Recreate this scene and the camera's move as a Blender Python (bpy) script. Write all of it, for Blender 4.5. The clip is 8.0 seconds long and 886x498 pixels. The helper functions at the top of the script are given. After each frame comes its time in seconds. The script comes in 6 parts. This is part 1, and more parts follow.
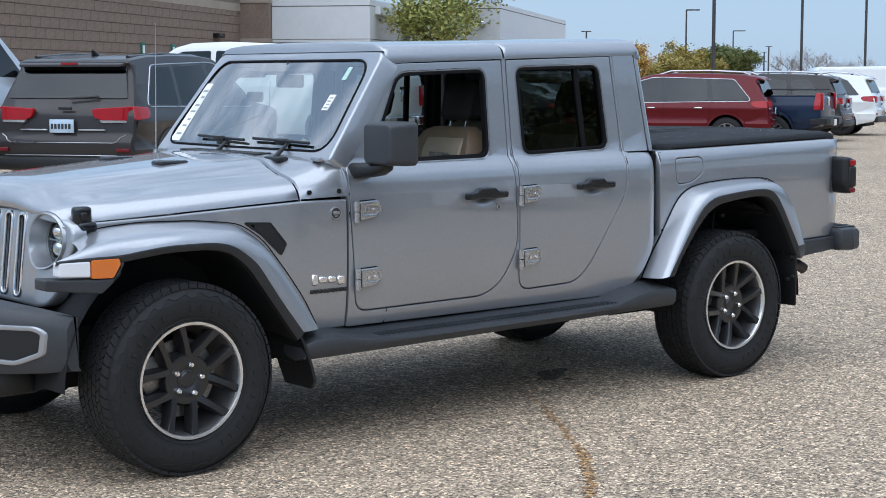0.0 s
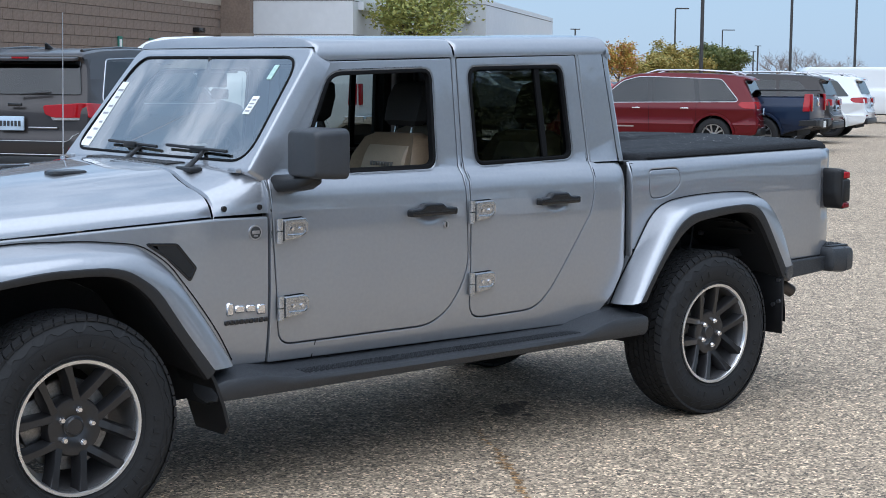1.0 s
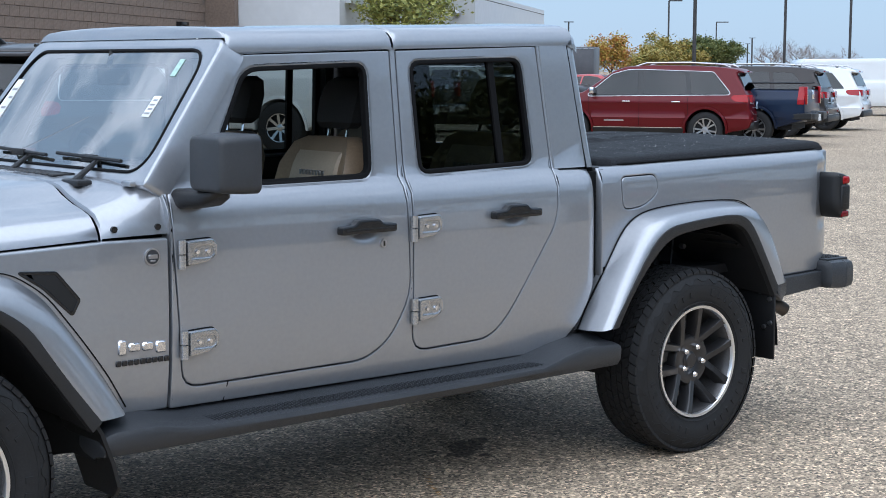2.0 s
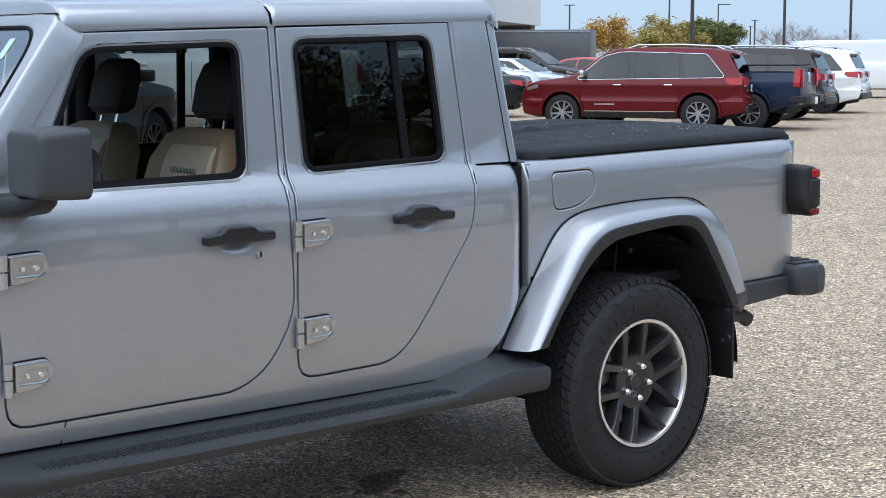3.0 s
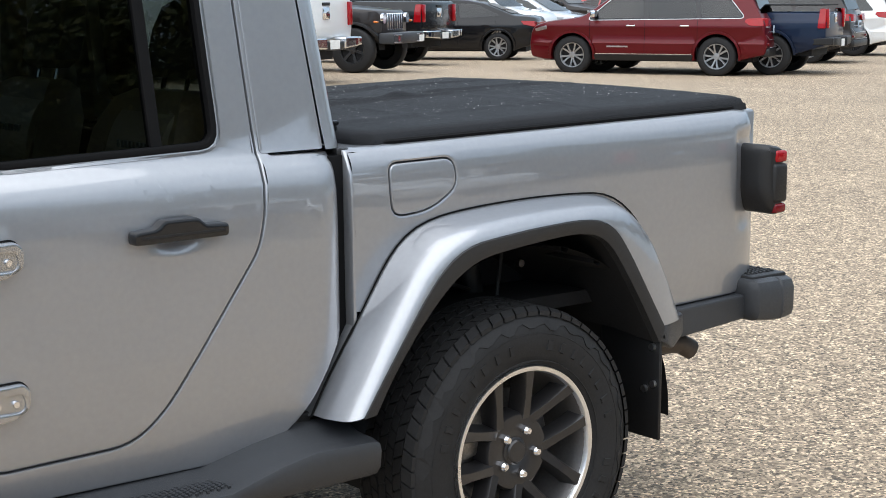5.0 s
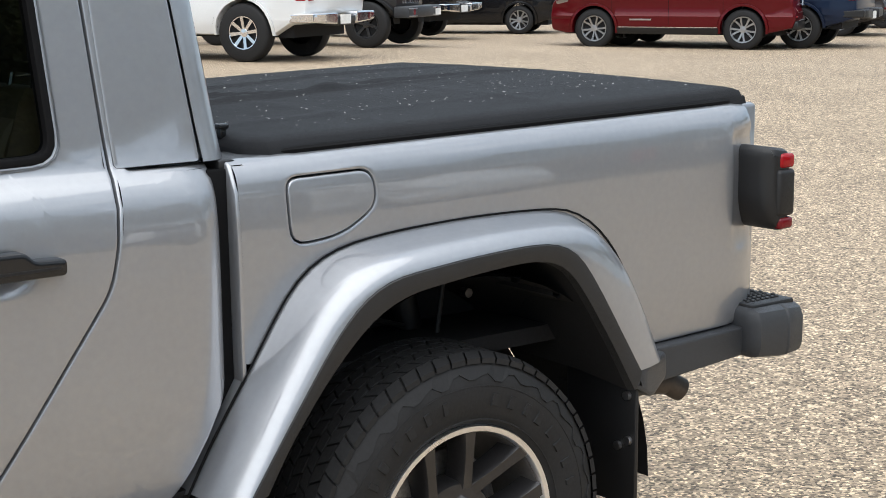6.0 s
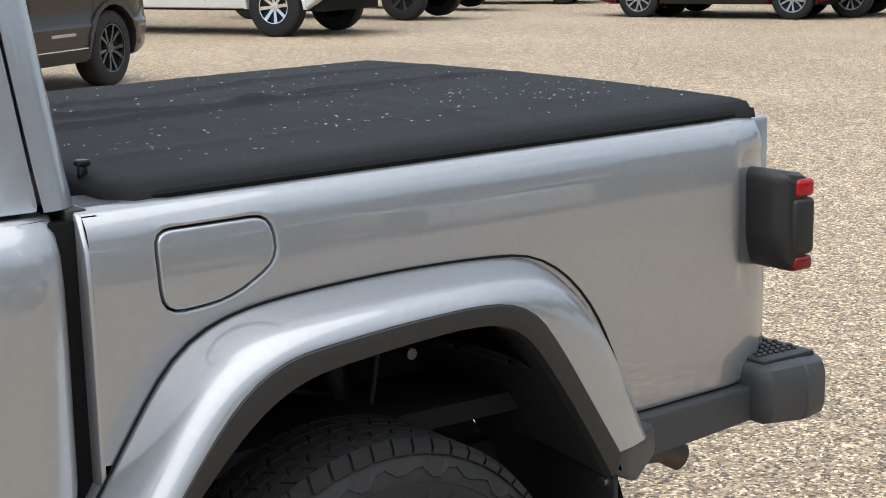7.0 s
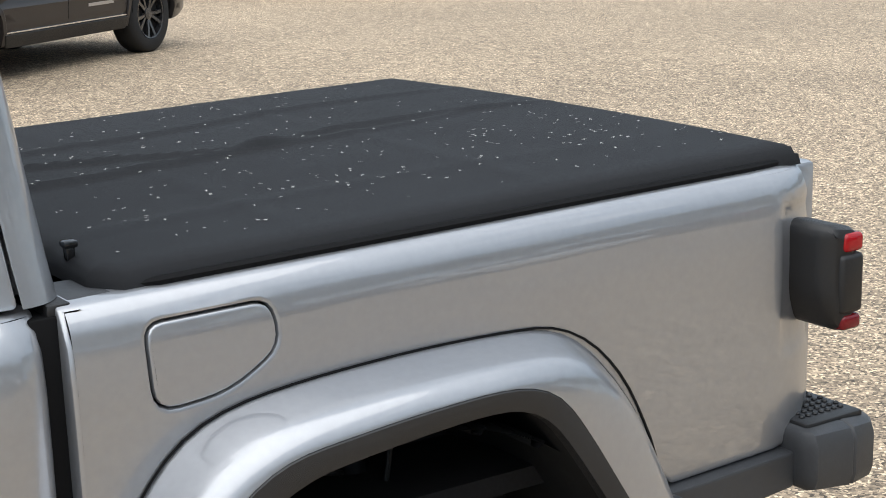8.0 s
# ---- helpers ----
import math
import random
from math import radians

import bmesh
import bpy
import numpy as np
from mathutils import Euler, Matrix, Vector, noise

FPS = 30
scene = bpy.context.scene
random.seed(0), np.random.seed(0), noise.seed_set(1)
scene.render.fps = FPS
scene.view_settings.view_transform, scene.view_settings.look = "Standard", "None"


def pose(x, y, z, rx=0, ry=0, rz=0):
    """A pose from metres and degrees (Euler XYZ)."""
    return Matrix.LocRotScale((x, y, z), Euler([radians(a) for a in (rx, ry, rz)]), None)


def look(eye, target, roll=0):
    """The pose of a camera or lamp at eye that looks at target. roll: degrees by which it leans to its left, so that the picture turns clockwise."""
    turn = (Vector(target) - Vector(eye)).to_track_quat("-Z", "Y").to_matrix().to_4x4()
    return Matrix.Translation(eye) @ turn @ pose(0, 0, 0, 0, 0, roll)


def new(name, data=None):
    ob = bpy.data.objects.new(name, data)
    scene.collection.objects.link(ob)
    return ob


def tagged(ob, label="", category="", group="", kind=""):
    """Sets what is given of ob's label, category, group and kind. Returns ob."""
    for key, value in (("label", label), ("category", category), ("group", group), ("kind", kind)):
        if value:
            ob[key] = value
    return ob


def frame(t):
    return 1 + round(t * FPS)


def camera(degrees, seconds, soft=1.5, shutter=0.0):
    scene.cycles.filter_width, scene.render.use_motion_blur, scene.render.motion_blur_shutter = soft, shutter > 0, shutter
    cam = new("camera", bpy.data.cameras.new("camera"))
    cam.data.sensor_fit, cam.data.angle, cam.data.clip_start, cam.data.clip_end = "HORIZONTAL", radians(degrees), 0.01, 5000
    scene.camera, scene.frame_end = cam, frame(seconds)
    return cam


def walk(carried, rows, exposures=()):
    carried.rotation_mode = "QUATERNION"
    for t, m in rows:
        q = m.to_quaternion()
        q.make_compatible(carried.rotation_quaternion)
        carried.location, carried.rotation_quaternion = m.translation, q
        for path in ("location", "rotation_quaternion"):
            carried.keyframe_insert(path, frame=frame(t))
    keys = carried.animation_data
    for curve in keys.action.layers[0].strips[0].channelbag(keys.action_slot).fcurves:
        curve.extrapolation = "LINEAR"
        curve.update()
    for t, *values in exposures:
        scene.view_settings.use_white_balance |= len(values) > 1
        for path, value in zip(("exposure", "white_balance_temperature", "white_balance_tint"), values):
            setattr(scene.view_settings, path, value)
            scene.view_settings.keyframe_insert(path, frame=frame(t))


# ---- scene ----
from mathutils.geometry import delaunay_2d_cdt

cam = camera(30.8, 8.0, soft=0.9)
PATH = [
    (0, (-3.393, -6.651, 1.65), (-2.123, -5.121, 1.438), 0.0),
    (0.5, (-3.034, -6.349, 1.653), (-1.757, -4.824, 1.438), 0.3),
    (1, (-2.637, -6.063, 1.666), (-1.356, -4.543, 1.45), 0.5),
    (1.5, (-2.262, -5.749, 1.677), (-0.978, -4.231, 1.458), 0.4),
    (3, (-0.999, -5.028, 1.656), (0.281, -3.51, 1.413), -0.1),
    (3.5, (-0.583, -4.795, 1.671), (0.69, -3.275, 1.412), -0.2),
    (4, (-0.201, -4.532, 1.668), (1.063, -3.007, 1.389), -0.3),
    (4.5, (0.21, -4.311, 1.661), (1.463, -2.781, 1.363), -0.2),
    (6, (1.341, -3.573, 1.65), (2.549, -2.017, 1.3), -0.3),
    (6.5, (1.659, -3.324, 1.655), (2.842, -1.752, 1.291), -0.6),
    (7, (1.968, -3.141, 1.688), (3.119, -1.552, 1.3), -0.8),
    (7.5, (2.114, -3.011, 1.773), (3.235, -1.41, 1.351), -1.1),
    (8, (2.16, -2.968, 1.864), (3.254, -1.356, 1.411), -1.2),
]
EXPO = [(0, 0.41, 5480, 10), (1.5, 0.47, 5420, 10), (3.5, 0.65, 5680, 10), (4.5, 0.70, 5970, 10), (6.5, 0.66, 6270, 10), (8, 0.64, 6270, 10)]
walk(cam, [(t, look(eye, target, roll)) for t, eye, target, roll in PATH], EXPO)

# ---- light: hazy sun high behind the truck, soft sky ----
SUN_FROM = Vector((-0.36, -0.26, 1.0)).normalized()
world = bpy.data.worlds.new("sky")
scene.world = world
world.use_nodes = True
wn = world.node_tree.nodes
sky = wn.new("ShaderNodeTexSky")
sky.sky_type = "NISHITA"
sky.sun_disc = False
sky.sun_elevation = math.asin(SUN_FROM.z)
sky.sun_rotation = math.atan2(SUN_FROM.x, SUN_FROM.y)
sky.air_density, sky.dust_density, sky.ozone_density = 1.2, 0.6, 1.5
wn["Background"].inputs["Strength"].default_value = 0.085
# thin high cloud drifting over the whole sky
wl = world.node_tree.links
wc, cl, cm, ramp = wn.new("ShaderNodeTexCoord"), wn.new("ShaderNodeTexNoise"), wn.new("ShaderNodeMix"), wn.new("ShaderNodeMapRange")
cl.inputs["Scale"].default_value, cl.inputs["Detail"].default_value, cl.inputs["Distortion"].default_value = 15.0, 6.0, 0.8
ramp.inputs["From Min"].default_value, ramp.inputs["From Max"].default_value = 0.42, 0.63
ramp.inputs["To Min"].default_value, ramp.inputs["To Max"].default_value = 0.05, 1.0
cm.data_type = "RGBA"
cm.inputs["B"].default_value = (10.4, 10.8, 11.2, 1)
wl.new(wc.outputs["Generated"], cl.inputs["Vector"])
wl.new(cl.outputs["Fac"], ramp.inputs["Value"])
# the haze thickens from the clear horizon up
sz, hz, hm = wn.new("ShaderNodeSeparateXYZ"), wn.new("ShaderNodeMapRange"), wn.new("ShaderNodeMath")
hz.interpolation_type = "SMOOTHSTEP"
hz.inputs["From Min"].default_value, hz.inputs["From Max"].default_value = 0.12, 0.52
hm.operation = "MULTIPLY"
wl.new(wc.outputs["Generated"], sz.inputs[0])
wl.new(sz.outputs["Z"], hz.inputs["Value"])
wl.new(hz.outputs[0], hm.inputs[0])
wl.new(ramp.outputs[0], hm.inputs[1])
wl.new(hm.outputs[0], cm.inputs["Factor"])
haze = wn.new("ShaderNodeMix")
haze.data_type = "RGBA"
haze.inputs["Factor"].default_value = 0.8
haze.inputs["B"].default_value = (4.3, 5.4, 6.4, 1)
wl.new(sky.outputs[0], haze.inputs["A"])
wl.new(haze.outputs["Result"], cm.inputs["A"])
wl.new(cm.outputs["Result"], wn["Background"].inputs["Color"])
sun_data = bpy.data.lights.new("sun", "SUN")
sun_data.energy, sun_data.angle, sun_data.color = 2.1, radians(95), (1.0, 0.95, 0.88)
sun = new("sun", sun_data)
sun.matrix_world = look(SUN_FROM * 60, (0, 0, 0))


# ---- materials ----
def node_mat(name):
    m = bpy.data.materials.new(name)
    m.use_nodes = True
    return m, m.node_tree.nodes, m.node_tree.links, m.node_tree.nodes["Principled BSDF"]


def mat(name, col, rough=0.5, metal=0.0, vary=0.15, scale=6.0, fine=120.0, bump=0.0, bump_scale=200.0, coat=0.0, rvary=0.1, spec=0.5):
    """A surface with variation at two scales, in metres of the object's own space."""
    m, n, l, p = node_mat(name)
    tc = n.new("ShaderNodeTexCoord")
    big = n.new("ShaderNodeTexNoise")
    big.inputs["Scale"].default_value, big.inputs["Detail"].default_value = scale, 5.0
    small = n.new("ShaderNodeTexNoise")
    small.inputs["Scale"].default_value, small.inputs["Detail"].default_value = fine, 3.0
    l.new(tc.outputs["Object"], big.inputs["Vector"])
    l.new(tc.outputs["Object"], small.inputs["Vector"])
    add = n.new("ShaderNodeMath")
    add.operation = "ADD"
    l.new(big.outputs["Fac"], add.inputs[0])
    l.new(small.outputs["Fac"], add.inputs[1])
    r = n.new("ShaderNodeMapRange")
    r.inputs["From Min"].default_value, r.inputs["From Max"].default_value = 0.7, 1.3
    r.inputs["To Min"].default_value, r.inputs["To Max"].default_value = 1 - vary, 1 + vary
    l.new(add.outputs[0], r.inputs["Value"])
    mul = n.new("ShaderNodeMix")
    mul.data_type, mul.blend_type = "RGBA", "MULTIPLY"
    mul.inputs["Factor"].default_value = 1.0
    mul.inputs["A"].default_value = (*col, 1)
    l.new(r.outputs[0], mul.inputs["B"])
    l.new(mul.outputs["Result"], p.inputs["Base Color"])
    rr = n.new("ShaderNodeMapRange")
    rr.inputs["To Min"].default_value, rr.inputs["To Max"].default_value = max(0.02, rough - rvary), min(1, rough + rvary)
    l.new(big.outputs["Fac"], rr.inputs["Value"])
    l.new(rr.outputs[0], p.inputs["Roughness"])
    p.inputs["Metallic"].default_value = metal
    p.inputs["Specular IOR Level"].default_value = spec
    if coat:
        p.inputs["Coat Weight"].default_value, p.inputs["Coat Roughness"].default_value = coat, 0.015
    if bump:
        bn = n.new("ShaderNodeTexNoise")
        bn.inputs["Scale"].default_value, bn.inputs["Detail"].default_value = bump_scale, 4.0
        l.new(tc.outputs["Object"], bn.inputs["Vector"])
        b = n.new("ShaderNodeBump")
        b.inputs["Strength"].default_value, b.inputs["Distance"].default_value = bump, 0.003
        l.new(bn.outputs["Fac"], b.inputs["Height"])
        l.new(b.outputs[0], p.inputs["Normal"])
    return m


def glass(name, tint, rough=0.01, ior=1.45):
    """A thin pane: tinted and clear, its gloss growing towards grazing view."""
    m, n, l, p = node_mat(name)
    n.remove(p)
    tr, gl, lw, mx = n.new("ShaderNodeBsdfTransparent"), n.new("ShaderNodeBsdfGlossy"), n.new("ShaderNodeLayerWeight"), n.new("ShaderNodeMixShader")
    f0 = ((ior - 1) / (ior + 1)) ** 2
    tr.inputs[0].default_value = (*tint, 1)
    gl.inputs["Roughness"].default_value = rough
    lw.inputs["Blend"].default_value = 0.5
    pw, ma = n.new("ShaderNodeMath"), n.new("ShaderNodeMath")
    pw.operation, ma.operation = "POWER", "MULTIPLY_ADD"
    pw.inputs[1].default_value = 5.0
    ma.inputs[1].default_value, ma.inputs[2].default_value = 1 - f0, f0
    l.new(lw.outputs["Facing"], pw.inputs[0])
    l.new(pw.outputs[0], ma.inputs[0])
    l.new(ma.outputs[0], mx.inputs[0])
    l.new(tr.outputs[0], mx.inputs[1])
    l.new(gl.outputs[0], mx.inputs[2])
    l.new(mx.outputs[0], n["Material Output"].inputs[0])
    return m


def paint(name, col, metal=0.0, rough=0.35, flake=0.0, coat=1.0, spec=0.5, coat_ior=1.45):
    m = mat(name, col, rough, metal, vary=0.04, scale=1.5, fine=60, coat=coat, rvary=0.04, spec=spec)
    m.node_tree.nodes["Principled BSDF"].inputs["Coat IOR"].default_value = coat_ior
    if flake:
        n, l, p = m.node_tree.nodes, m.node_tree.links, m.node_tree.nodes["Principled BSDF"]
        tc, v, b = n.new("ShaderNodeTexCoord"), n.new("ShaderNodeTexVoronoi"), n.new("ShaderNodeBump")
        v.inputs["Scale"].default_value = 900
        b.inputs["Strength"].default_value, b.inputs["Distance"].default_value = flake, 0.0003
        l.new(tc.outputs["Object"], v.inputs["Vector"])
        l.new(v.outputs["Distance"], b.inputs["Height"])
        l.new(b.outputs[0], p.inputs["Normal"])
    return m


def ground_mat(name="exposed_aggregate", tint=(1, 1, 1)):
    m, n, l, p = node_mat(name)
    tc = n.new("ShaderNodeTexCoord")
    v = n.new("ShaderNodeTexVoronoi")
    v.inputs["Scale"].default_value = 92
    v2 = n.new("ShaderNodeTexVoronoi")
    v2.inputs["Scale"].default_value = 27
    big = n.new("ShaderNodeTexNoise")
    big.inputs["Scale"].default_value, big.inputs["Detail"].default_value = 0.35, 6
    mid = n.new("ShaderNodeTexNoise")
    mid.inputs["Scale"].default_value, mid.inputs["Detail"].default_value = 9, 5
    for x in (v, v2, big, mid):
        l.new(tc.outputs["Object"], x.inputs["Vector"])
    sep = n.new("ShaderNodeSeparateColor")
    l.new(v.outputs["Color"], sep.inputs[0])
    ramp = n.new("ShaderNodeValToRGB")
    cr = ramp.color_ramp
    cr.interpolation = "LINEAR"
    cr.elements[0].position, cr.elements[0].color = 0.0, (0.05, 0.039, 0.028, 1)
    cr.elements[1].position, cr.elements[1].color = 1.0, (0.68, 0.54, 0.37, 1)
    for pos, c in ((0.25, (0.150, 0.114, 0.078, 1)), (0.55, (0.264, 0.202, 0.138, 1)), (0.8, (0.348, 0.267, 0.181, 1))):
        e = cr.elements.new(pos)
        e.color = c
    l.new(sep.outputs[0], ramp.inputs[0])
    sep2 = n.new("ShaderNodeSeparateColor")
    l.new(v2.outputs["Color"], sep2.inputs[0])
    k = n.new("ShaderNodeMath")
    k.operation = "MULTIPLY_ADD"
    k.inputs[1].default_value, k.inputs[2].default_value = 0.85, 0.2
    l.new(sep2.outputs[0], k.inputs[0])
    s1 = n.new("ShaderNodeMath")
    s1.operation = "ADD"
    l.new(k.outputs[0], s1.inputs[0])
    l.new(mid.outputs["Fac"], s1.inputs[1])
    s2 = n.new("ShaderNodeMath")
    s2.operation = "ADD"
    l.new(s1.outputs[0], s2.inputs[0])
    l.new(big.outputs["Fac"], s2.inputs[1])
    r = n.new("ShaderNodeMapRange")
    r.inputs["From Min"].default_value, r.inputs["From Max"].default_value = 0.75, 2.45
    r.inputs["To Min"].default_value, r.inputs["To Max"].default_value = 0.70, 1.88
    l.new(s2.outputs[0], r.inputs["Value"])
    mul = n.new("ShaderNodeMix")
    mul.data_type, mul.blend_type = "RGBA", "MULTIPLY"
    mul.inputs["Factor"].default_value = 1.0
    l.new(ramp.outputs[0], mul.inputs["A"])
    l.new(r.outputs[0], mul.inputs["B"])
    soak = n.new("ShaderNodeMix")
    soak.data_type, soak.blend_type = "RGBA", "MULTIPLY"
    soak.inputs["Factor"].default_value = 1.0
    soak.inputs["B"].default_value = (*tint, 1)
    l.new(mul.outputs["Result"], soak.inputs["A"])
    l.new(soak.outputs["Result"], p.inputs["Base Color"])
    p.inputs["Roughness"].default_value = 0.8
    b = n.new("ShaderNodeBump")
    b.inputs["Strength"].default_value, b.inputs["Distance"].default_value = 0.9, 0.005
    b.invert = True
    l.new(v.outputs["Distance"], b.inputs["Height"])
    l.new(b.outputs[0], p.inputs["Normal"])
    return m


SILVER = paint("silver_paint", (0.342, 0.351, 0.372), metal=0.72, rough=0.40, flake=0.05, coat_ior=1.8)
BLACK_PLASTIC = mat("black_plastic", (0.0065, 0.0065, 0.0072), 0.45, bump=0.25, bump_scale=900)
GREY_PLASTIC = mat("grey_plastic", (0.031, 0.033, 0.037), 0.45, bump=0.3, bump_scale=700)
LIP_PLASTIC = mat("flare_lip_plastic", (0.017, 0.0175, 0.019), 0.5, bump=0.3, bump_scale=700)
GLOSS_BLACK = mat("gloss_black", (0.012, 0.012, 0.013), 0.15)
RUBBER = mat("tyre_rubber", (0.0115, 0.0113, 0.0118), 0.7, spec=0.4, vary=0.3, scale=9, bump=0.2, bump_scale=150)
LINER = mat("wheel_liner", (0.011, 0.011, 0.012), 0.75, spec=0.3, vary=0.3, scale=14)
SEAL = mat("rubber_seal", (0.004, 0.004, 0.0045), 0.7, spec=0.15)
RIM_DARK = mat("dark_rim_paint", (0.026, 0.025, 0.026), 0.35, metal=0.4, coat=0.4)
BARREL = mat("rim_barrel_grey", (0.13, 0.125, 0.125), 0.35, metal=0.7)
MACHINED = mat("machined_rim", (0.85, 0.85, 0.86), 0.3, metal=1.0, vary=0.05)
CHROME = mat("chrome", (0.8, 0.8, 0.82), 0.08, metal=1.0, vary=0.04)
STEEL = mat("brushed_steel", (0.5, 0.5, 0.52), 0.3, metal=1.0)
BRAKE = mat("brake_steel", (0.3, 0.29, 0.28), 0.4, metal=0.9, vary=0.3)
CANVAS = mat("black_canvas", (0.0135, 0.0142, 0.0162), 0.7, spec=0.22, vary=0.12, scale=4, fine=300, bump=0.5, bump_scale=1400)
TAN = mat("tan_leather", (0.42, 0.34, 0.245), 0.5, vary=0.08, scale=9, bump=0.15, bump_scale=400)
# the seats' tan, darkened to put the bolsters' shade into the colour
TAN_SHADED = mat("brown_tan_leather", (0.26, 0.185, 0.115), 0.5, vary=0.12, scale=9, bump=0.15, bump_scale=400)
DARK_TRIM = mat("dark_interior_trim", (0.025, 0.024, 0.024), 0.7)
RED_LENS = mat("red_lens", (0.30, 0.004, 0.008), 0.06, spec=0.2, coat=0.4)
DARK_RED_LENS = mat("dark_red_lens", (0.13, 0.005, 0.008), 0.08, spec=0.2, coat=0.4)
AMBER = mat("amber_lens", (0.62, 0.15, 0.010), 0.12, coat=1.0, vary=0.04)
SMOKED_LENS = mat("smoked_clear_lens", (0.28, 0.27, 0.27), 0.12, coat=1.0, vary=0.4, scale=60)
CLEAR_LENS = mat("white_lens", (0.75, 0.76, 0.78), 0.15, coat=1.0, vary=0.03)
WHITE = mat("white_sticker", (0.8, 0.8, 0.78), 0.5)
CLEAR_GLASS = glass("clear_glass", (0.78, 0.82, 0.80))
SCREEN_GLASS = glass("coated_screen_glass", (0.55, 0.65, 0.60), rough=0.02, ior=5.5)
TINT_GLASS = glass("privacy_glass", (0.22, 0.25, 0.245), ior=1.6)
CAR_GLASS = glass("car_glass", (0.12, 0.14, 0.138), ior=1.65)


# ---- mesh helpers ----
def part(name, bm, material, parent=None, label="", smooth=True):
    """Links a bmesh as one mesh object under a thing or a part."""
    if bm.faces.layers.int.get("faced") is None:
        bmesh.ops.recalc_face_normals(bm, faces=bm.faces)
    me = bpy.data.meshes.new(name)
    bm.to_mesh(me)
    bm.free()
    me.materials.append(material)
    if smooth:
        me.shade_smooth()
        me.set_sharp_from_angle(angle=radians(38))
    ob = new(name, me)
    if parent is not None:
        ob.parent = parent
    if label:
        tagged(ob, label)
    return ob


def twin(ob, m, parent=None):
    """Another object on the same mesh."""
    o = new(ob.name.split(".")[0], ob.data)
    o.matrix_basis = m
    o.parent = parent if parent is not None else ob.parent
    for key in ("label", "kind"):
        if key in ob:
            o[key] = ob[key]
    return o


def thing(name, label, category, m=None, group="", kind=""):
    ob = new(name)
    if m is not None:
        ob.matrix_basis = m
    return tagged(ob, label, category, group, kind)


def box(bm, x0, x1, y0, y1, z0, z1, bev=0.0, seg=2):
    r = bmesh.ops.create_cube(bm, size=1.0, matrix=Matrix.LocRotScale(((x0 + x1) / 2, (y0 + y1) / 2, (z0 + z1) / 2), None, (abs(x1 - x0), abs(y1 - y0), abs(z1 - z0))))
    if bev:
        es = {e for v in r["verts"] for e in v.link_edges}
        bmesh.ops.bevel(bm, geom=list(es), offset=bev, segments=seg, profile=0.5, affect="EDGES")


def boxes(*dims, bev=0.0, seg=2):
    bm = bmesh.new()
    for d in dims:
        box(bm, *d, bev=bev, seg=seg)
    return bm


def tube(bm, a, b, r, n=12, r2=None):
    a, b = Vector(a), Vector(b)
    q = (b - a).to_track_quat("Z", "Y").to_matrix().to_4x4()
    bmesh.ops.create_cone(bm, cap_ends=True, segments=n, radius1=r, radius2=r if r2 is None else r2, depth=(b - a).length, matrix=Matrix.Translation((a + b) / 2) @ q)


def loft(bm, rings, closed=False, caps=False):
    """Quads between rings of points; closed: each ring is a loop."""
    vs = [[bm.verts.new(p) for p in r] for r in rings]
    n = len(vs[0])
    for a, b in zip(vs, vs[1:]):
        for i in range(n if closed else n - 1):
            j = (i + 1) % n
            bm.faces.new((a[i], a[j], b[j], b[i]))
    if caps:
        bm.faces.new(vs[0])
        bm.faces.new(vs[-1])
    return vs


def lathe(bm, prof, n=48, axis="y"):
    """Revolves (radius, along) pairs round the y axis."""
    rings = []
    for r, a in prof:
        rings.append([(r * math.cos(2 * math.pi * i / n), a, r * math.sin(2 * math.pi * i / n)) for i in range(n)])
    return loft(bm, rings, closed=True)


def dense(pts, step):
    out = []
    for i, a in enumerate(pts):
        b = pts[(i + 1) % len(pts)]
        k = max(1, int(math.hypot(b[0] - a[0], b[1] - a[1]) / step))
        out += [(a[0] + (b[0] - a[0]) * j / k, a[1] + (b[1] - a[1]) * j / k) for j in range(k)]
    return out


def rounded(pts, r=0.02, n=4):
    """Rounds a polygon's corners; a point may carry its own radius."""
    out = []
    for i, p in enumerate(pts):
        a, b = Vector(pts[i - 1][:2]), Vector(pts[(i + 1) % len(pts)][:2])
        c = Vector(p[:2])
        rad = p[2] if len(p) > 2 else r
        u, v = (a - c), (b - c)
        d = min(rad, u.length * 0.48, v.length * 0.48)
        s, e = c + u.normalized() * d, c + v.normalized() * d
        for k in range(n + 1):
            t = k / n
            q = s * (1 - t) ** 2 + c * (2 * t * (1 - t)) + e * t * t
            out.append((q.x, q.y))
    return out


def area(pts):
    return sum(a[0] * b[1] - b[0] * a[1] for a, b in zip(pts, pts[1:] + pts[:1])) / 2


def offset(pts, d):
    """Moves a polygon's outline inwards by d (outwards where d is negative)."""
    s = 1 if area(pts) > 0 else -1
    out = []
    n = len(pts)
    for i, p in enumerate(pts):
        a, b = Vector(pts[i - 1]), Vector(pts[(i + 1) % n])
        c = Vector(p)
        e1, e2 = (c - a), (b - c)
        if e1.length < 1e-9 or e2.length < 1e-9:
            out.append(p)
            continue
        e1.normalize(), e2.normalize()
        n1, n2 = Vector((-e1.y, e1.x)) * s, Vector((-e2.y, e2.x)) * s
        m = n1 + n2
        k = max(0.35, 1 + n1.dot(n2))
        q = c + m * (d / k)
        out.append((q.x, q.y))
    return out


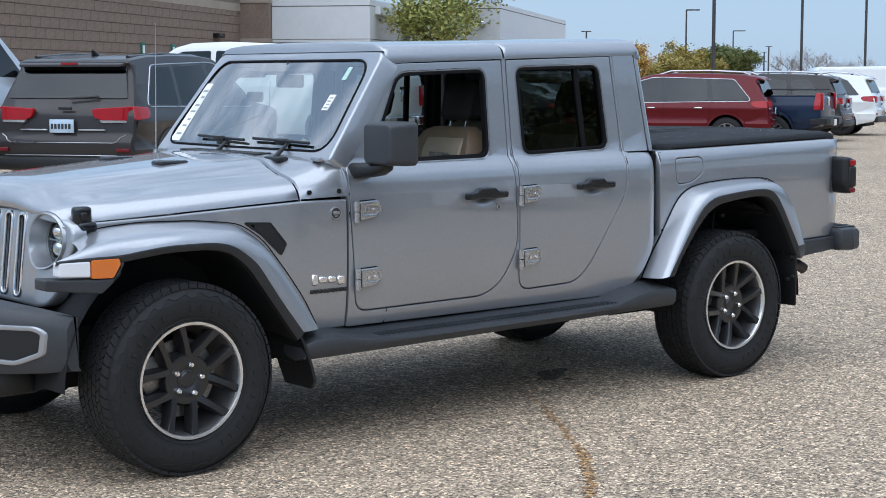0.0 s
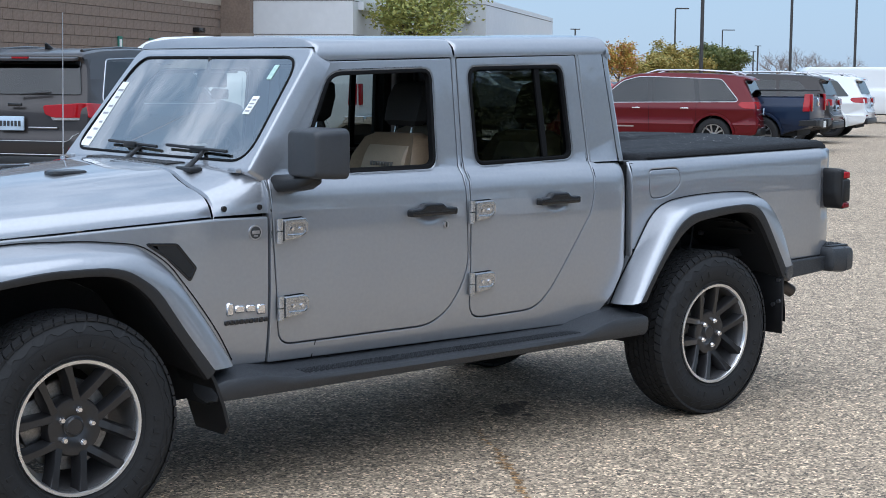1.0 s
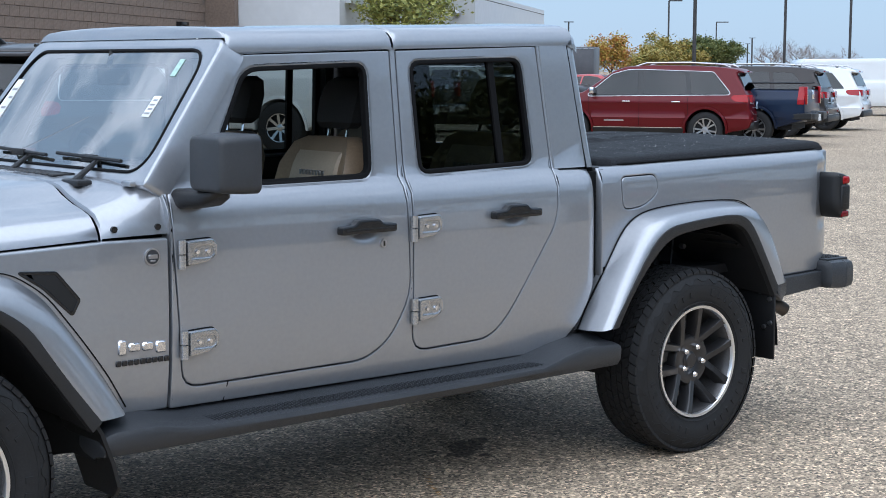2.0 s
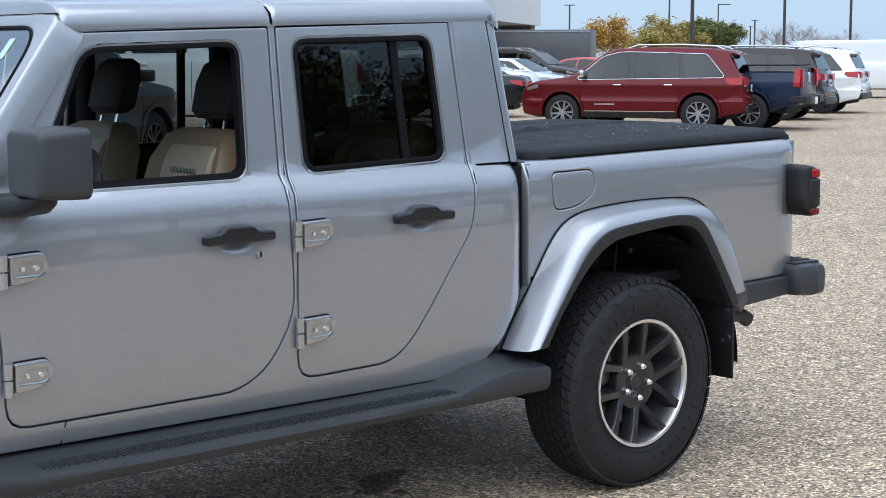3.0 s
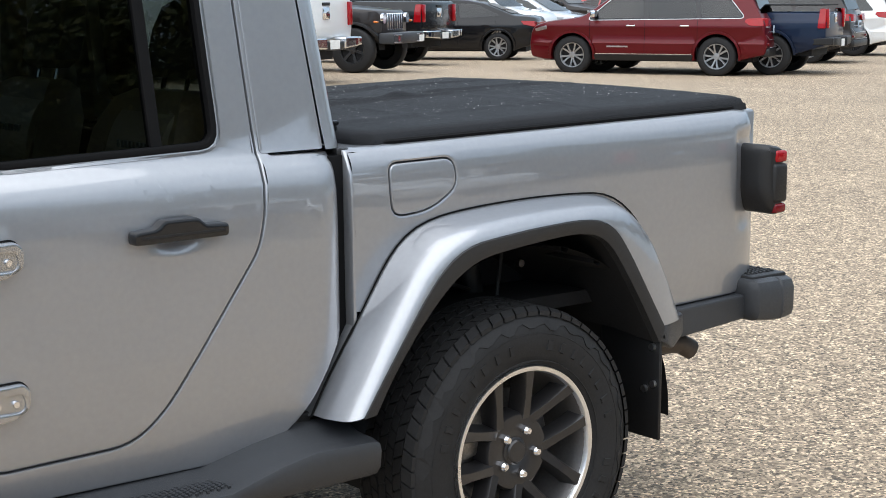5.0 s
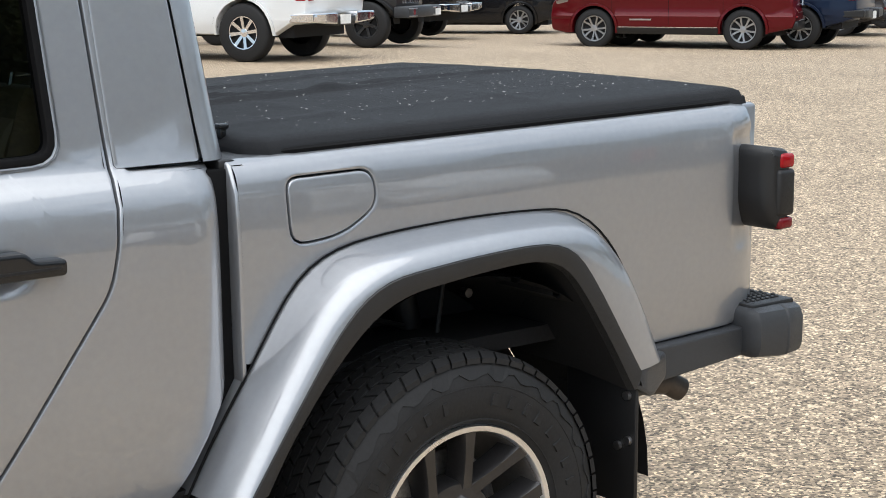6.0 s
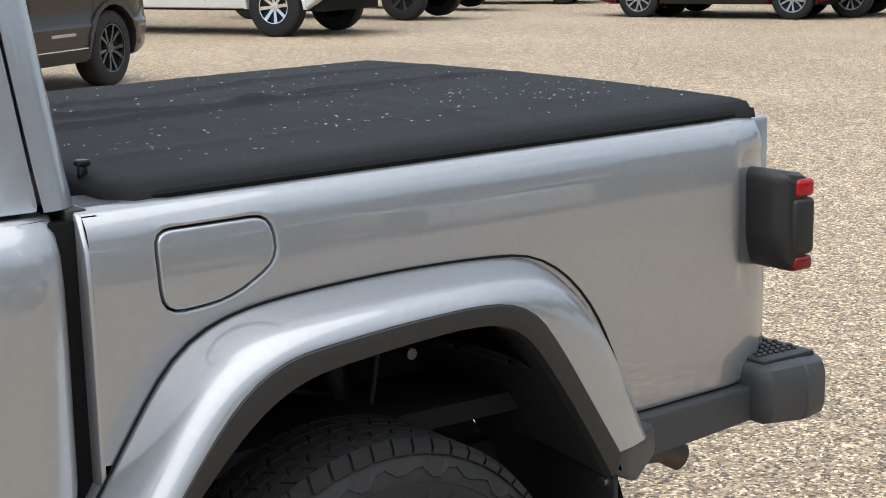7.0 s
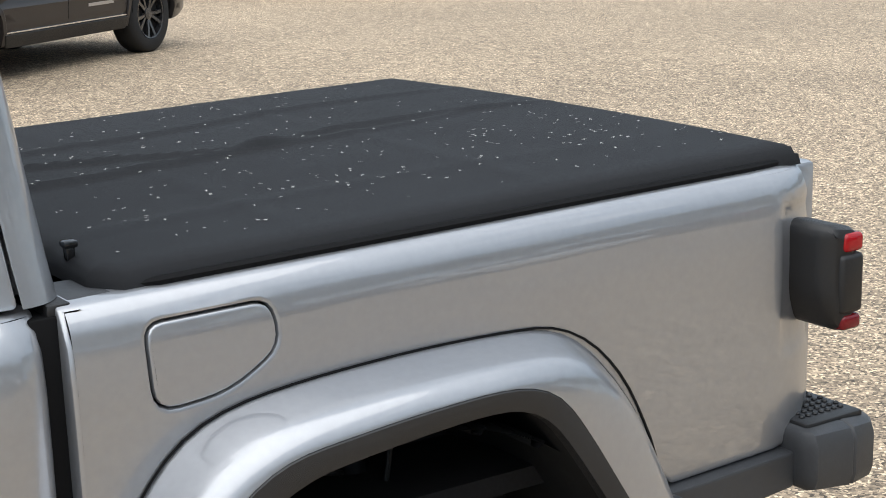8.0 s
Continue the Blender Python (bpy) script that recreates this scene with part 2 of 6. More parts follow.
def inside(x, y, loops):
    odd = False
    for lp in loops:
        for i, a in enumerate(lp):
            b = lp[i - 1]
            if (a[1] > y) != (b[1] > y) and x < (b[0] - a[0]) * (y - a[1]) / (b[1] - a[1]) + a[0]:
                odd = not odd
    return odd


def sheet(bm, loops, cuts=(), ucuts=()):
    """A flat filled polygon with holes in the u, v plane, cut along levels of v and of u."""
    pts, es = [], []
    for lp in loops:
        k = len(pts)
        pts += [Vector(p) for p in lp]
        es += [(k + i, k + (i + 1) % len(lp)) for i in range(len(lp))]
    vs, _, fs, *_ = delaunay_2d_cdt(pts, es, [], 0, 1e-5)
    bv = [bm.verts.new((v.x, 0, v.y)) for v in vs]
    for f in fs:
        c = (vs[f[0]] + vs[f[1]] + vs[f[2]]) / 3
        if inside(c.x, c.y, loops):
            bm.faces.new([bv[i] for i in f])
    for v in [v for v in bm.verts if not v.link_faces]:
        bm.verts.remove(v)
    for c in cuts:
        bmesh.ops.bisect_plane(bm, geom=bm.verts[:] + bm.edges[:] + bm.faces[:], plane_co=(0, 0, c), plane_no=(0, 0, 1), dist=1e-5)
    for c in ucuts:
        bmesh.ops.bisect_plane(bm, geom=bm.verts[:] + bm.edges[:] + bm.faces[:], plane_co=(c, 0, 0), plane_no=(1, 0, 0), dist=1e-5)


def panel_bm(outer, holes, fmap, gap=0.003, r=0.006, thick=0.03, cuts=(), ucuts=(), step=0.05):
    """A curved panel with rolled edges: fmap(u, v, depth) gives its place in the world."""
    loops = [offset(dense(outer, step), gap)] + [offset(dense(h, step), -gap) for h in holes]
    bm = bmesh.new()
    flat = min(0.003, r)
    sheet(bm, [offset(loops[0], r + flat)] + [offset(h, -r - flat) for h in loops[1:]], cuts, ucuts)
    for v in bm.verts:
        v.co = fmap(v.co.x, v.co.z, 0.0)
    for i, lp in enumerate(loops):
        s = 1 if i == 0 else -1
        rings = []
        for off, dep in ((r + flat, 0.0), (r, 0.0), (r * 0.3, r * 0.3), (0.0, r), (0.0, thick)):
            rings.append([fmap(u, v, dep) for u, v in offset(lp, s * off)])
        loft(bm, rings, closed=True)
    bmesh.ops.remove_doubles(bm, verts=bm.verts, dist=1e-5)
    # turn the face outwards
    bmesh.ops.recalc_face_normals(bm, faces=bm.faces)
    cu, cv = sum(p[0] for p in outer) / len(outer), sum(p[1] for p in outer) / len(outer)
    out = (fmap(cu, cv, 0.0) - fmap(cu, cv, thick)).normalized()
    if sum(f.normal.dot(out) * f.calc_area() for f in bm.faces) < 0:
        bmesh.ops.reverse_faces(bm, faces=bm.faces)
    bm.faces.layers.int.new("faced")
    return bm


def interp(x, xs, ys):
    return float(np.interp(x, xs, ys))


ZC = [1.0 + 0.012 * i for i in range(24)]

# ---- ground ----


def smooth01(t):
    t = min(1.0, max(0.0, t))
    return t * t * (3 - 2 * t)


def ground_z(x, y):
    """The car park rises gently towards the shop."""
    return 0.19 * smooth01((y - 2.5) / 9) * smooth01((25 - x) / 8)


bm = bmesh.new()
LINES = [-600, -300, -150, -80, -50, -35] + list(range(-25, 45)) + [55, 80, 150, 300, 600]
loft(bm, [[(x, y, ground_z(x, y)) for y in LINES] for x in LINES])
ground = tagged(part("ground", bm, ground_mat()), "tan and grey exposed-aggregate asphalt car park", "ground", kind="structure")

# ---- the pickup: x from nose to tail (0 at the front axle), y to its right, z up ----
HINGE = paint("hinge_paint", (0.44, 0.445, 0.455), metal=0.85, rough=0.26)
truck = thing("pickup_truck", "silver four-door pickup truck with a black soft bed cover", "pickup truck")
R_AXLE = 3.487


def w_cab(x, z):
    w = interp(z, (0.48, 0.55, 0.65, 0.80, 1.05, 1.12, 1.17, 1.205, 1.23, 1.25, 1.27, 1.72, 1.80), (0.780, 0.798, 0.811, 0.818, 0.816, 0.8135, 0.809, 0.801, 0.788, 0.770, 0.756, 0.702, 0.692))
    if z < 1.262 and x > 2.865:
        w -= 0.05 * (1 - math.sqrt(max(0.0, 1 - min(1.0, (x - 2.865) / 0.08) ** 2)))
    return w - max(0.0, 0.62 - x) * 0.13


def w_door(x, z):
    """The cab side with a dished cup behind each door handle."""
    w = w_cab(x, z)
    for xc, zc in ((1.713, 1.078), (2.457, 1.094)):
        r = math.hypot((x - xc) / 0.080, (z - zc) / 0.044)
        if r < 1:
            w -= 0.018 * (1 - r * r) ** 1.5
    return w


def w_bed(x, z):
    z = z - 0.02 * (x - 3.0)
    w = interp(z, (0.68, 0.80, 1.05, 1.13, 1.19, 1.222, 1.243, 1.255, 1.262), (0.788, 0.80, 0.803, 0.8015, 0.797, 0.791, 0.781, 0.768, 0.752))
    w -= max(0.0, x - 4.42) ** 2 * 2.2
    # pocket round the tail lamp
    t = [min(1.0, max(0.0, k)) for k in ((x - 4.43) / 0.03, (z + 0.03 - 0.905) / 0.05, (1.205 - z) / 0.035)]
    return w - 0.012 * t[0] ** 2 * (3 - 2 * t[0]) * t[1] ** 2 * (3 - 2 * t[1]) * t[2] ** 2 * (3 - 2 * t[2])


def side(wf, s):
    return lambda u, v, d: Vector((u, s * (wf(u, v) - d), v))


LEVELS = (0.55, 0.6, 0.65, 0.72, 0.8, 0.9, 1.0, 1.05, 1.085, 1.12, 1.145, 1.17, 1.19, 1.205, 1.218, 1.23, 1.24, 1.25, 1.26, 1.27, 1.72)
CUP_Z = tuple(1.022 + 0.0117 * i for i in range(12))
FRONT_DOOR = rounded([(0.905, 1.112), (0.94, 0.587, 0.07), (1.72, 0.594, 0.12), (1.83, 0.66, 0.1), (1.932, 0.82, 0.15), (1.916, 1.25), (1.918, 1.738, 0.01), (1.225, 1.716, 0.01), (0.945, 1.30, 0.01), (0.905, 1.24, 0.02)])
REAR_DOOR = rounded([(1.946, 1.738, 0.01), (1.942, 0.601, 0.08), (2.33, 0.611, 0.12), (2.42, 0.68, 0.12), (2.685, 1.04, 0.12), (2.703, 1.12), (2.716, 1.255, 0.01), (2.676, 1.762, 0.01)])
FRONT_WINDOW = rounded([(1.06, 1.262, 0.03), (1.79, 1.268, 0.05), (1.80, 1.688, 0.05), (1.262, 1.668, 0.06)])
REAR_WINDOW = rounded([(2.022, 1.272, 0.05), (2.612, 1.288, 0.05), (2.585, 1.712, 0.05), (2.012, 1.696, 0.05)])


def seal_ring(win, wf, s, parent):
    bm = panel_bm(offset(win, -0.004), [offset(win, 0.013)], side(lambda u, v: wf(u, v) + 0.003, s), gap=0, r=0.004, thick=0.03)
    part("window_seal", bm, SEAL, parent)
    part("window_surround", panel_bm(offset(win, -0.017), [offset(win, -0.003)], side(lambda u, v: wf(u, v) + 0.0015, s), gap=0, r=0.007, thick=0.02), SILVER, parent)


for s in (-1, 1):
    mp = side(w_cab, s)
    md = side(w_door, s)
    door = part("front_door", panel_bm(FRONT_DOOR, [FRONT_WINDOW], md, gap=0.003, r=0.003, cuts=LEVELS + CUP_Z, ucuts=[1.61 + 0.0147 * i for i in range(15)]), SILVER, truck)
    seal_ring(FRONT_WINDOW, w_cab, s, door)
    part("door_trim", panel_bm(offset(FRONT_DOOR, 0.03), [offset(FRONT_WINDOW, -0.02)], side(lambda u, v: w_cab(u, v) - 0.05, s), gap=0, thick=0.01), DARK_TRIM, door)
    rdoor = part("rear_door", panel_bm(REAR_DOOR, [REAR_WINDOW], md, gap=0.003, r=0.003, cuts=LEVELS + CUP_Z, ucuts=[2.354 + 0.0147 * i for i in range(15)]), SILVER, truck)
    seal_ring(REAR_WINDOW, w_cab, s, rdoor)
    part("door_trim", panel_bm(offset(REAR_DOOR, 0.03), [offset(REAR_WINDOW, -0.02)], side(lambda u, v: w_cab(u, v) - 0.05, s), gap=0, thick=0.01), DARK_TRIM, rdoor)
    part("window_pane", panel_bm(offset(REAR_WINDOW, 0.012), [], side(lambda u, v: w_cab(u, v) - 0.016, s), gap=0, r=0.001, thick=0.005), TINT_GLASS, rdoor, "dark privacy glass")
    bm = panel_bm([(2.437, 1.28), (2.467, 1.281), (2.444, 1.71), (2.414, 1.709)], [], side(lambda u, v: w_cab(u, v) - 0.006, s), gap=0, r=0.003, thick=0.02)
    part("window_divider", bm, SEAL, rdoor)
    # cab side round the doors: rocker, pillars, rear corner
    CAB = rounded([(0.895, 0.518), (2.70, 0.516, 0.05), (2.82, 0.605, 0.06), (2.944, 0.80, 0.04), (2.944, 1.258, 0.014), (2.750, 1.260, 0.012), (2.712, 1.776, 0.01), (1.185, 1.724, 0.01), (0.885, 1.283, 0.014), (0.897, 1.112, 0.012)], 0.014)
    part("cab_side", panel_bm(CAB, [FRONT_DOOR, REAR_DOOR], mp, gap=0.002, r=0.004, thick=0.06, cuts=LEVELS, ucuts=(2.72, 2.80, 2.865, 2.88, 2.893, 2.903, 2.912, 2.92, 2.927, 2.932)), SILVER, truck)
    # lower rocker coloured black for the shade above the step
    part("rocker", panel_bm([(0.74, 0.44), (2.86, 0.45), (2.86, 0.60), (0.72, 0.56)], [], side(lambda u, v: w_cab(u, v) - 0.03, s), gap=0.002, thick=0.04), BLACK_PLASTIC, truck)
    part("sill_seam", panel_bm([(1.108, 0.519), (1.113, 0.519), (1.126, 0.588), (1.121, 0.588)], [], side(lambda u, v: w_cab(u, v) + 0.001, s), gap=0, r=0.0005, thick=0.004), SEAL, truck)
    # front fender side
    FEN = rounded([(0.891, 1.108, 0.012), (0.891, 0.520, 0.012), (0.715, 0.518), (0.55, 0.66), (0.50, 0.80), (0.42, 0.92), (0.20, 0.97), (-0.30, 0.96), (-0.43, 0.98), (-0.44, 1.055, 0.012), (0.0, 1.0745, 0.012), (0.32, 1.0925, 0.012), (0.645, 1.109, 0.012)], 0.01)
    fen = part("fender_side", panel_bm(FEN, [], mp, cuts=LEVELS, ucuts=(0.62,)), SILVER, truck)
    VENT = rounded([(0.366, 1.024), (0.485, 1.018), (0.560, 0.925), (0.536, 0.878), (0.442, 0.972)], 0.008)
    vent = part("fender_vent", panel_bm(VENT, [], side(lambda u, v: w_cab(u, v) + 0.002, s), gap=0, r=0.003, thick=0.01), BLACK_PLASTIC, fen)
    part("vent_frame", panel_bm(offset(VENT, -0.005), [offset(VENT, 0.006)], side(lambda u, v: w_cab(u, v) + 0.004, s), gap=0, r=0.002, thick=0.01), GLOSS_BLACK, fen)
    w_cowl = lambda u, v: 0.79
    for u, v in ((0.70, 1.142), (0.862, 1.142)):
        bm = bmesh.new()
        tube(bm, (u, s * (w_cowl(u, v) - 0.005), v), (u, s * (w_cowl(u, v) + 0.006), v), 0.011)
        part("cowl_bolt", bm, GLOSS_BLACK, truck)
    # badge and marks on the fender, as plain shapes
    bm = bmesh.new()
    tube(bm, (0.824, s * 0.81, 1.046), (0.824, s * 0.822, 1.046), 0.029, 24)
    bdg = part("round_badge", bm, STEEL, fen)
    bm = bmesh.new()
    tube(bm, (0.824, s * 0.821, 1.046), (0.824, s * 0.8228, 1.046), 0.024, 24)
    part("badge_face", bm, GREY_PLASTIC, bdg)
    part("badge_motif", boxes((0.808, 0.842, s * 0.822, s * 0.8245, 1.040, 1.054), (0.815, 0.834, s * 0.822, s * 0.8245, 1.030, 1.036), bev=0.001, seg=1), STEEL, bdg)
    bm = bmesh.new()
    for x0, x1, z0, z1 in ((0.692, 0.724, 0.727, 0.778), (0.73, 0.775, 0.735, 0.765), (0.782, 0.824, 0.734, 0.764), (0.832, 0.872, 0.722, 0.763)):
        box(bm, x0, x1, s * 0.812, s * 0.823, z0, z1, 0.005, 1)
    part("badge_mark", bm, CHROME, fen)
    bm = bmesh.new()
    for k in range(9):
        box(bm, 0.684 + k * 0.0227, 0.7025 + k * 0.0227, s * 0.812, s * 0.8195, 0.691, 0.709, 0.002, 1)
    part("badge_bar", bm, GLOSS_BLACK, fen)
    # door handles, locks, hinges
    for dr, x0, x1, z in ((door, 1.587, 1.839, 1.088), (rdoor, 2.333, 2.581, 1.104)):
        prof = rounded([(x0, -0.020), (x1, -0.017), (x1, 0.014), (x1 - 0.062, 0.016), (x1 - 0.082, 0.034), (x0 + 0.078, 0.034), (x0 + 0.058, 0.016), (x0, 0.011)], 0.010)
        part("handle", panel_bm([(u, z + dz) for u, dz in prof], [], side(lambda u, v: 0.852, s), gap=0, r=0.007, thick=0.035), GLOSS_BLACK, dr, "black door handle")
        part("handle_groove", panel_bm(rounded([(x0 + 0.014, z - 0.006), (x1 - 0.014, z - 0.004), (x1 - 0.014, z + 0.002), (x0 + 0.014, z)], 0.002), [], side(lambda u, v: 0.8535, s), gap=0, r=0.0005, thick=0.004), BLACK_PLASTIC, dr)
    bm = bmesh.new()
    tube(bm, (1.797, s * 0.808, 1.026), (1.797, s * 0.825, 1.026), 0.017, 24, 0.014)
    lk = part("lock", bm, STEEL, door)
    part("key_slot", boxes((1.793, 1.801, s * 0.824, s * 0.8262, 1.016, 1.036), bev=0.001, seg=1), GLOSS_BLACK, lk)
    for dr, x0, z in ((door, 0.917, 1.053), (door, 0.922, 0.745), (rdoor, 1.922, 1.079), (rdoor, 1.925, 0.765)):
        leaf = rounded([(x0 + 0.032, z - 0.046), (x0 + 0.11, z - 0.036), (x0 + 0.148, z - 0.016), (x0 + 0.15, z + 0.024), (x0 + 0.132, z + 0.042), (x0 + 0.032, z + 0.038)], 0.010)
        well = rounded([(x0 + 0.044, z - 0.020), (x0 + 0.128, z - 0.020), (x0 + 0.136, z - 0.006), (x0 + 0.130, z + 0.018), (x0 + 0.066, z + 0.020)], 0.008)
        hg = part("hinge", panel_bm(leaf, [well], side(lambda u, v: 0.842 - 0.10 * max(0, u - x0 - 0.10), s), gap=0, r=0.004, thick=0.03, step=0.02), HINGE, dr)
        part("hinge_web", panel_bm(offset(well, -0.004), [], side(lambda u, v: 0.8335, s), gap=0, r=0.002, thick=0.01, step=0.02), HINGE, hg)
        for z0, z1 in ((-0.055, -0.008), (-0.004, 0.042)):
            bm = bmesh.new()
            tube(bm, (x0 + 0.014, s * 0.830, z + z0), (x0 + 0.014, s * 0.830, z + z1), 0.0145, 16)
            part("hinge_pin", bm, HINGE, hg)
        # black plate 4 mm wider than the leaf stands in for its shadow outline
        part("hinge_pad", panel_bm(offset(leaf, -0.004), [], side(lambda u, v: w_cab(u, v) + 0.003, s), gap=0, r=0.002, thick=0.01, step=0.02), SEAL, hg)
        for dx in (0.07, 0.112):
            bm = bmesh.new()
            tube(bm, (x0 + dx, s * 0.832, z - 0.001), (x0 + dx, s * 0.842, z - 0.001), 0.0085, 12, 0.007)
            part("hinge_bolt", bm, CHROME, hg)
    # hard-top side behind the rear door
    TOPS = rounded([(2.7245, 1.2625, 0.012), (2.915, 1.2635, 0.012), (2.85, 1.778, 0.01), (2.690, 1.772, 0.01)], 0.01)
    part("hardtop_side", panel_bm(TOPS, [], side(lambda u, v: w_cab(u, v) + 0.003, s), gap=0.001, r=0.004, cuts=LEVELS), SILVER, truck)
    bm = bmesh.new()
    rings = []
    for k in range(9):
        z = 1.263 + (1.79 - 1.263) * k / 8
        x0 = 2.919 - (z - 1.272) * 0.128
        w = w_cab(2.9, z)
        rings.append([(x0, s * w, z)] + [(x0 + 0.075 * math.sin(a), s * (w - 0.075 + 0.075 * math.cos(a)), z) for a in [math.pi / 2 * i / 7 for i in range(1, 8)]] + [(x0 + 0.078, s * 0.30, z)])
    loft(bm, rings)
    part("hardtop_corner", bm, SILVER, truck)
    # bed side
    BED = rounded([(2.966, 1.262, 0.01), (4.535, 1.294, 0.02), (4.572, 1.18), (4.575, 0.81), (4.552, 0.716), (4.16, 0.704), (4.075, 0.80), (3.985, 0.95), (3.90, 1.03), (3.82, 1.05), (3.50, 1.052), (3.29, 1.032), (3.16, 0.98), (3.05, 0.86), (2.972, 0.80)], 0.012)
    FUEL = rounded([(3.092, 1.216, 0.03), (3.305, 1.22, 0.03), (3.318, 1.145, 0.04), (3.225, 1.088, 0.05), (3.098, 1.078, 0.04)])
    mb = side(w_bed, s)
    BL = (0.75, 0.8, 0.875, 0.89, 0.9, 0.91, 0.925, 1.0, 1.05, 1.1, 1.13, 1.15, 1.17, 1.185, 1.193, 1.2, 1.212, 1.224, 1.236, 1.248, 1.26, 1.27, 1.28)
    part("bed_side", panel_bm(BED, [FUEL] if s < 0 else [], mb, gap=0.002, thick=0.05, cuts=BL, ucuts=(4.30, 4.395, 4.402, 4.41, 4.418, 4.426, 4.434, 4.44, 4.46, 4.48, 4.5, 4.52, 4.54)), SILVER, truck)
    if s < 0:
        part("fuel_door", panel_bm(FUEL, [], mb, gap=0.0015, r=0.003, thick=0.02, cuts=BL), SILVER, truck)
    part("bed_rail", boxes((2.99, 4.54, s * 0.62, s * 0.748, 1.225, 1.262), bev=0.008), GREY_PLASTIC, truck)
    # rear lower cladding and black gap strip
    CL = rounded([(4.12, 0.702), (4.20, 0.704, 0.005), (4.475, 0.712), (4.475, 0.635), (4.16, 0.612), (4.08, 0.61)], 0.010)
    part("rear_cladding", panel_bm(CL, [], side(lambda u, v: 0.816, s), gap=0, thick=0.1, r=0.006), GREY_PLASTIC, truck)
    part("cab_gap_filler", boxes((2.925, 3.0, s * 0.60, s * 0.765, 0.62, 1.245), bev=0.004), SEAL, truck)
    part("bed_bracket", boxes((2.955, 2.995, s * 0.69, s * 0.76, 1.235, 1.262), bev=0.006), BLACK_PLASTIC, truck)

# cab back, roof, windscreen frame
bm = panel_bm([(-0.64, 1.25), (0.64, 1.25), (0.60, 1.79), (-0.60, 1.79)], [rounded([(-0.5, 1.33), (0.5, 1.33), (0.47, 1.68), (-0.47, 1.68)], 0.05)], lambda u, v, d: Vector((2.994 - (v - 1.272) * 0.128 - d, u, v)), thick=0.05)
back = part("cab_back", bm, SILVER, truck)
bm = panel_bm(rounded([(-0.5, 1.33), (0.5, 1.33), (0.47, 1.68), (-0.47, 1.68)], 0.05), [], lambda u, v, d: Vector((2.984 - (v - 1.272) * 0.128 - d, u, v)), r=0.001, thick=0.005)
part("rear_window", bm, TINT_GLASS, back)
part("cab_back_lower", boxes((2.88, 2.925, -0.735, 0.735, 0.55, 1.235)), DARK_TRIM, truck)


def z_edge(x):
    return 1.722 + (x - 1.19) * 0.0265


def roof_section(x, drop=0.0):
    z = z_edge(x) - drop
    w = w_cab(2, z_edge(x))
    half = [(w + 0.004, z), (w + 0.004, z + 0.022), (w - 0.006, z + 0.05), (w - 0.03, z + 0.07), (w - 0.08, z + 0.082), (w - 0.2, z + 0.091), (w - 0.42, z + 0.097), (0.0, z + 0.1)]
    return [(x, -a, b) for a, b in half] + [(x, a, b) for a, b in reversed(half[:-1])]


for x0, x1, nm in ((1.197, 1.925, "front"), (1.935, 2.93, "rear")):
    bm = bmesh.new()
    st = [x0, x0 + 0.006, x0 + 0.02] + list(np.linspace(x0 + 0.05, x1 - 0.05, 8)) + [x1 - 0.02, x1 - 0.006, x1]
    rings = [roof_section(x, 0.010 if i in (0, len(st) - 1) else 0.002 if i in (1, len(st) - 2) else 0) for i, x in enumerate(st)]
    if nm == "rear":
        rings = rings[:-3] + [[(2.86, y, z - 0.004) for x, y, z in roof_section(2.86)], [(2.905, y * 0.99, z - 0.02) for x, y, z in roof_section(2.86)], [(2.93, y * 0.97, min(z, 1.80) - 0.03) for x, y, z in roof_section(2.86)], [(2.935, y * 0.96, 1.75) for x, y, z in roof_section(2.86)]]
    loft(bm, rings)
    part("roof_panel", bm, SILVER, truck)
part("roof_gutter", boxes((1.2, 2.88, -0.69, 0.69, 1.70, 1.722)), SEAL, truck)
part("headliner", boxes((1.2, 2.88, -0.66, 0.66, 1.722, 1.745)), DARK_TRIM, truck)


def screen(u, v, d):
    return Vector((0.848 + (v - 1.316) * 0.76 - 0.03 * (1 - (u / 0.75) ** 2) + d * 0.87, u, v - d * 0.5))


GLS = rounded([(-0.715, 1.318), (0.715, 1.318), (0.648, 1.733), (-0.648, 1.733)], 0.10, 8)
FRM = rounded([(-0.775, 1.278, 0.02), (0.775, 1.278, 0.02), (0.71, 1.775, 0.05), (-0.71, 1.775, 0.05)])
UC = [(-0.7 + 0.1 * i) for i in range(15)]
wf = part("windscreen_frame", panel_bm(FRM, [GLS], screen, thick=0.10, r=0.012, gap=0.0, ucuts=UC), SILVER, truck)
part("windscreen_seal", panel_bm(offset(GLS, -0.004), [offset(GLS, 0.004)], lambda u, v, d: screen(u, v, d - 0.002), gap=0, r=0.002, thick=0.02, ucuts=UC), SEAL, wf)
part("windscreen", panel_bm(GLS, [], lambda u, v, d: screen(u, v, d + 0.005), r=0.001, thick=0.005, ucuts=UC), SCREEN_GLASS, wf, "clear glass windscreen")
bm = bmesh.new()
rings = []
for t in np.linspace(0, 1, 7):
    a = t * math.pi / 2
    ring = []
    for x, y, z in roof_section(1.195):
        x0, z0 = screen(y, 1.77, 0).x, 1.772
        ring.append((x0 + (1.195 - x0) * t, y * 0.998, z0 + (max(z, 1.73) - z0) * math.sin(a)))
    rings.append(ring)
loft(bm, rings)
part("windscreen_header", bm, SILVER, truck)
FADED = mat("faded_print", (0.30, 0.30, 0.31), 0.6)
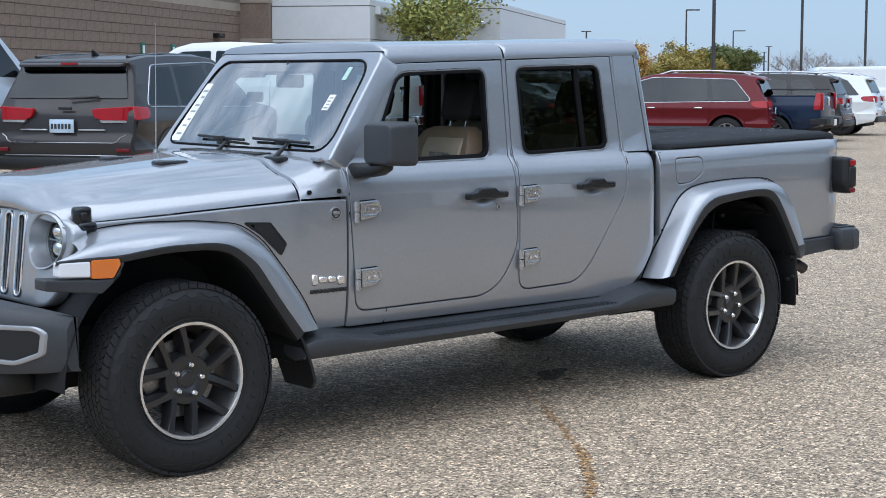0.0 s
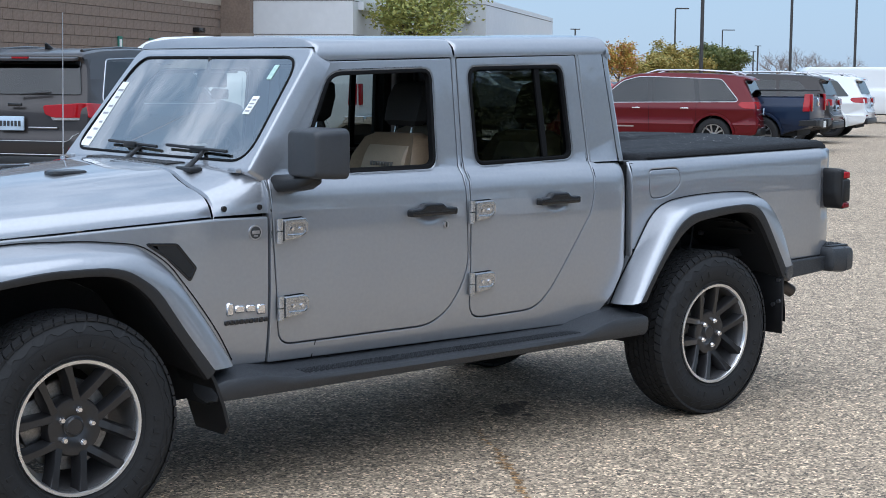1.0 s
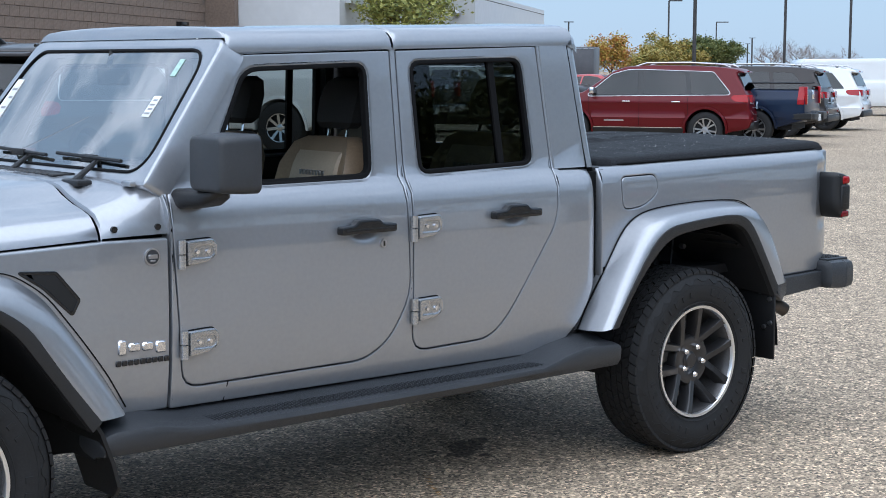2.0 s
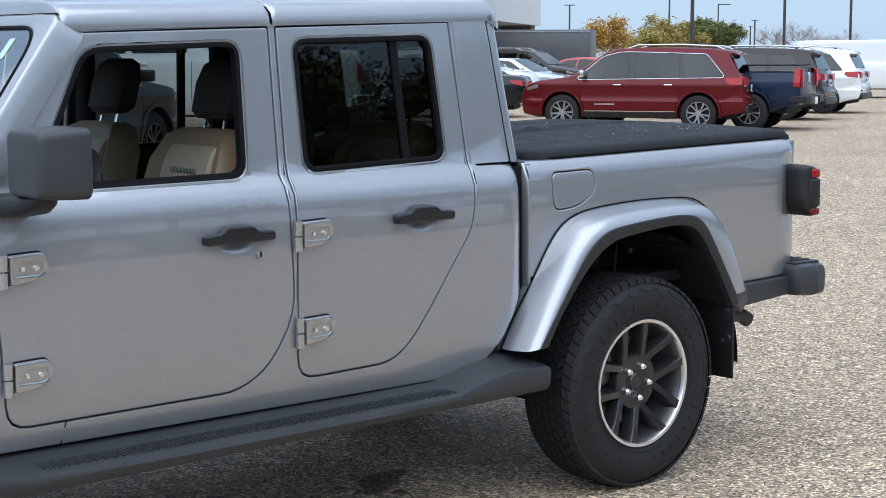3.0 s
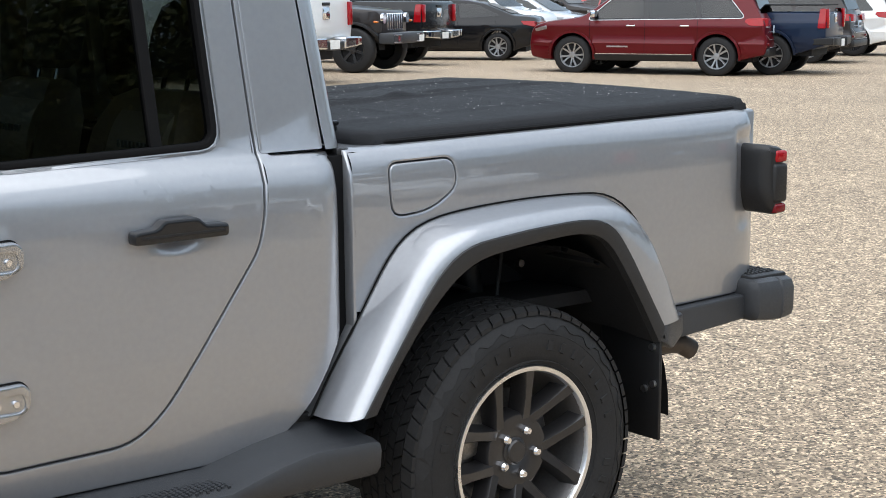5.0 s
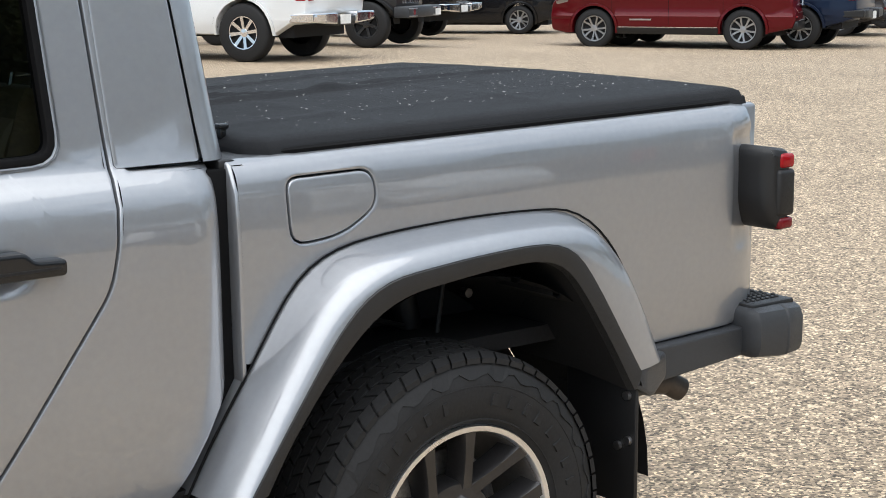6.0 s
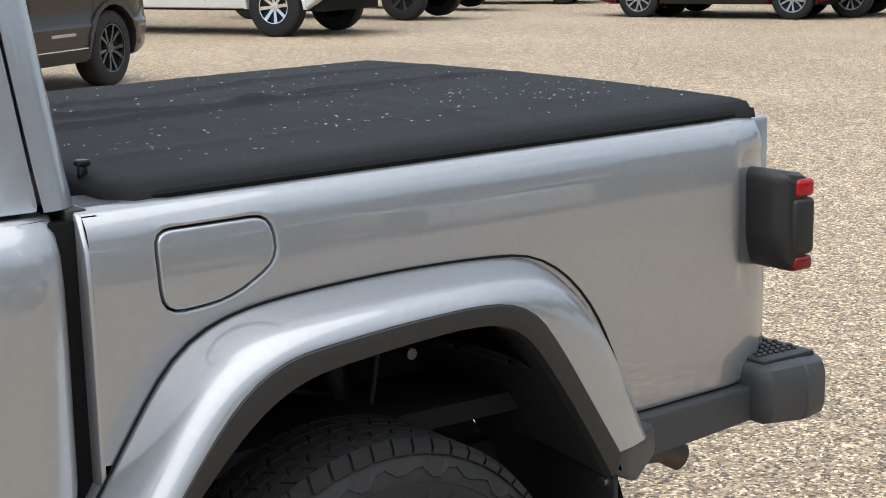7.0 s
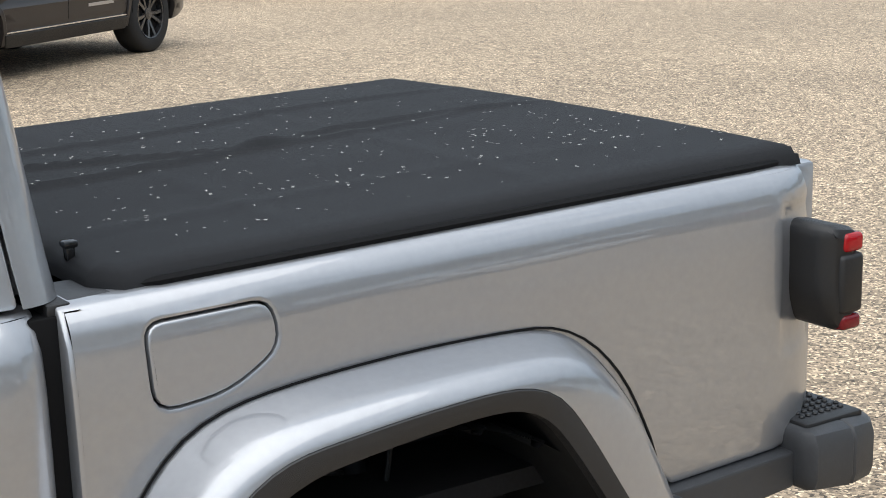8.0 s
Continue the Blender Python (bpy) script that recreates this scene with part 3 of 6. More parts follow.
# stickers inside the windscreen, with unreadable print as bars
stk = part("window_sticker", panel_bm([(0.585, 1.33), (0.685, 1.33), (0.665, 1.62), (0.60, 1.62)], [], lambda u, v, d: screen(u, v, d + 0.002), gap=0, r=0.001, thick=0.002), WHITE, truck, "white paper sticker with dark print")
for i in range(7):
    bm = bmesh.new()
    z = 1.36 + i * 0.036 + 0.004 * (i % 2)
    loft(bm, [[screen(0.60, z, 0.0005), screen(0.60, z + 0.009, 0.0005)], [screen(0.655 - 0.01 * (i % 3), z, 0.0005), screen(0.655 - 0.01 * (i % 3), z + 0.009, 0.0005)]])
    part("print", bm, FADED, stk)
stk = part("inspection_sticker", panel_bm([(-0.545, 1.50), (-0.50, 1.50), (-0.50, 1.572), (-0.545, 1.572)], [], lambda u, v, d: screen(u, v, d + 0.002), gap=0, r=0.001, thick=0.002), WHITE, truck, "small white sticker with print")
for i in range(4):
    bm = bmesh.new()
    z = 1.508 + i * 0.015
    loft(bm, [[screen(-0.54, z, 0.0005), screen(-0.54, z + 0.006, 0.0005)], [screen(-0.508 - 0.006 * (i % 2), z, 0.0005), screen(-0.508 - 0.006 * (i % 2), z + 0.006, 0.0005)]])
    part("print", bm, FADED, stk)
part("toll_tag", panel_bm([(-0.545, 1.64), (-0.515, 1.64), (-0.515, 1.70), (-0.545, 1.70)], [], lambda u, v, d: screen(u, v, d + 0.002), gap=0, r=0.001, thick=0.002), mat("pale_green_film", (0.45, 0.62, 0.55), 0.4), truck, "pale green film tag")

# ---- hood and cowl ----


def hood_section(x, z_off=0.0, crown=1.0):
    ye = interp(x, (-0.5, -0.40, 0.0, 0.62, 0.66, 0.93), (0.645, 0.672, 0.726, 0.792, 0.795, 0.80)) - 0.006
    ze = interp(x, (-0.5, -0.27, 0.32, 0.66, 0.93), (1.058, 1.063, 1.096, 1.114, 1.118)) + z_off
    rise = [(0.0, 0.0), (0.004, 0.018), (0.018, 0.044), (0.05, 0.070), (0.10, 0.085), (0.17, 0.10), (0.24, 0.122), (0.30, 0.148), (0.36, 0.158), (0.5, 0.166)]
    boxy = [(0.0, 0.0), (0.004, 0.030), (0.012, 0.065), (0.024, 0.105), (0.042, 0.135), (0.075, 0.155), (0.13, 0.164), (0.22, 0.168), (0.36, 0.171), (0.5, 0.173)]
    t = min(1.0, max(0.0, (x - 0.64) / 0.24))
    rise = [(a + (c - a) * t, b + (d - b) * t) for (a, b), (c, d) in zip(rise, boxy)]
    half = [(ye - a, ze + b * crown) for a, b in rise] + [(0.0, ze + 0.172 * crown)]
    return [(x, -a, b) for a, b in half] + [(x, a, b) for a, b in reversed(half[:-1])]


bm = bmesh.new()
rings = []
for x, o, c in ((-0.474, -0.012, 0.34), (-0.482, -0.004, 0.36), (-0.484, 0.004, 0.44), (-0.476, 0.006, 0.56), (-0.455, 0.004, 0.70), (-0.42, 0.002, 0.82), (-0.37, 0, 0.91)):
    rings.append([(a + 0.045 * (abs(b) / 0.65) ** 3, b, z) for a, b, z in hood_section(x, o, c)])
for x in np.linspace(-0.3, 0.64, 10):
    rings.append(hood_section(x, 0, interp(x, (-0.38, 0.0, 0.64), (0.93, 0.99, 1.07))))
rings.append(hood_section(0.645, -0.012, 1.07))
loft(bm, rings)
hood = part("hood", bm, SILVER, truck)
bm = bmesh.new()
rings = [hood_section(0.653, -0.012, 1.07), hood_section(0.658, 0, 1.07), hood_section(0.75, 0.0, 1.08), hood_section(0.80, 0.0, 1.07), hood_section(0.86, 0.0, 1.06), hood_section(0.94, 0.0, 1.05)]
loft(bm, rings)
cowl = part("cowl", bm, SILVER, truck)
part("cowl_grille", boxes(*[(0.70 + 0.0 * i, 0.79, -0.36 + 0.05 * i, -0.325 + 0.05 * i, 1.285, 1.302) for i in range(14)], bev=0.004, seg=1), BLACK_PLASTIC, cowl)
for y in (-0.26, 0.24):
    b = part("hood_bumper", boxes((0.23, 0.38, y - 0.045, y + 0.045, 1.255, 1.278), bev=0.012), GLOSS_BLACK, hood)
for s in (-1, 1):
    lt = part("hood_latch", boxes((-0.395, -0.318, s * 0.660, s * 0.712, 1.05, 1.128), (-0.385, -0.300, s * 0.672, s * 0.722, 0.978, 1.066), bev=0.016, seg=3), GLOSS_BLACK, hood)
    part("latch_catch", boxes((-0.372, -0.345, s * 0.70, s * 0.719, 1.07, 1.105), bev=0.004, seg=1), BLACK_PLASTIC, lt)
    part("windscreen_hinge", boxes((0.80, 0.86, s * 0.66, s * 0.72, 1.272, 1.292), bev=0.006), SILVER, truck)
for y0, y1 in ((-0.50, -0.05), (0.02, 0.46)):
    bm = bmesh.new()
    tube(bm, (0.70, y0, 1.275), (0.86, y0 + 0.10, 1.35), 0.013, r2=0.008)
    box(bm, 0.69, 0.75, y0 - 0.06, y0 + 0.06, 1.268, 1.29, 0.008)
    wp = part("wiper", bm, BLACK_PLASTIC, truck)
    bm = bmesh.new()
    a, b = screen(y0 - 0.08, 1.345, -0.012), screen(y1 - 0.08, 1.355, -0.012)
    tube(bm, a, b, 0.007, 8)
    box(bm, a.x - 0.005, a.x + 0.01, y0 + 0.10, y0 + 0.2, 1.34, 1.365, 0.004)
    part("wiper_blade", bm, BLACK_PLASTIC, wp)
bm = bmesh.new()
tube(bm, (0.78, 0.70, 1.27), (0.79, 0.70, 1.93), 0.003, 8, 0.0018)
tube(bm, (0.78, 0.70, 1.24), (0.78, 0.70, 1.28), 0.018, 12, 0.012)
part("antenna", bm, STEEL, truck)

# ---- grille, lamps, front bumper ----
face = rounded([(-0.64, 0.712, 0.08), (0.64, 0.712, 0.08), (0.735, 0.98, 0.06), (0.715, 1.065, 0.05), (0.45, 1.104, 0.05), (-0.45, 1.104, 0.05), (-0.715, 1.065, 0.05), (-0.735, 0.98, 0.06)])
slots = [rounded([(y - 0.029, 0.742), (y + 0.029, 0.742), (y + 0.032, 1.085), (y - 0.032, 1.085)], 0.03) for y in [-0.375 + 0.125 * i for i in range(7)]]
circ = [[(s * 0.575 + 0.108 * math.cos(a), 0.985 + 0.108 * math.sin(a)) for a in [2 * math.pi * i / 32 for i in range(32)]] for s in (-1, 1)]
gm = lambda u, v, d: Vector((-0.482 + 0.34 * max(0, abs(u) - 0.56) + (v - 0.92) * 0.11 + d, u, v))
grille = part("grille", panel_bm(face, slots + circ, gm, gap=0, r=0.012, thick=0.06, step=0.03), SILVER, truck)
for sl in slots:
    part("slot_ring", panel_bm(offset(sl, -0.008), [offset(sl, 0.006)], lambda u, v, d: gm(u, v, d - 0.006), gap=0, r=0.003, thick=0.012), CHROME, grille)
part("grille_screen", panel_bm([(-0.44, 0.73), (0.44, 0.73), (0.44, 1.095), (-0.44, 1.095)], [], lambda u, v, d: gm(u, v, d + 0.016), gap=0, r=0.002, thick=0.01), GLOSS_BLACK, grille)
for s in (-1, 1):
    n = 40

    def ring(x, r):
        """A circle laid along the sloping grille face."""
        out = []
        for i in range(n):
            y, z = s * 0.575 + r * math.cos(2 * math.pi * i / n), 0.985 + r * math.sin(2 * math.pi * i / n)
            out.append((x + 0.34 * max(0, abs(y) - 0.56) + (z - 0.985) * 0.11, y, z))
        return out

    bm = bmesh.new()
    loft(bm, [ring(x, r) for x, r in ((-0.474, 0.118), (-0.487, 0.114), (-0.484, 0.108), (-0.40, 0.094), (-0.37, 0.086))], closed=True)
    lamp = part("headlight", bm, SILVER, truck, "round headlight with projector lenses")
    bm = bmesh.new()
    loft(bm, [ring(x, r) for x, r in ((-0.405, 0.094), (-0.401, 0.080), (-0.375, 0.070), (-0.365, 0.001))], closed=True)
    part("lamp_bowl", bm, GLOSS_BLACK, lamp)
    for z in (0.950, 1.02):
        bm = bmesh.new()
        bmesh.ops.create_uvsphere(bm, u_segments=20, v_segments=10, radius=0.036, matrix=Matrix.Translation((-0.392, s * 0.575, z)))
        part("projector", bm, CHROME, lamp)
    part("lamp_bar", boxes((-0.412, -0.385, s * 0.575 - 0.074, s * 0.575 + 0.074, 0.978, 0.990), bev=0.003, seg=1), CHROME, lamp)
    bm = bmesh.new()
    loft(bm, [ring(x, r) for x, r in ((-0.412, 0.092), (-0.424, 0.078), (-0.432, 0.05), (-0.435, 0.001))], closed=True)
    part("lens", bm, CLEAR_GLASS, lamp)
bm = bmesh.new()
rings = []
for y in np.linspace(-0.86, 0.86, 27):
    k = max(0.0, abs(y) - 0.30) / 0.56
    x0 = -0.84 + 0.32 * k ** 1.5
    e = 0.03 * k ** 3
    rings.append([(x0 + 0.015, y, 0.46 + e), (x0, y, 0.49 + e), (x0, y, 0.685 - e), (x0 + 0.015, y, 0.715 - e), (x0 + 0.04, y, 0.735 - e), (x0 + 0.26 - 0.23 * k, y, 0.74 - e), (x0 + 0.28 - 0.23 * k, y, 0.70), (x0 + 0.28 - 0.23 * k, y, 0.50), (x0 + 0.06, y, 0.455 + e)])
loft(bm, rings, closed=True, caps=True)
bumper = part("front_bumper", bm, GREY_PLASTIC, truck, "dark grey plastic front bumper")
for s in (-1, 1):
    fx = lambda u: -0.84 + 0.32 * (max(0.0, abs(u) - 0.30) / 0.56) ** 1.5
    bz = rounded([(s * 0.36, 0.53), (s * 0.69, 0.505), (s * 0.79, 0.55), (s * 0.80, 0.645), (s * 0.76, 0.668), (s * 0.36, 0.668)], 0.02)
    bz = bz if area(bz) > 0 else bz[::-1]
    bzl = part("fog_bezel", panel_bm(bz, [offset(bz, 0.020)], lambda u, v, d: Vector((fx(u) - 0.012 + d, u, v)), gap=0, r=0.005, thick=0.03, step=0.03), SILVER, bumper, "silver fog lamp surround")
    part("fog_insert", panel_bm(offset(bz, 0.016), [], lambda u, v, d: Vector((fx(u) - 0.004 + d, u, v)), gap=0, r=0.003, thick=0.02, step=0.03, ucuts=[s * (0.4 + 0.04 * i) for i in range(9)]), BLACK_PLASTIC, bumper)
    bm = bmesh.new()
    tube(bm, (fx(0.55) - 0.012, s * 0.55, 0.59), (fx(0.55) + 0.02, s * 0.55, 0.59), 0.048, 24)
    part("fog_lamp", bm, CHROME, bumper)
part("lower_valance", boxes((-0.72, -0.48, -0.60, 0.60, 0.36, 0.50), bev=0.04), BLACK_PLASTIC, truck)
part("front_frame", boxes((-0.55, 0.9, -0.42, 0.42, 0.40, 0.60), bev=0.03), LINER, truck)

# ---- fender flares: rows of body edge, painted lip, lower lip ----
REAR_Q = [(2.845, 0.588), (2.886, 0.660), (2.952, 0.775), (3.022, 0.885), (3.09, 0.990), (3.155, 1.045), (3.25, 1.070), (3.38, 1.083), (3.56, 1.091), (3.72, 1.090), (3.865, 1.083), (3.955, 1.035), (4.035, 0.945), (4.105, 0.80), (4.142, 0.705)]
REAR_P = [(2.904, 0.606), (2.96, 0.688), (3.04, 0.802), (3.115, 0.905), (3.18, 0.973), (3.255, 1.010), (3.46, 1.030), (3.61, 1.038), (3.705, 1.036), (3.775, 1.008), (3.84, 0.92), (3.925, 0.785), (3.980, 0.698)]
REAR_S = [(2.947, 0.606), (3.00, 0.695), (3.09, 0.812), (3.165, 0.890), (3.225, 0.938), (3.30, 0.970), (3.48, 0.990), (3.60, 0.999), (3.69, 0.998), (3.752, 0.970), (3.81, 0.895), (3.89, 0.775), (3.965, 0.650)]
FRONT_Q = [(-0.395, 0.990), (-0.37, 1.008), (-0.30, 1.036), (-0.12, 1.052), (0.133, 1.047), (0.34, 1.025), (0.452, 0.947), (0.563, 0.797), (0.66, 0.659), (0.726, 0.550)]
FRONT_P = [(-0.600, 0.940), (-0.45, 0.946), (-0.31, 0.945), (-0.22, 0.958), (-0.10, 0.970), (0.12, 0.970), (0.215, 0.950), (0.325, 0.875), (0.45, 0.695), (0.564, 0.548)]
FRONT_S = [(-0.600, 0.925), (-0.45, 0.925), (-0.32, 0.915), (-0.24, 0.925), (-0.09, 0.941), (0.11, 0.941), (0.195, 0.923), (0.285, 0.855), (0.41, 0.685), (0.535, 0.515)]


def resample(pts, n):
    p = np.array(pts)
    t = np.concatenate([[0], np.cumsum(np.hypot(*np.diff(p, axis=0).T))])
    q = np.linspace(0, t[-1], n)
    out = np.stack([np.interp(q, t, p[:, 0]), np.interp(q, t, p[:, 1])], 1)
    for _ in range(2):
        out[1:-1] = (out[:-2] + 2 * out[1:-1] + out[2:]) / 4
    return out


def flare(q, p, s_, wf, sgn, name, y_lip=0.937):
    n = 44
    Q, P, S = resample(q, n), resample(p, n), resample(s_, n)
    rows = []
    for (qx, qz), (px, pz), (sx, sz) in zip(Q, P, S):
        yb = wf(qx, min(qz, 1.05)) - 0.012
        ring = [(qx, sgn * (yb - 0.03), qz), (qx, sgn * yb, qz), (qx * 0.9 + px * 0.1, sgn * (yb + 0.01), qz * 0.93 + pz * 0.07 + 0.003)]
        for t, o in ((0.17, 0.36), (0.29, 0.62), (0.35, 0.74), (0.42, 0.82), (0.52, 0.885), (0.74, 0.955), (0.92, 0.992)):
            ring.append((qx + (px - qx) * t, sgn * (yb + (y_lip - yb) * o), qz + (pz - qz) * t))
        ring.append((px, sgn * y_lip, pz))
        rows.append(ring)
    bm = bmesh.new()
    loft(bm, rows)
    fl = part("fender_flare", bm, SILVER, truck, "silver fender flare")
    # dark seam between flare and body
    bm = bmesh.new()
    rows = []
    for i, (qx, qz) in enumerate(Q):
        a, b = Q[max(0, i - 1)], Q[min(n - 1, i + 1)]
        d = np.array([-(b - a)[1], (b - a)[0]])
        d = d / np.hypot(*d) * 0.0028
        yb = wf(qx, min(qz, 1.05)) + 0.0025
        rows.append([(qx + d[0], sgn * yb, qz + d[1]), (qx - d[0] * 0.6, sgn * (yb + 0.001), qz - d[1] * 0.6), (qx - d[0] * 0.6, sgn * (yb - 0.02), qz - d[1] * 0.6)])
    loft(bm, rows)
    part("flare_seam", bm, SEAL, fl)
    rows, inner = [], []
    for (qx, qz), (px, pz), (sx, sz) in zip(Q, P, S):
        rows.append([(px, sgn * (y_lip - 0.006), pz + 0.002), (px, sgn * (y_lip + 0.003), pz - 0.003), (px * 0.5 + sx * 0.5, sgn * (y_lip + 0.004), pz * 0.5 + sz * 0.5), (sx, sgn * (y_lip - 0.004), sz), (sx, sgn * (y_lip - 0.03), sz - 0.004)])
        inner.append([(sx, sgn * (y_lip - 0.03), sz - 0.004), (max(sx, -0.42), sgn * (0.74 if sx > -0.4 else 0.86), sz + 0.012), (max(sx, -0.40), sgn * (0.45 if sx > -0.36 else 0.80), sz + 0.02)])
    bm = bmesh.new()
    loft(bm, rows)
    part("flare_lip", bm, LIP_PLASTIC, fl, "black plastic lip")
    bm = bmesh.new()
    loft(bm, inner)
    part("arch_liner", bm, LINER, fl)
    return fl


for s in (-1, 1):
    flare(REAR_Q, REAR_P, REAR_S, w_bed, s, "rear")
    ff = flare(FRONT_Q, FRONT_P, FRONT_S, w_cab, s, "front")
    # running lamp and turn lamp in the front flare
    m = lambda u, v, d: Vector((u, s * (0.943 - d), v))
    part("running_lamp", panel_bm(rounded([(-0.59, 0.878), (-0.452, 0.868), (-0.452, 0.932), (-0.585, 0.934)], 0.008), [], m, gap=0, r=0.006, thick=0.05), CLEAR_LENS, ff, "white running lamp")
    part("turn_lamp", panel_bm(rounded([(-0.448, 0.862), (-0.352, 0.858), (-0.318, 0.912), (-0.326, 0.935), (-0.448, 0.936)], 0.008), [], m, gap=0, r=0.003, thick=0.05), AMBER, ff, "amber turn lamp")
    part("flare_skirt", panel_bm(rounded([(-0.645, 0.828), (-0.40, 0.797), (-0.315, 0.865), (-0.305, 0.925), (-0.345, 0.855), (-0.45, 0.86), (-0.645, 0.872)], 0.010), [], side(lambda u, v: 0.938, s), gap=0, r=0.008, thick=0.09), GREY_PLASTIC, ff)
    fe = rounded([(3.962, 0.655, 0.01), (3.978, 0.700, 0.01), (4.142, 0.708, 0.02), (4.150, 0.64, 0.02), (4.05, 0.612, 0.02)])
    part("flare_end", panel_bm(fe, [], side(lambda u, v: 0.934 - max(0, u - 4.0) * 0.5, s), gap=0, r=0.010, thick=0.10, step=0.02), GREY_PLASTIC, truck)
    # wheel housings
    for xc, r in ((0.0, 0.56), (R_AXLE, 0.57)):
        bm = bmesh.new()
        n = 24
        rings = [[(xc + 0.02 + r * math.cos(math.pi * i / n), s * y, 0.40 + r * math.sin(math.pi * i / n) - (0.06 if y < 0.5 else 0)) for i in range(n + 1)] for y in (0.87, 0.70, 0.46)]
        loft(bm, rings)
        bm.faces.new([bm.verts.new((xc + 0.02 + r * math.cos(math.pi * i / n), s * 0.455, 0.34 + r * math.sin(math.pi * i / n))) for i in range(n + 1)])
        part("wheel_housing", bm, LINER, truck)
        for k in range(5):
            a0 = 0.35 + 0.24 * k
            bm = bmesh.new()
            loft(bm, [[(xc + 0.02 + (r - d) * math.cos(a0 + da), s * y, 0.40 + (r - d) * math.sin(a0 + da)) for da, d in ((-0.03, -0.004), (-0.018, 0.012), (0.018, 0.012), (0.03, -0.004))] for y in (0.86, 0.66, 0.50)])
            part("liner_rib", bm, LINER, truck)
        for a in (0.35, 0.75, 1.9):
            bm = bmesh.new()
            c = Vector((xc + 0.02 + (r - 0.012) * math.cos(a), s * 0.80, 0.40 + (r - 0.012) * math.sin(a)))
            bmesh.ops.create_uvsphere(bm, u_segments=10, v_segments=6, radius=0.008, matrix=Matrix.Translation(c))
            part("liner_clip", bm, STEEL, truck)
    # mud flaps
    fl = part("mud_flap", boxes((3.975, 3.988, s * 0.68, s * 0.925, 0.352, 0.66), bev=0.005), BLACK_PLASTIC, truck, "black rubber mud flap")
    for y, z in ((0.90, 0.63), (0.905, 0.52), (0.87, 0.50)):
        bm = bmesh.new()
        tube(bm, (3.965, s * y, z), (3.976, s * y, z), 0.011, 10)
        part("flap_bolt", bm, STEEL, fl)
    bm = bmesh.new()
    rings = []
    for z, x, y0, y1 in ((0.62, 0.50, 0.66, 0.915), (0.50, 0.565, 0.66, 0.925), (0.40, 0.60, 0.665, 0.93), (0.32, 0.62, 0.68, 0.93), (0.285, 0.622, 0.70, 0.90)):
        rings.append([(x, s * y0, z), (x, s * y1, z), (x + 0.014, s * y1, z), (x + 0.014, s * y0, z)])
    loft(bm, rings, closed=True, caps=True)
    part("mud_flap", bm, BLACK_PLASTIC, truck, "black rubber mud flap")
    # side step
    bm = bmesh.new()
    rings = []
    for x, zt, yo in ((0.575, 0.475, 0.90), (0.585, 0.500, 0.925), (0.62, 0.514, 0.94), (0.78, 0.514, 0.945), (0.93, 0.490, 0.945), (1.4, 0.490, 0.945), (2.2, 0.496, 0.945), (2.52, 0.500, 0.945), (2.66, 0.538, 0.945), (2.76, 0.555, 0.945), (2.93, 0.552, 0.945), (2.955, 0.543, 0.94), (2.962, 0.52, 0.92)):
        zb = 0.408 + (x - 0.6) * 0.013
        ring = [(0.765, zt + 0.022), (0.80, zt + 0.014), (0.835, zt), (0.905, zt - 0.004), (yo - 0.006, zt - 0.012), (yo, zt - 0.028), (yo - 0.004, zb + 0.035), (yo - 0.02, zb + 0.012), (0.86, zb), (0.79, zb + 0.012), (0.76, zb + 0.03)]
        rings.append([(x, s * y, z) for y, z in ring])
    loft(bm, rings, closed=True, caps=True)
    step = part("side_step", bm, GREY_PLASTIC, truck, "dark grey plastic side step with treads")
    bm = bmesh.new()
    for i in range(110):
        x = 1.0 + i * 0.0145
        zt = 0.4895 + (x - 1.0) * 0.0065
        for j in range(6):
            y = 0.834 + j * 0.0135 + (i % 2) * 0.006
            box(bm, x, x + 0.007, s * y, s * (y + 0.007), zt - 0.006, zt + 0.0012)
    part("step_tread", bm, GREY_PLASTIC, step)
    part("step_bracket", boxes((1.1, 1.14, s * 0.5, s * 0.86, 0.415, 0.45), (2.2, 2.24, s * 0.5, s * 0.86, 0.42, 0.46)), LINER, truck)
    # tail lamps
    hs = rounded([(4.474, 1.035, 0.03), (4.506, 0.970, 0.03), (4.562, 0.964, 0.02), (4.562, 1.176, 0.02), (4.474, 1.190, 0.03)])
    taper = lambda u, v: 0.888 - max(0, 4.505 - u) * 0.6
    tl = part("tail_lamp", panel_bm(hs, [], side(taper, s), gap=0, r=0.022, thick=0.12, step=0.02), BLACK_PLASTIC, truck, "black tail lamp housing with red lenses")
    for z0, z1, mt in ((1.130, 1.168, RED_LENS), (0.972, 1.004, DARK_RED_LENS)):
        part("lens", boxes((4.514, 4.568, s * 0.78, s * 0.893, z0, z1), bev=0.010, seg=3), mt, tl, "red lens")
    part("lamp_plate", boxes((4.505, 4.570, s * 0.78, s * 0.895, 1.006, 1.128), bev=0.012, seg=3), BLACK_PLASTIC, tl)
    # rear bumper corner
    bm = bmesh.new()
    rings = []
    for x, y1, z0, z1 in ((4.470, 0.82, 0.650, 0.740), (4.474, 0.85, 0.638, 0.752), (4.486, 0.866, 0.630, 0.760), (4.58, 0.874, 0.622, 0.760), (4.585, 0.870, 0.622, 0.758), (4.590, 0.874, 0.622, 0.760), (4.65, 0.866, 0.626, 0.756), (4.684, 0.835, 0.634, 0.750), (4.702, 0.72, 0.64, 0.745), (4.706, 0.45, 0.645, 0.745)):
        y0 = 0.40
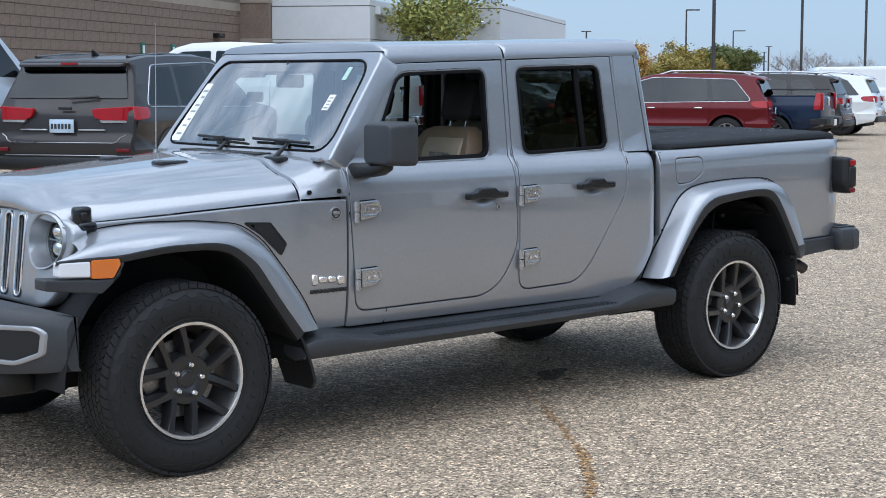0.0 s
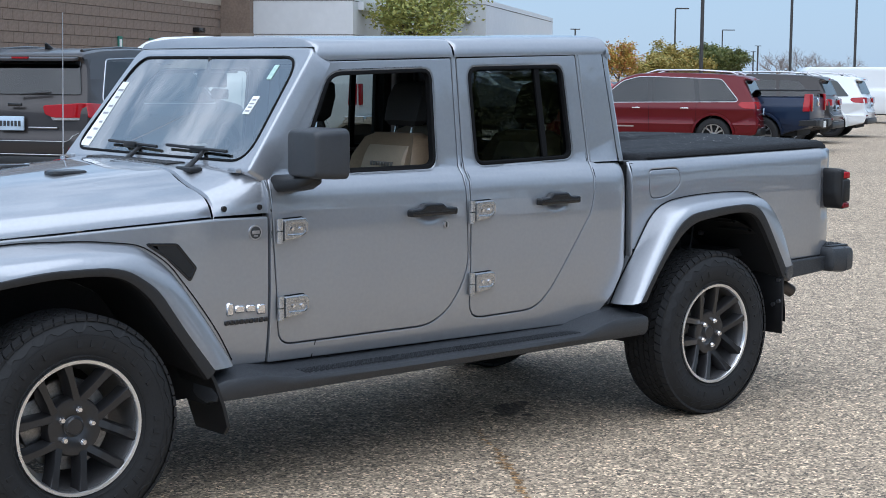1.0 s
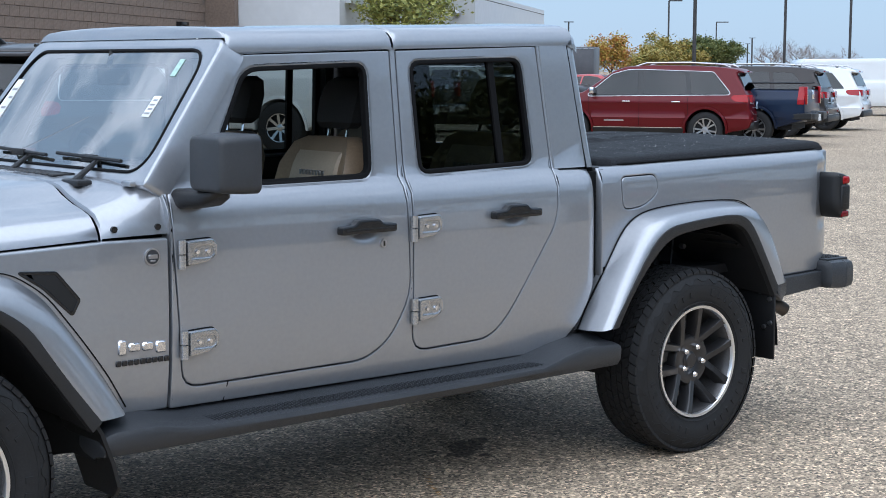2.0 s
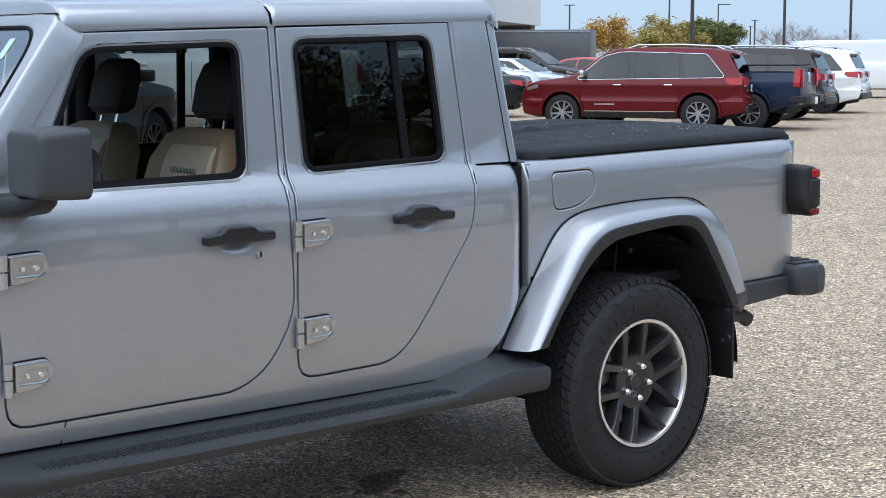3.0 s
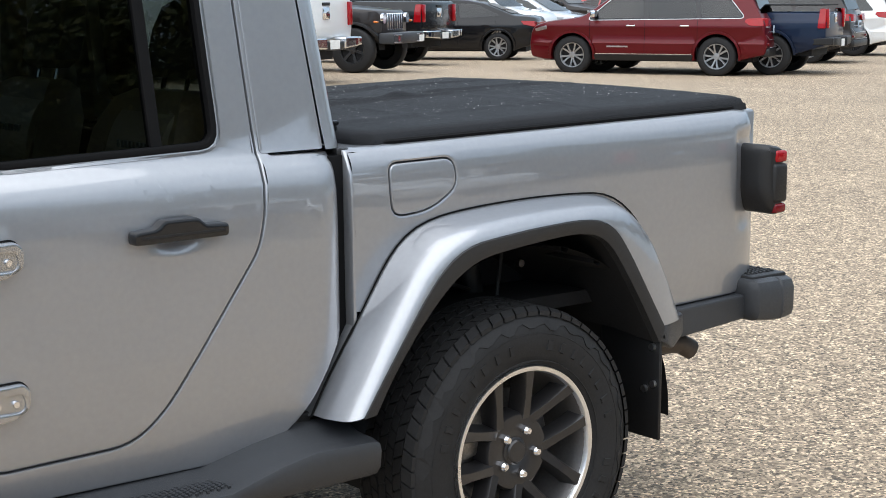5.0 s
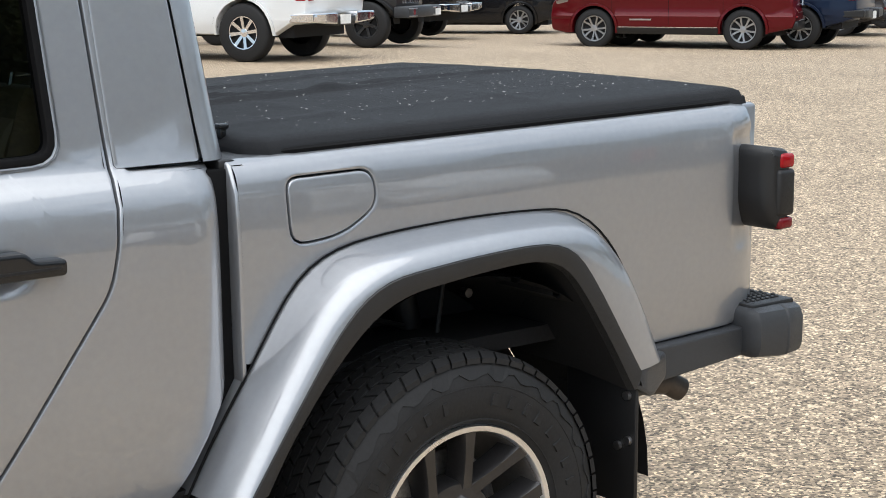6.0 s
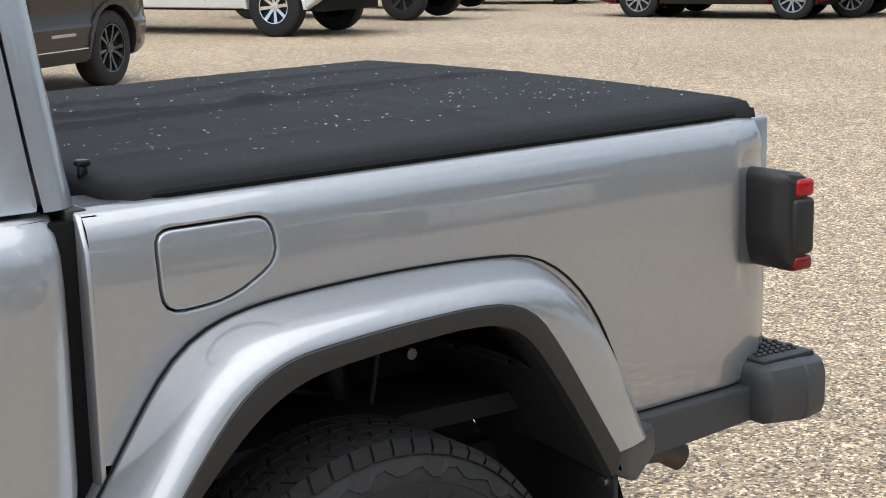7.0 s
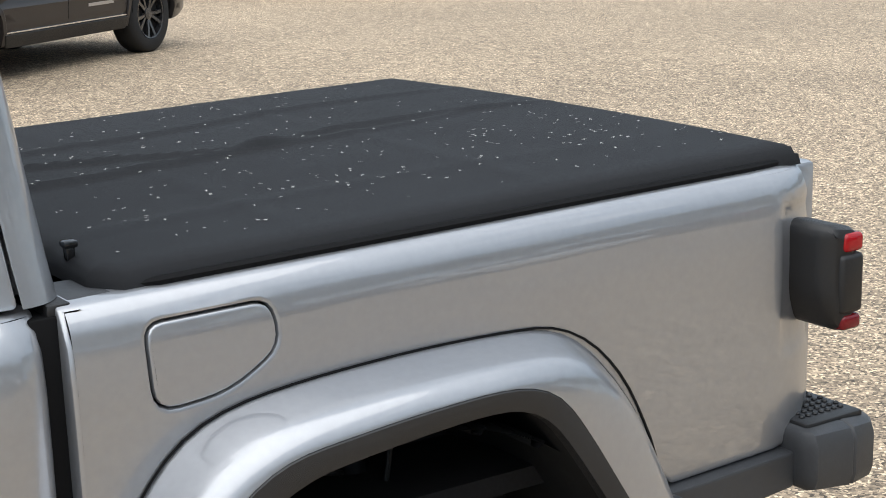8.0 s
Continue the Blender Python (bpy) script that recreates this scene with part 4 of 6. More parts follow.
        rings.append([(x, s * a, z) for a, z in ((y0, z0), (y1 - 0.03, z0), (y1 - 0.008, z0 + 0.008), (y1, z0 + 0.03), (y1, z1 - 0.03), (y1 - 0.01, z1 - 0.008), (y1 - 0.03, z1), (y0, z1))])
    loft(bm, rings, closed=True, caps=True)
    rb = part("rear_bumper", bm, GREY_PLASTIC, truck, "dark grey rear bumper corner with tread pad")
    bm = bmesh.new()
    box(bm, 4.49, 4.655, s * 0.62, s * 0.83, 0.750, 0.768, 0.006)
    for i in range(8):
        for j in range(8):
            x, y = 4.50 + i * 0.019 + (j % 2) * 0.009, 0.635 + j * 0.0215
            if x < 4.64:
                box(bm, x, x + 0.012, s * y, s * (y + 0.012), 0.766, 0.773, 0.003, 1)
    part("tread_pad", bm, BLACK_PLASTIC, rb)
bm = bmesh.new()
tube(bm, (4.28, -0.56, 0.535), (4.43, -0.59, 0.525), 0.033, 20)
tube(bm, (4.42, -0.588, 0.527), (4.47, -0.60, 0.498), 0.033, 20)
part("exhaust_tip", bm, mat("burnt_exhaust", (0.10, 0.085, 0.075), 0.5, metal=0.7), truck)
part("tailgate", boxes((4.52, 4.60, -0.73, 0.73, 0.72, 1.285), bev=0.012), SILVER, truck)
part("bed_floor", boxes((3.0, 4.52, -0.7, 0.7, 0.74, 0.78)), LINER, truck)
for s in (-1, 1):
    part("frame_rail", boxes((-0.4, 4.5, s * 0.48, s * 0.36, 0.46, 0.60)), LINER, truck)
part("floor_pan", boxes((0.8, 2.9, -0.7, 0.7, 0.52, 0.56)), LINER, truck)
bm = bmesh.new()
tube(bm, (R_AXLE, -0.75, 0.40), (R_AXLE, 0.75, 0.40), 0.045)
tube(bm, (0, -0.75, 0.40), (0, 0.75, 0.40), 0.04)
bmesh.ops.create_uvsphere(bm, u_segments=20, v_segments=12, radius=0.15, matrix=Matrix.Translation((R_AXLE, 0.05, 0.40)))
tube(bm, (1.9, 0.2, 0.40), (2.6, 0.2, 0.42), 0.10)
part("axle", bm, BRAKE, truck)

for s in (-1, 1):
    bm = bmesh.new()
    tube(bm, (R_AXLE + 0.20, s * 0.50, 0.36), (R_AXLE + 0.10, s * 0.50, 0.92), 0.026, 14)
    tube(bm, (R_AXLE + 0.17, s * 0.50, 0.55), (R_AXLE + 0.10, s * 0.50, 0.92), 0.038, 14)
    part("damper", bm, BLACK_PLASTIC, truck)
    bm = bmesh.new()
    for k in range(72):
        a, b = 2 * math.pi * k / 12, 2 * math.pi * (k + 1) / 12
        tube(bm, (R_AXLE - 0.04 + 0.07 * math.cos(a), s * 0.47 + 0.07 * math.sin(a), 0.48 + 0.005 * k), (R_AXLE - 0.04 + 0.07 * math.cos(b), s * 0.47 + 0.07 * math.sin(b), 0.485 + 0.005 * k), 0.009, 6)
    part("coil_spring", bm, BLACK_PLASTIC, truck)
    bm = bmesh.new()
    for a, b in (((3.30, 0.62, 0.78), (3.36, 0.60, 0.83)), ((3.36, 0.60, 0.83), (3.44, 0.58, 0.84)), ((3.44, 0.58, 0.84), (3.56, 0.56, 0.80)), ((3.62, 0.60, 0.72), (3.66, 0.585, 0.90))):
        tube(bm, (a[0], s * a[1], a[2]), (b[0], s * b[1], b[2]), 0.006, 8)
    part("brake_hose", bm, BLACK_PLASTIC, truck)
    for x, z in ((3.74, 0.86), (3.58, 0.90), (3.90, 0.74)):
        bm = bmesh.new()
        tube(bm, (x, s * 0.56, z), (x, s * 0.585, z), 0.012, 8)
        part("frame_bolt", bm, STEEL, truck)

# ---- wheels: built once, outer face towards -y ----


def tyre_mesh(R=0.407, rim=0.236, w=0.255, n=72):
    bm = bmesh.new()
    h = w / 2
    prof = [(rim - 0.006, -h + 0.035), (rim + 0.004, -h + 0.020), (rim + 0.02, -h + 0.008), (rim + 0.05, -h - 0.003), (rim + 0.09, -h - 0.006), (rim + 0.118, -h - 0.002), (R - 0.032, -h + 0.010), (R - 0.014, -h + 0.026), (R - 0.009, -h + 0.05), (R - 0.008, 0.0)]
    lathe(bm, prof + [(r, -a) for r, a in reversed(prof[:-1])], n)
    return bm


def tread_mesh(R=0.407, w=0.255, n=58):
    bm = bmesh.new()
    rows = [(-0.104, 0.030), (-0.068, 0.032), (-0.034, 0.026), (0.0, 0.028), (0.034, 0.026), (0.068, 0.032), (0.104, 0.030)]
    for k in range(n):
        for j, (y, wy) in enumerate(rows):
            a = 2 * math.pi * (k + 0.5 * (j % 2)) / n
            sk = 0.12 if j % 2 else -0.12
            half = 2 * math.pi / n * 0.43
            pts = []
            for dr in (-0.012, 0.0):
                for da, dy in ((-half, -wy / 2), (half, -wy / 2), (half, wy / 2), (-half, wy / 2)):
                    aa = a + da + sk * dy / 0.4 * 4
                    drop = 0.010 if abs(y + dy) > 0.11 else 0.0
                    r = R + dr - drop
                    pts.append(bm.verts.new((r * math.cos(aa), y + dy, r * math.sin(aa))))
            for f in ((4, 5, 6, 7), (0, 1, 5, 4), (1, 2, 6, 5), (2, 3, 7, 6), (3, 0, 4, 7)):
                bm.faces.new([pts[i] for i in f])
    # scalloped shoulder band on each side wall
    def wall_y(r):
        return interp(r, (0.286, 0.326, 0.354, 0.375, 0.393, 0.398), (0.1305, 0.1335, 0.1295, 0.1175, 0.1015, 0.0775))

    for sg in (-1, 1):
        rings = []
        m = 4 * 29
        for q in range(4):
            ring = []
            for i in range(m):
                a = 2 * math.pi * (i + 0.5) / m
                deep = (0.348, 0.348, 0.364, 0.360)[i % 4] if (i // 4) % 2 else (0.354, 0.354, 0.368, 0.364)[i % 4]
                r, up = ((0.394, 0.0), (0.386, 0.004), (deep, 0.0035), (deep - 0.002, -0.001))[q]
                ring.append((r * math.cos(a), sg * (wall_y(r) + up), r * math.sin(a)))
            rings.append(ring)
        loft(bm, rings, closed=True)
        for rc in (0.262, 0.338):
            loft(bm, [[(r * math.cos(2 * math.pi * i / 72), sg * (wall_y(r) + up), r * math.sin(2 * math.pi * i / 72)) for i in range(72)] for r, up in ((rc - 0.002, -0.002), (rc - 0.001, 0.0012), (rc + 0.001, 0.0012), (rc + 0.002, -0.002))], closed=True)
    # raised rings and unreadable raised print on the wall
    for k in range(40):
        a = 2 * math.pi * k / 40
        if k % 10 in (8, 9):
            continue
        rr0, rr1, da = 0.292, 0.322, 0.05 + 0.03 * ((k * 7) % 5) / 5
        lo = [bm.verts.new((r * math.cos(a + d), -0.1300, r * math.sin(a + d))) for r, d in ((rr0, 0), (rr0, da), (rr1, da), (rr1, 0))]
        hi = [bm.verts.new((r * math.cos(a + d), -0.1357, r * math.sin(a + d))) for r, d in ((rr0 + 0.002, 0.006), (rr0 + 0.002, da - 0.006), (rr1 - 0.002, da - 0.006), (rr1 - 0.002, 0.006))]
        bm.faces.new(hi)
        for i in range(4):
            bm.faces.new((lo[i], lo[(i + 1) % 4], hi[(i + 1) % 4], hi[i]))
    return bm


def wheel_on(parent, m, name="wheel"):
    bm = bmesh.new()
    lathe(bm, [(0.244, -0.118), (0.236, -0.118), (0.226, -0.106), (0.222, -0.06), (0.200, 0.0), (0.205, 0.10), (0.24, 0.118)], 60)
    wh = part("wheel", bm, BARREL, parent)
    wh.matrix_basis = m
    part("tyre", tyre_mesh(), RUBBER, wh, "black all-terrain tyre")
    tagged(part("tread", tread_mesh(), RUBBER, wh, smooth=False), "moulded rubber tread blocks", kind="stuff")
    bm = bmesh.new()
    lathe(bm, [(0.2475, -0.112), (0.2475, -0.121), (0.2455, -0.125), (0.2340, -0.1235), (0.2315, -0.119), (0.228, -0.105)], 72)
    part("rim_lip", bm, MACHINED, wh, "machined silver rim lip")
    # five pairs of spokes
    bm = bmesh.new()
    for k in range(5):
        for sg in (-1, 1):
            ac = 2 * math.pi * k / 5 + 0.31
            c, sn = math.cos(ac), math.sin(ac)
            rows = []
            for t in (0.0, 0.2, 0.45, 0.7, 0.9, 1.0):
                r = 0.078 + (0.238 - 0.078) * t
                lat = sg * (0.047 + 0.012 * t)
                hw = 0.0185 - 0.004 * math.sin(math.pi * t) + 0.004 * max(0, t - 0.7)
                y = -0.080 - 0.010 * math.sin(t * 1.7) - 0.030 * t
                rr = math.sqrt(max(0.0, r * r - lat * lat))
                ring = []
                for o, dy in ((-hw - 0.008, 0.055), (-hw - 0.001, 0.008), (-hw * 0.78, 0.0), (hw * 0.78, 0.0), (hw + 0.001, 0.008), (hw + 0.008, 0.055)):
                    q = lat + o
                    ring.append((rr * c - q * sn, y + dy, rr * sn + q * c))
                rows.append(ring)
            loft(bm, rows)
    part("spokes", bm, RIM_DARK, wh, "dark grey twin spokes")
    bm = bmesh.new()
    lathe(bm, [(0.0, -0.078), (0.034, -0.078), (0.040, -0.074), (0.056, -0.081), (0.092, -0.0855), (0.104, -0.0835), (0.110, -0.074), (0.116, -0.03)], 40)
    part("hub", bm, RIM_DARK, wh)
    bm = bmesh.new()
    lathe(bm, [(0.0, -0.086), (0.028, -0.085), (0.033, -0.080), (0.033, -0.07)], 32)
    part("hub_cap", bm, RIM_DARK, wh)
    lug = None
    for k in range(5):
        a = 2 * math.pi * k / 5 + 0.31 + math.pi / 5
        if lug is None:
            bm = bmesh.new()
            tube(bm, (0, -0.07, 0), (0, -0.096, 0), 0.0145, 6, 0.0135)
            tube(bm, (0, -0.096, 0), (0, -0.104, 0), 0.0130, 12, 0.008)
            lug = part("lug_nut", bm, CHROME, wh, "chrome lug nut")
            lug.matrix_basis = pose(0.0635 * math.cos(a), 0, 0.0635 * math.sin(a))
        else:
            twin(lug, pose(0.0635 * math.cos(a), 0, 0.0635 * math.sin(a)), wh)
    bm = bmesh.new()
    lathe(bm, [(0.0, -0.02), (0.165, -0.02), (0.168, -0.017), (0.168, 0.005), (0.0, 0.005)], 48)
    part("brake_disc", bm, BRAKE, wh)
    part("caliper", boxes((-0.18, -0.07, -0.045, 0.03, 0.02, 0.16), bev=0.012), BRAKE, wh)
    return wh


first = wheel_on(truck, pose(0, -0.8175, 0.402, 0, -25, 0))


def wheel_copy(src, m):
    w = twin(src, m)
    for c in src.children:
        twin(c, c.matrix_basis.copy(), w)
    return w


wheel_copy(first, pose(R_AXLE - 0.022, -0.795, 0.403, 0, -11, 0))
wheel_copy(first, pose(0, 0.8175, 0.402, 0, 40, 180))
wheel_copy(first, pose(R_AXLE, 0.8175, 0.402, 0, 80, 180))

# ---- mirror on the driver's side ----
for s in (-1,):
    bm = bmesh.new()
    rings = []
    for x, k in ((0.926, 0.80), (0.929, 0.87), (0.936, 0.915), (0.948, 0.945), (0.985, 0.975), (1.03, 1.0), (1.075, 1.0), (1.08, 0.97)):
        yc, zc, hy, hz = 0.985, 1.357, 0.108 * k, 0.098 * k
        rings.append([(x, s * (yc + a), zc + b) for a, b in rounded([(-hy, -hz), (hy, -hz), (hy, hz), (-hy, hz)], 0.032 * k, 6)])
    loft(bm, rings, closed=True, caps=True)
    mr = part("door_mirror", bm, GREY_PLASTIC, truck, "dark grey door mirror")
    part("mirror_glass", boxes((1.081, 1.084, s * 0.90, s * 1.07, 1.28, 1.435), bev=0.001, seg=1), CHROME, mr)
    bm = bmesh.new()
    rings = []
    for y, x0, x1, z0, z1 in ((0.775, 0.925, 1.05, 1.195, 1.265), (0.84, 0.93, 1.05, 1.20, 1.262), (0.92, 0.94, 1.045, 1.212, 1.265), (0.97, 0.955, 1.035, 1.235, 1.27), (0.985, 0.975, 1.02, 1.25, 1.27)):
        rings.append([(a, s * y, b) for a, b in rounded([(x0, z0), (x1, z0), (x1, z1), (x0, z1)], 0.028, 5)])
    loft(bm, rings, closed=True, caps=True)
    part("mirror_arm", bm, BLACK_PLASTIC, mr)

# ---- cabin ----
part("cabin_floor", boxes((0.95, 2.88, -0.74, 0.74, 0.56, 0.60)), DARK_TRIM, truck)
bm = bmesh.new()
rings = []
for y in np.linspace(-0.72, 0.72, 9):
    rings.append([(0.86, y, 1.27), (1.0, y, 1.295), (1.16, y, 1.27), (1.22, y, 1.20), (1.20, y, 1.0), (1.05, y, 0.7), (0.9, y, 0.62)])
loft(bm, rings)
part("dashboard", bm, DARK_TRIM, truck)
bm = bmesh.new()
R = Matrix.Translation((1.36, -0.36, 1.18)) @ Matrix.Rotation(radians(-65), 4, "Y")
for k in range(32):
    a, b = 2 * math.pi * k / 32, 2 * math.pi * (k + 1) / 32
    tube(bm, R @ Vector((0.185 * math.cos(a), 0.185 * math.sin(a), 0)), R @ Vector((0.185 * math.cos(b), 0.185 * math.sin(b), 0)), 0.015, 8)
for a in (0.0, math.pi / 2, math.pi, ):
    tube(bm, R @ Vector((0, 0, 0)), R @ Vector((0.18 * math.cos(a + 1.57), 0.18 * math.sin(a + 1.57), 0)), 0.02, 8)
part("steering_wheel", bm, DARK_TRIM, truck)


def seat_at(x, y, w=0.25, rear=False):
    bm = bmesh.new()
    rings = []
    lean = 0.30
    for t, hw, th in ((0.0, 0.22, 0.10), (0.15, 0.25, 0.13), (0.5, 0.25, 0.13), (0.85, 0.235, 0.12), (1.0, 0.19, 0.09), (1.04, 0.14, 0.05)):
        z = 0.82 + 0.56 * t
        xc = x + 0.02 + lean * (z - 0.82) * 0.9
        hw *= w / 0.25
        rings.append([(xc - th * 0.5, y - hw * 0.7, z), (xc - th * 0.72, y - hw * 0.92, z), (xc - th * 0.4, y - hw, z), (xc + th * 0.4, y - hw * 0.95, z), (xc + th * 0.6, y - hw * 0.7, z), (xc + th * 0.6, y + hw * 0.7, z), (xc + th * 0.4, y + hw * 0.95, z), (xc - th * 0.4, y + hw, z), (xc - th * 0.72, y + hw * 0.92, z), (xc - th * 0.5, y + hw * 0.7, z)])
    loft(bm, rings, closed=True, caps=True)
    st = part("seat", bm, TAN_SHADED, truck, "tan leather seat with black headrest")
    # padded centre panels between the bolsters
    for t0, t1 in ((0.05, 0.60), (0.615, 0.97)):
        bm = bmesh.new()
        rows = []
        for k in range(7):
            t = t0 + (t1 - t0) * k / 6
            z = 0.82 + 0.56 * t
            xf = x + 0.02 + lean * (z - 0.82) * 0.9 - interp(t, (0, 0.15, 0.5, 0.85, 1.0), (0.05, 0.065, 0.065, 0.06, 0.045))
            bulge = 0.016 * math.sin(math.pi * min(1, max(0, k / 6))) ** 0.5 if 0 < k < 6 else -0.01
            hw = w * (0.62 - 0.12 * max(0, t - 0.6))
            rows.append([(xf + 0.01, y - hw, z)] + [(xf - bulge, y + hw * u, z) for u in (-0.94, -0.5, 0, 0.5, 0.94)] + [(xf + 0.01, y + hw, z)])
        loft(bm, rows)
        part("seat_panel", bm, TAN, st, "pale tan padded panel")
    bm = bmesh.new()
    xs = x + 0.02 + lean * 0.44 * 0.9 - 0.062
    for k in range(8):
        box(bm, xs - 0.017, xs + 0.0, y - 0.082 + k * 0.021, y - 0.067 + k * 0.021, 1.255, 1.276, 0.002, 1)
    part("seat_mark", bm, BRAKE, st)
    part("cushion", boxes((x - 0.48, x + 0.06, y - w, y + w, 0.72, 0.88), bev=0.05), TAN, st)
    hx = x + 0.20
    bm = bmesh.new()
    rings = []
    for t, hw, th in ((0.0, 0.09, 0.06), (0.12, 0.115, 0.10), (0.6, 0.12, 0.10), (0.9, 0.10, 0.085), (1.0, 0.06, 0.05)):
        z = 1.435 + 0.20 * t
        rings.append([(hx + 0.05 * t - th / 2, y - hw * 0.75, z), (hx + 0.05 * t - th * 0.35, y - hw, z), (hx + 0.05 * t + th * 0.35, y - hw, z), (hx + 0.05 * t + th / 2, y - hw * 0.75, z), (hx + 0.05 * t + th / 2, y + hw * 0.75, z), (hx + 0.05 * t + th * 0.35, y + hw, z), (hx + 0.05 * t - th * 0.35, y + hw, z), (hx + 0.05 * t - th / 2, y + hw * 0.75, z)])
    loft(bm, rings, closed=True, caps=True)
    hr = part("headrest", bm, DARK_TRIM, st, "black headrest")
    for dy in (-0.06, 0.06):
        bm = bmesh.new()
        tube(bm, (hx - 0.02, y + dy, 1.36), (hx, y + dy, 1.45), 0.007, 8)
        part("headrest_post", bm, CHROME, st)
    return st


seat_at(1.73, -0.37)
seat_at(1.73, 0.37)
seat_at(2.52, -0.38, rear=True)
seat_at(2.52, 0.38, rear=True)
part("centre_console", boxes((1.15, 2.0, -0.11, 0.11, 0.6, 0.95), bev=0.03), DARK_TRIM, truck)
for s in (-1, 1):
    for x in (1.96, 2.72):
        bm = bmesh.new()
        tube(bm, (x, s * 0.64, 0.6), (x, s * 0.61, 1.74), 0.04)
        part("roll_bar", bm, DARK_TRIM, truck)
bm = bmesh.new()
tube(bm, (1.12, 0.0, 1.66), (1.14, 0.0, 1.73), 0.01)
box(bm, 1.13, 1.155, -0.11, 0.11, 1.60, 1.665, 0.01)
part("rear_view_mirror", bm, DARK_TRIM, truck)

# ---- soft bed cover ----


def cover_front(y):
    return 3.045 + max(0.0, abs(y) - 0.69) * 0.7


def cover_z(x, y):
    d = min(0.745 - abs(y), x - cover_front(y), 4.532 - x)
    e = max(0.0, min(1.0, d / 0.05))
    z = 1.289 + 0.025 * (x - 3.0) + 0.010 * (1 - (y / 0.745) ** 2) - 0.024 * (1 - math.sqrt(1 - (1 - e) ** 2)) + 0.004
    inner = max(0.0, min(1.0, d / 0.15))
    for xb in (3.42, 3.92):
        z += 0.003 * inner * math.exp(-((x - xb) / 0.03) ** 2)
    z += 0.004 * noise.noise(Vector((x * 2.2, y * 1.3, 0.3))) * inner
    # long slack folds
    for y0, k, ph, h, w in ((-0.02, 0.07, 0.4, 0.014, 0.018), (0.06, -0.09, 1.3, 0.013, 0.016), (-0.50, 0.03, 2.0, 0.006, 0.03), (0.34, 0.06, 0.2, 0.010, 0.020)):
        yc = y0 + k * math.sin(3.3 * x + ph)
        z += inner * h * (0.6 + 0.4 * math.sin(2.1 * x + ph)) * math.exp(-((y - yc) / w) ** 2)
    return z


bm = bmesh.new()
nx, ny = 150, 130
grid = []
for i in range(nx + 1):
    row = []
    for j in range(ny + 1):
        y = -0.745 + 1.49 * j / ny
        xs = cover_front(y)
        x = xs + (4.532 - xs) * i / nx
        row.append((x, y, cover_z(x, y)))
    grid.append(row)
vs = loft(bm, grid)
rim = [vs[0][j] for j in range(ny + 1)] + [vs[i][ny] for i in range(1, nx + 1)] + [vs[nx][j] for j in range(ny - 1, -1, -1)] + [vs[i][0] for i in range(nx - 1, 0, -1)]
low = [bm.verts.new((v.co.x + (0.004 if v.co.x > 4.4 else 0), v.co.y * 1.004, 1.253 + 0.022 * (v.co.x - 3.0))) for v in rim]
for i in range(len(rim)):
    j = (i + 1) % len(rim)
    bm.faces.new((rim[i], rim[j], low[j], low[i]))
cover = tagged(part("bed_cover", bm, CANVAS), "black soft fabric tonneau cover over the truck bed", "bed cover")
# black strips stand in for the shadow gap below the cover's edge
for s in (-1, 1):
    bm = bmesh.new()
    rings = []
    for x, k in ((3.07, 0.15), (3.10, 0.6), (3.14, 1.0), (3.5, 1.0), (4.0, 1.0), (4.40, 1.0), (4.47, 1.0), (4.50, 0.8), (4.525, 0.4)):
        pull = max(0.0, x - 4.42) ** 2 * 2.2
        rings.append([(x, s * (0.722 + (y - 0.722) * k - pull), 1.262 + (z - 1.262) * k + 0.0204 * (x - 2.966)) for y, z in ((0.722, 1.256), (0.722, 1.272), (0.750, 1.272), (0.7555, 1.267), (0.753, 1.259))])
    loft(bm, rings, closed=True, caps=True)
    part("cover_seal", bm, SEAL, cover)
part("cover_latch", boxes((3.05, 3.066, -0.606, -0.59, 1.285, 1.312), (3.046, 3.07, -0.610, -0.586, 1.306, 1.318), bev=0.004), GLOSS_BLACK, cover)
# pale plant bits scattered on the cover
rng = random.Random(4)
bm = bmesh.new()
for _ in range(560):
    x, y = rng.uniform(3.1, 4.48), rng.uniform(-0.66, 0.66)
    if rng.random() > 0.45 + 0.5 * math.exp(-((y + 0.35) / 0.25) ** 2):
        continue
    a, ln = rng.uniform(0, 6.28), rng.uniform(0.0026, 0.0048)
    z = cover_z(x, y) + 0.0025
    for da in (0, 1.3):
        c, sn = math.cos(a + da) * ln, math.sin(a + da) * ln
        px, py = -sn * 0.16, c * 0.16
        bm.faces.new([bm.verts.new(p) for p in ((x - c + px, y - sn + py, z), (x - c - px, y - sn - py, z), (x + c - px, y + sn - py, z + 0.001), (x + c + px, y + sn + py, z + 0.001))])
tagged(part("plant_bits", bm, mat("dry_petals", (0.78, 0.76, 0.68), 0.8)), "pale dry plant bits scattered on the cover", "debris", kind="stuff")

# ---- parked vehicles: x forward, origin on the ground under the middle ----


def arch(xc, r, zc, z0, n=14):
    a0 = math.asin(min(1, max(-1, (z0 - zc) / r)))
    return [(xc + r * math.cos(a), zc + r * math.sin(a)) for a in np.linspace(a0, math.pi - a0, n)]


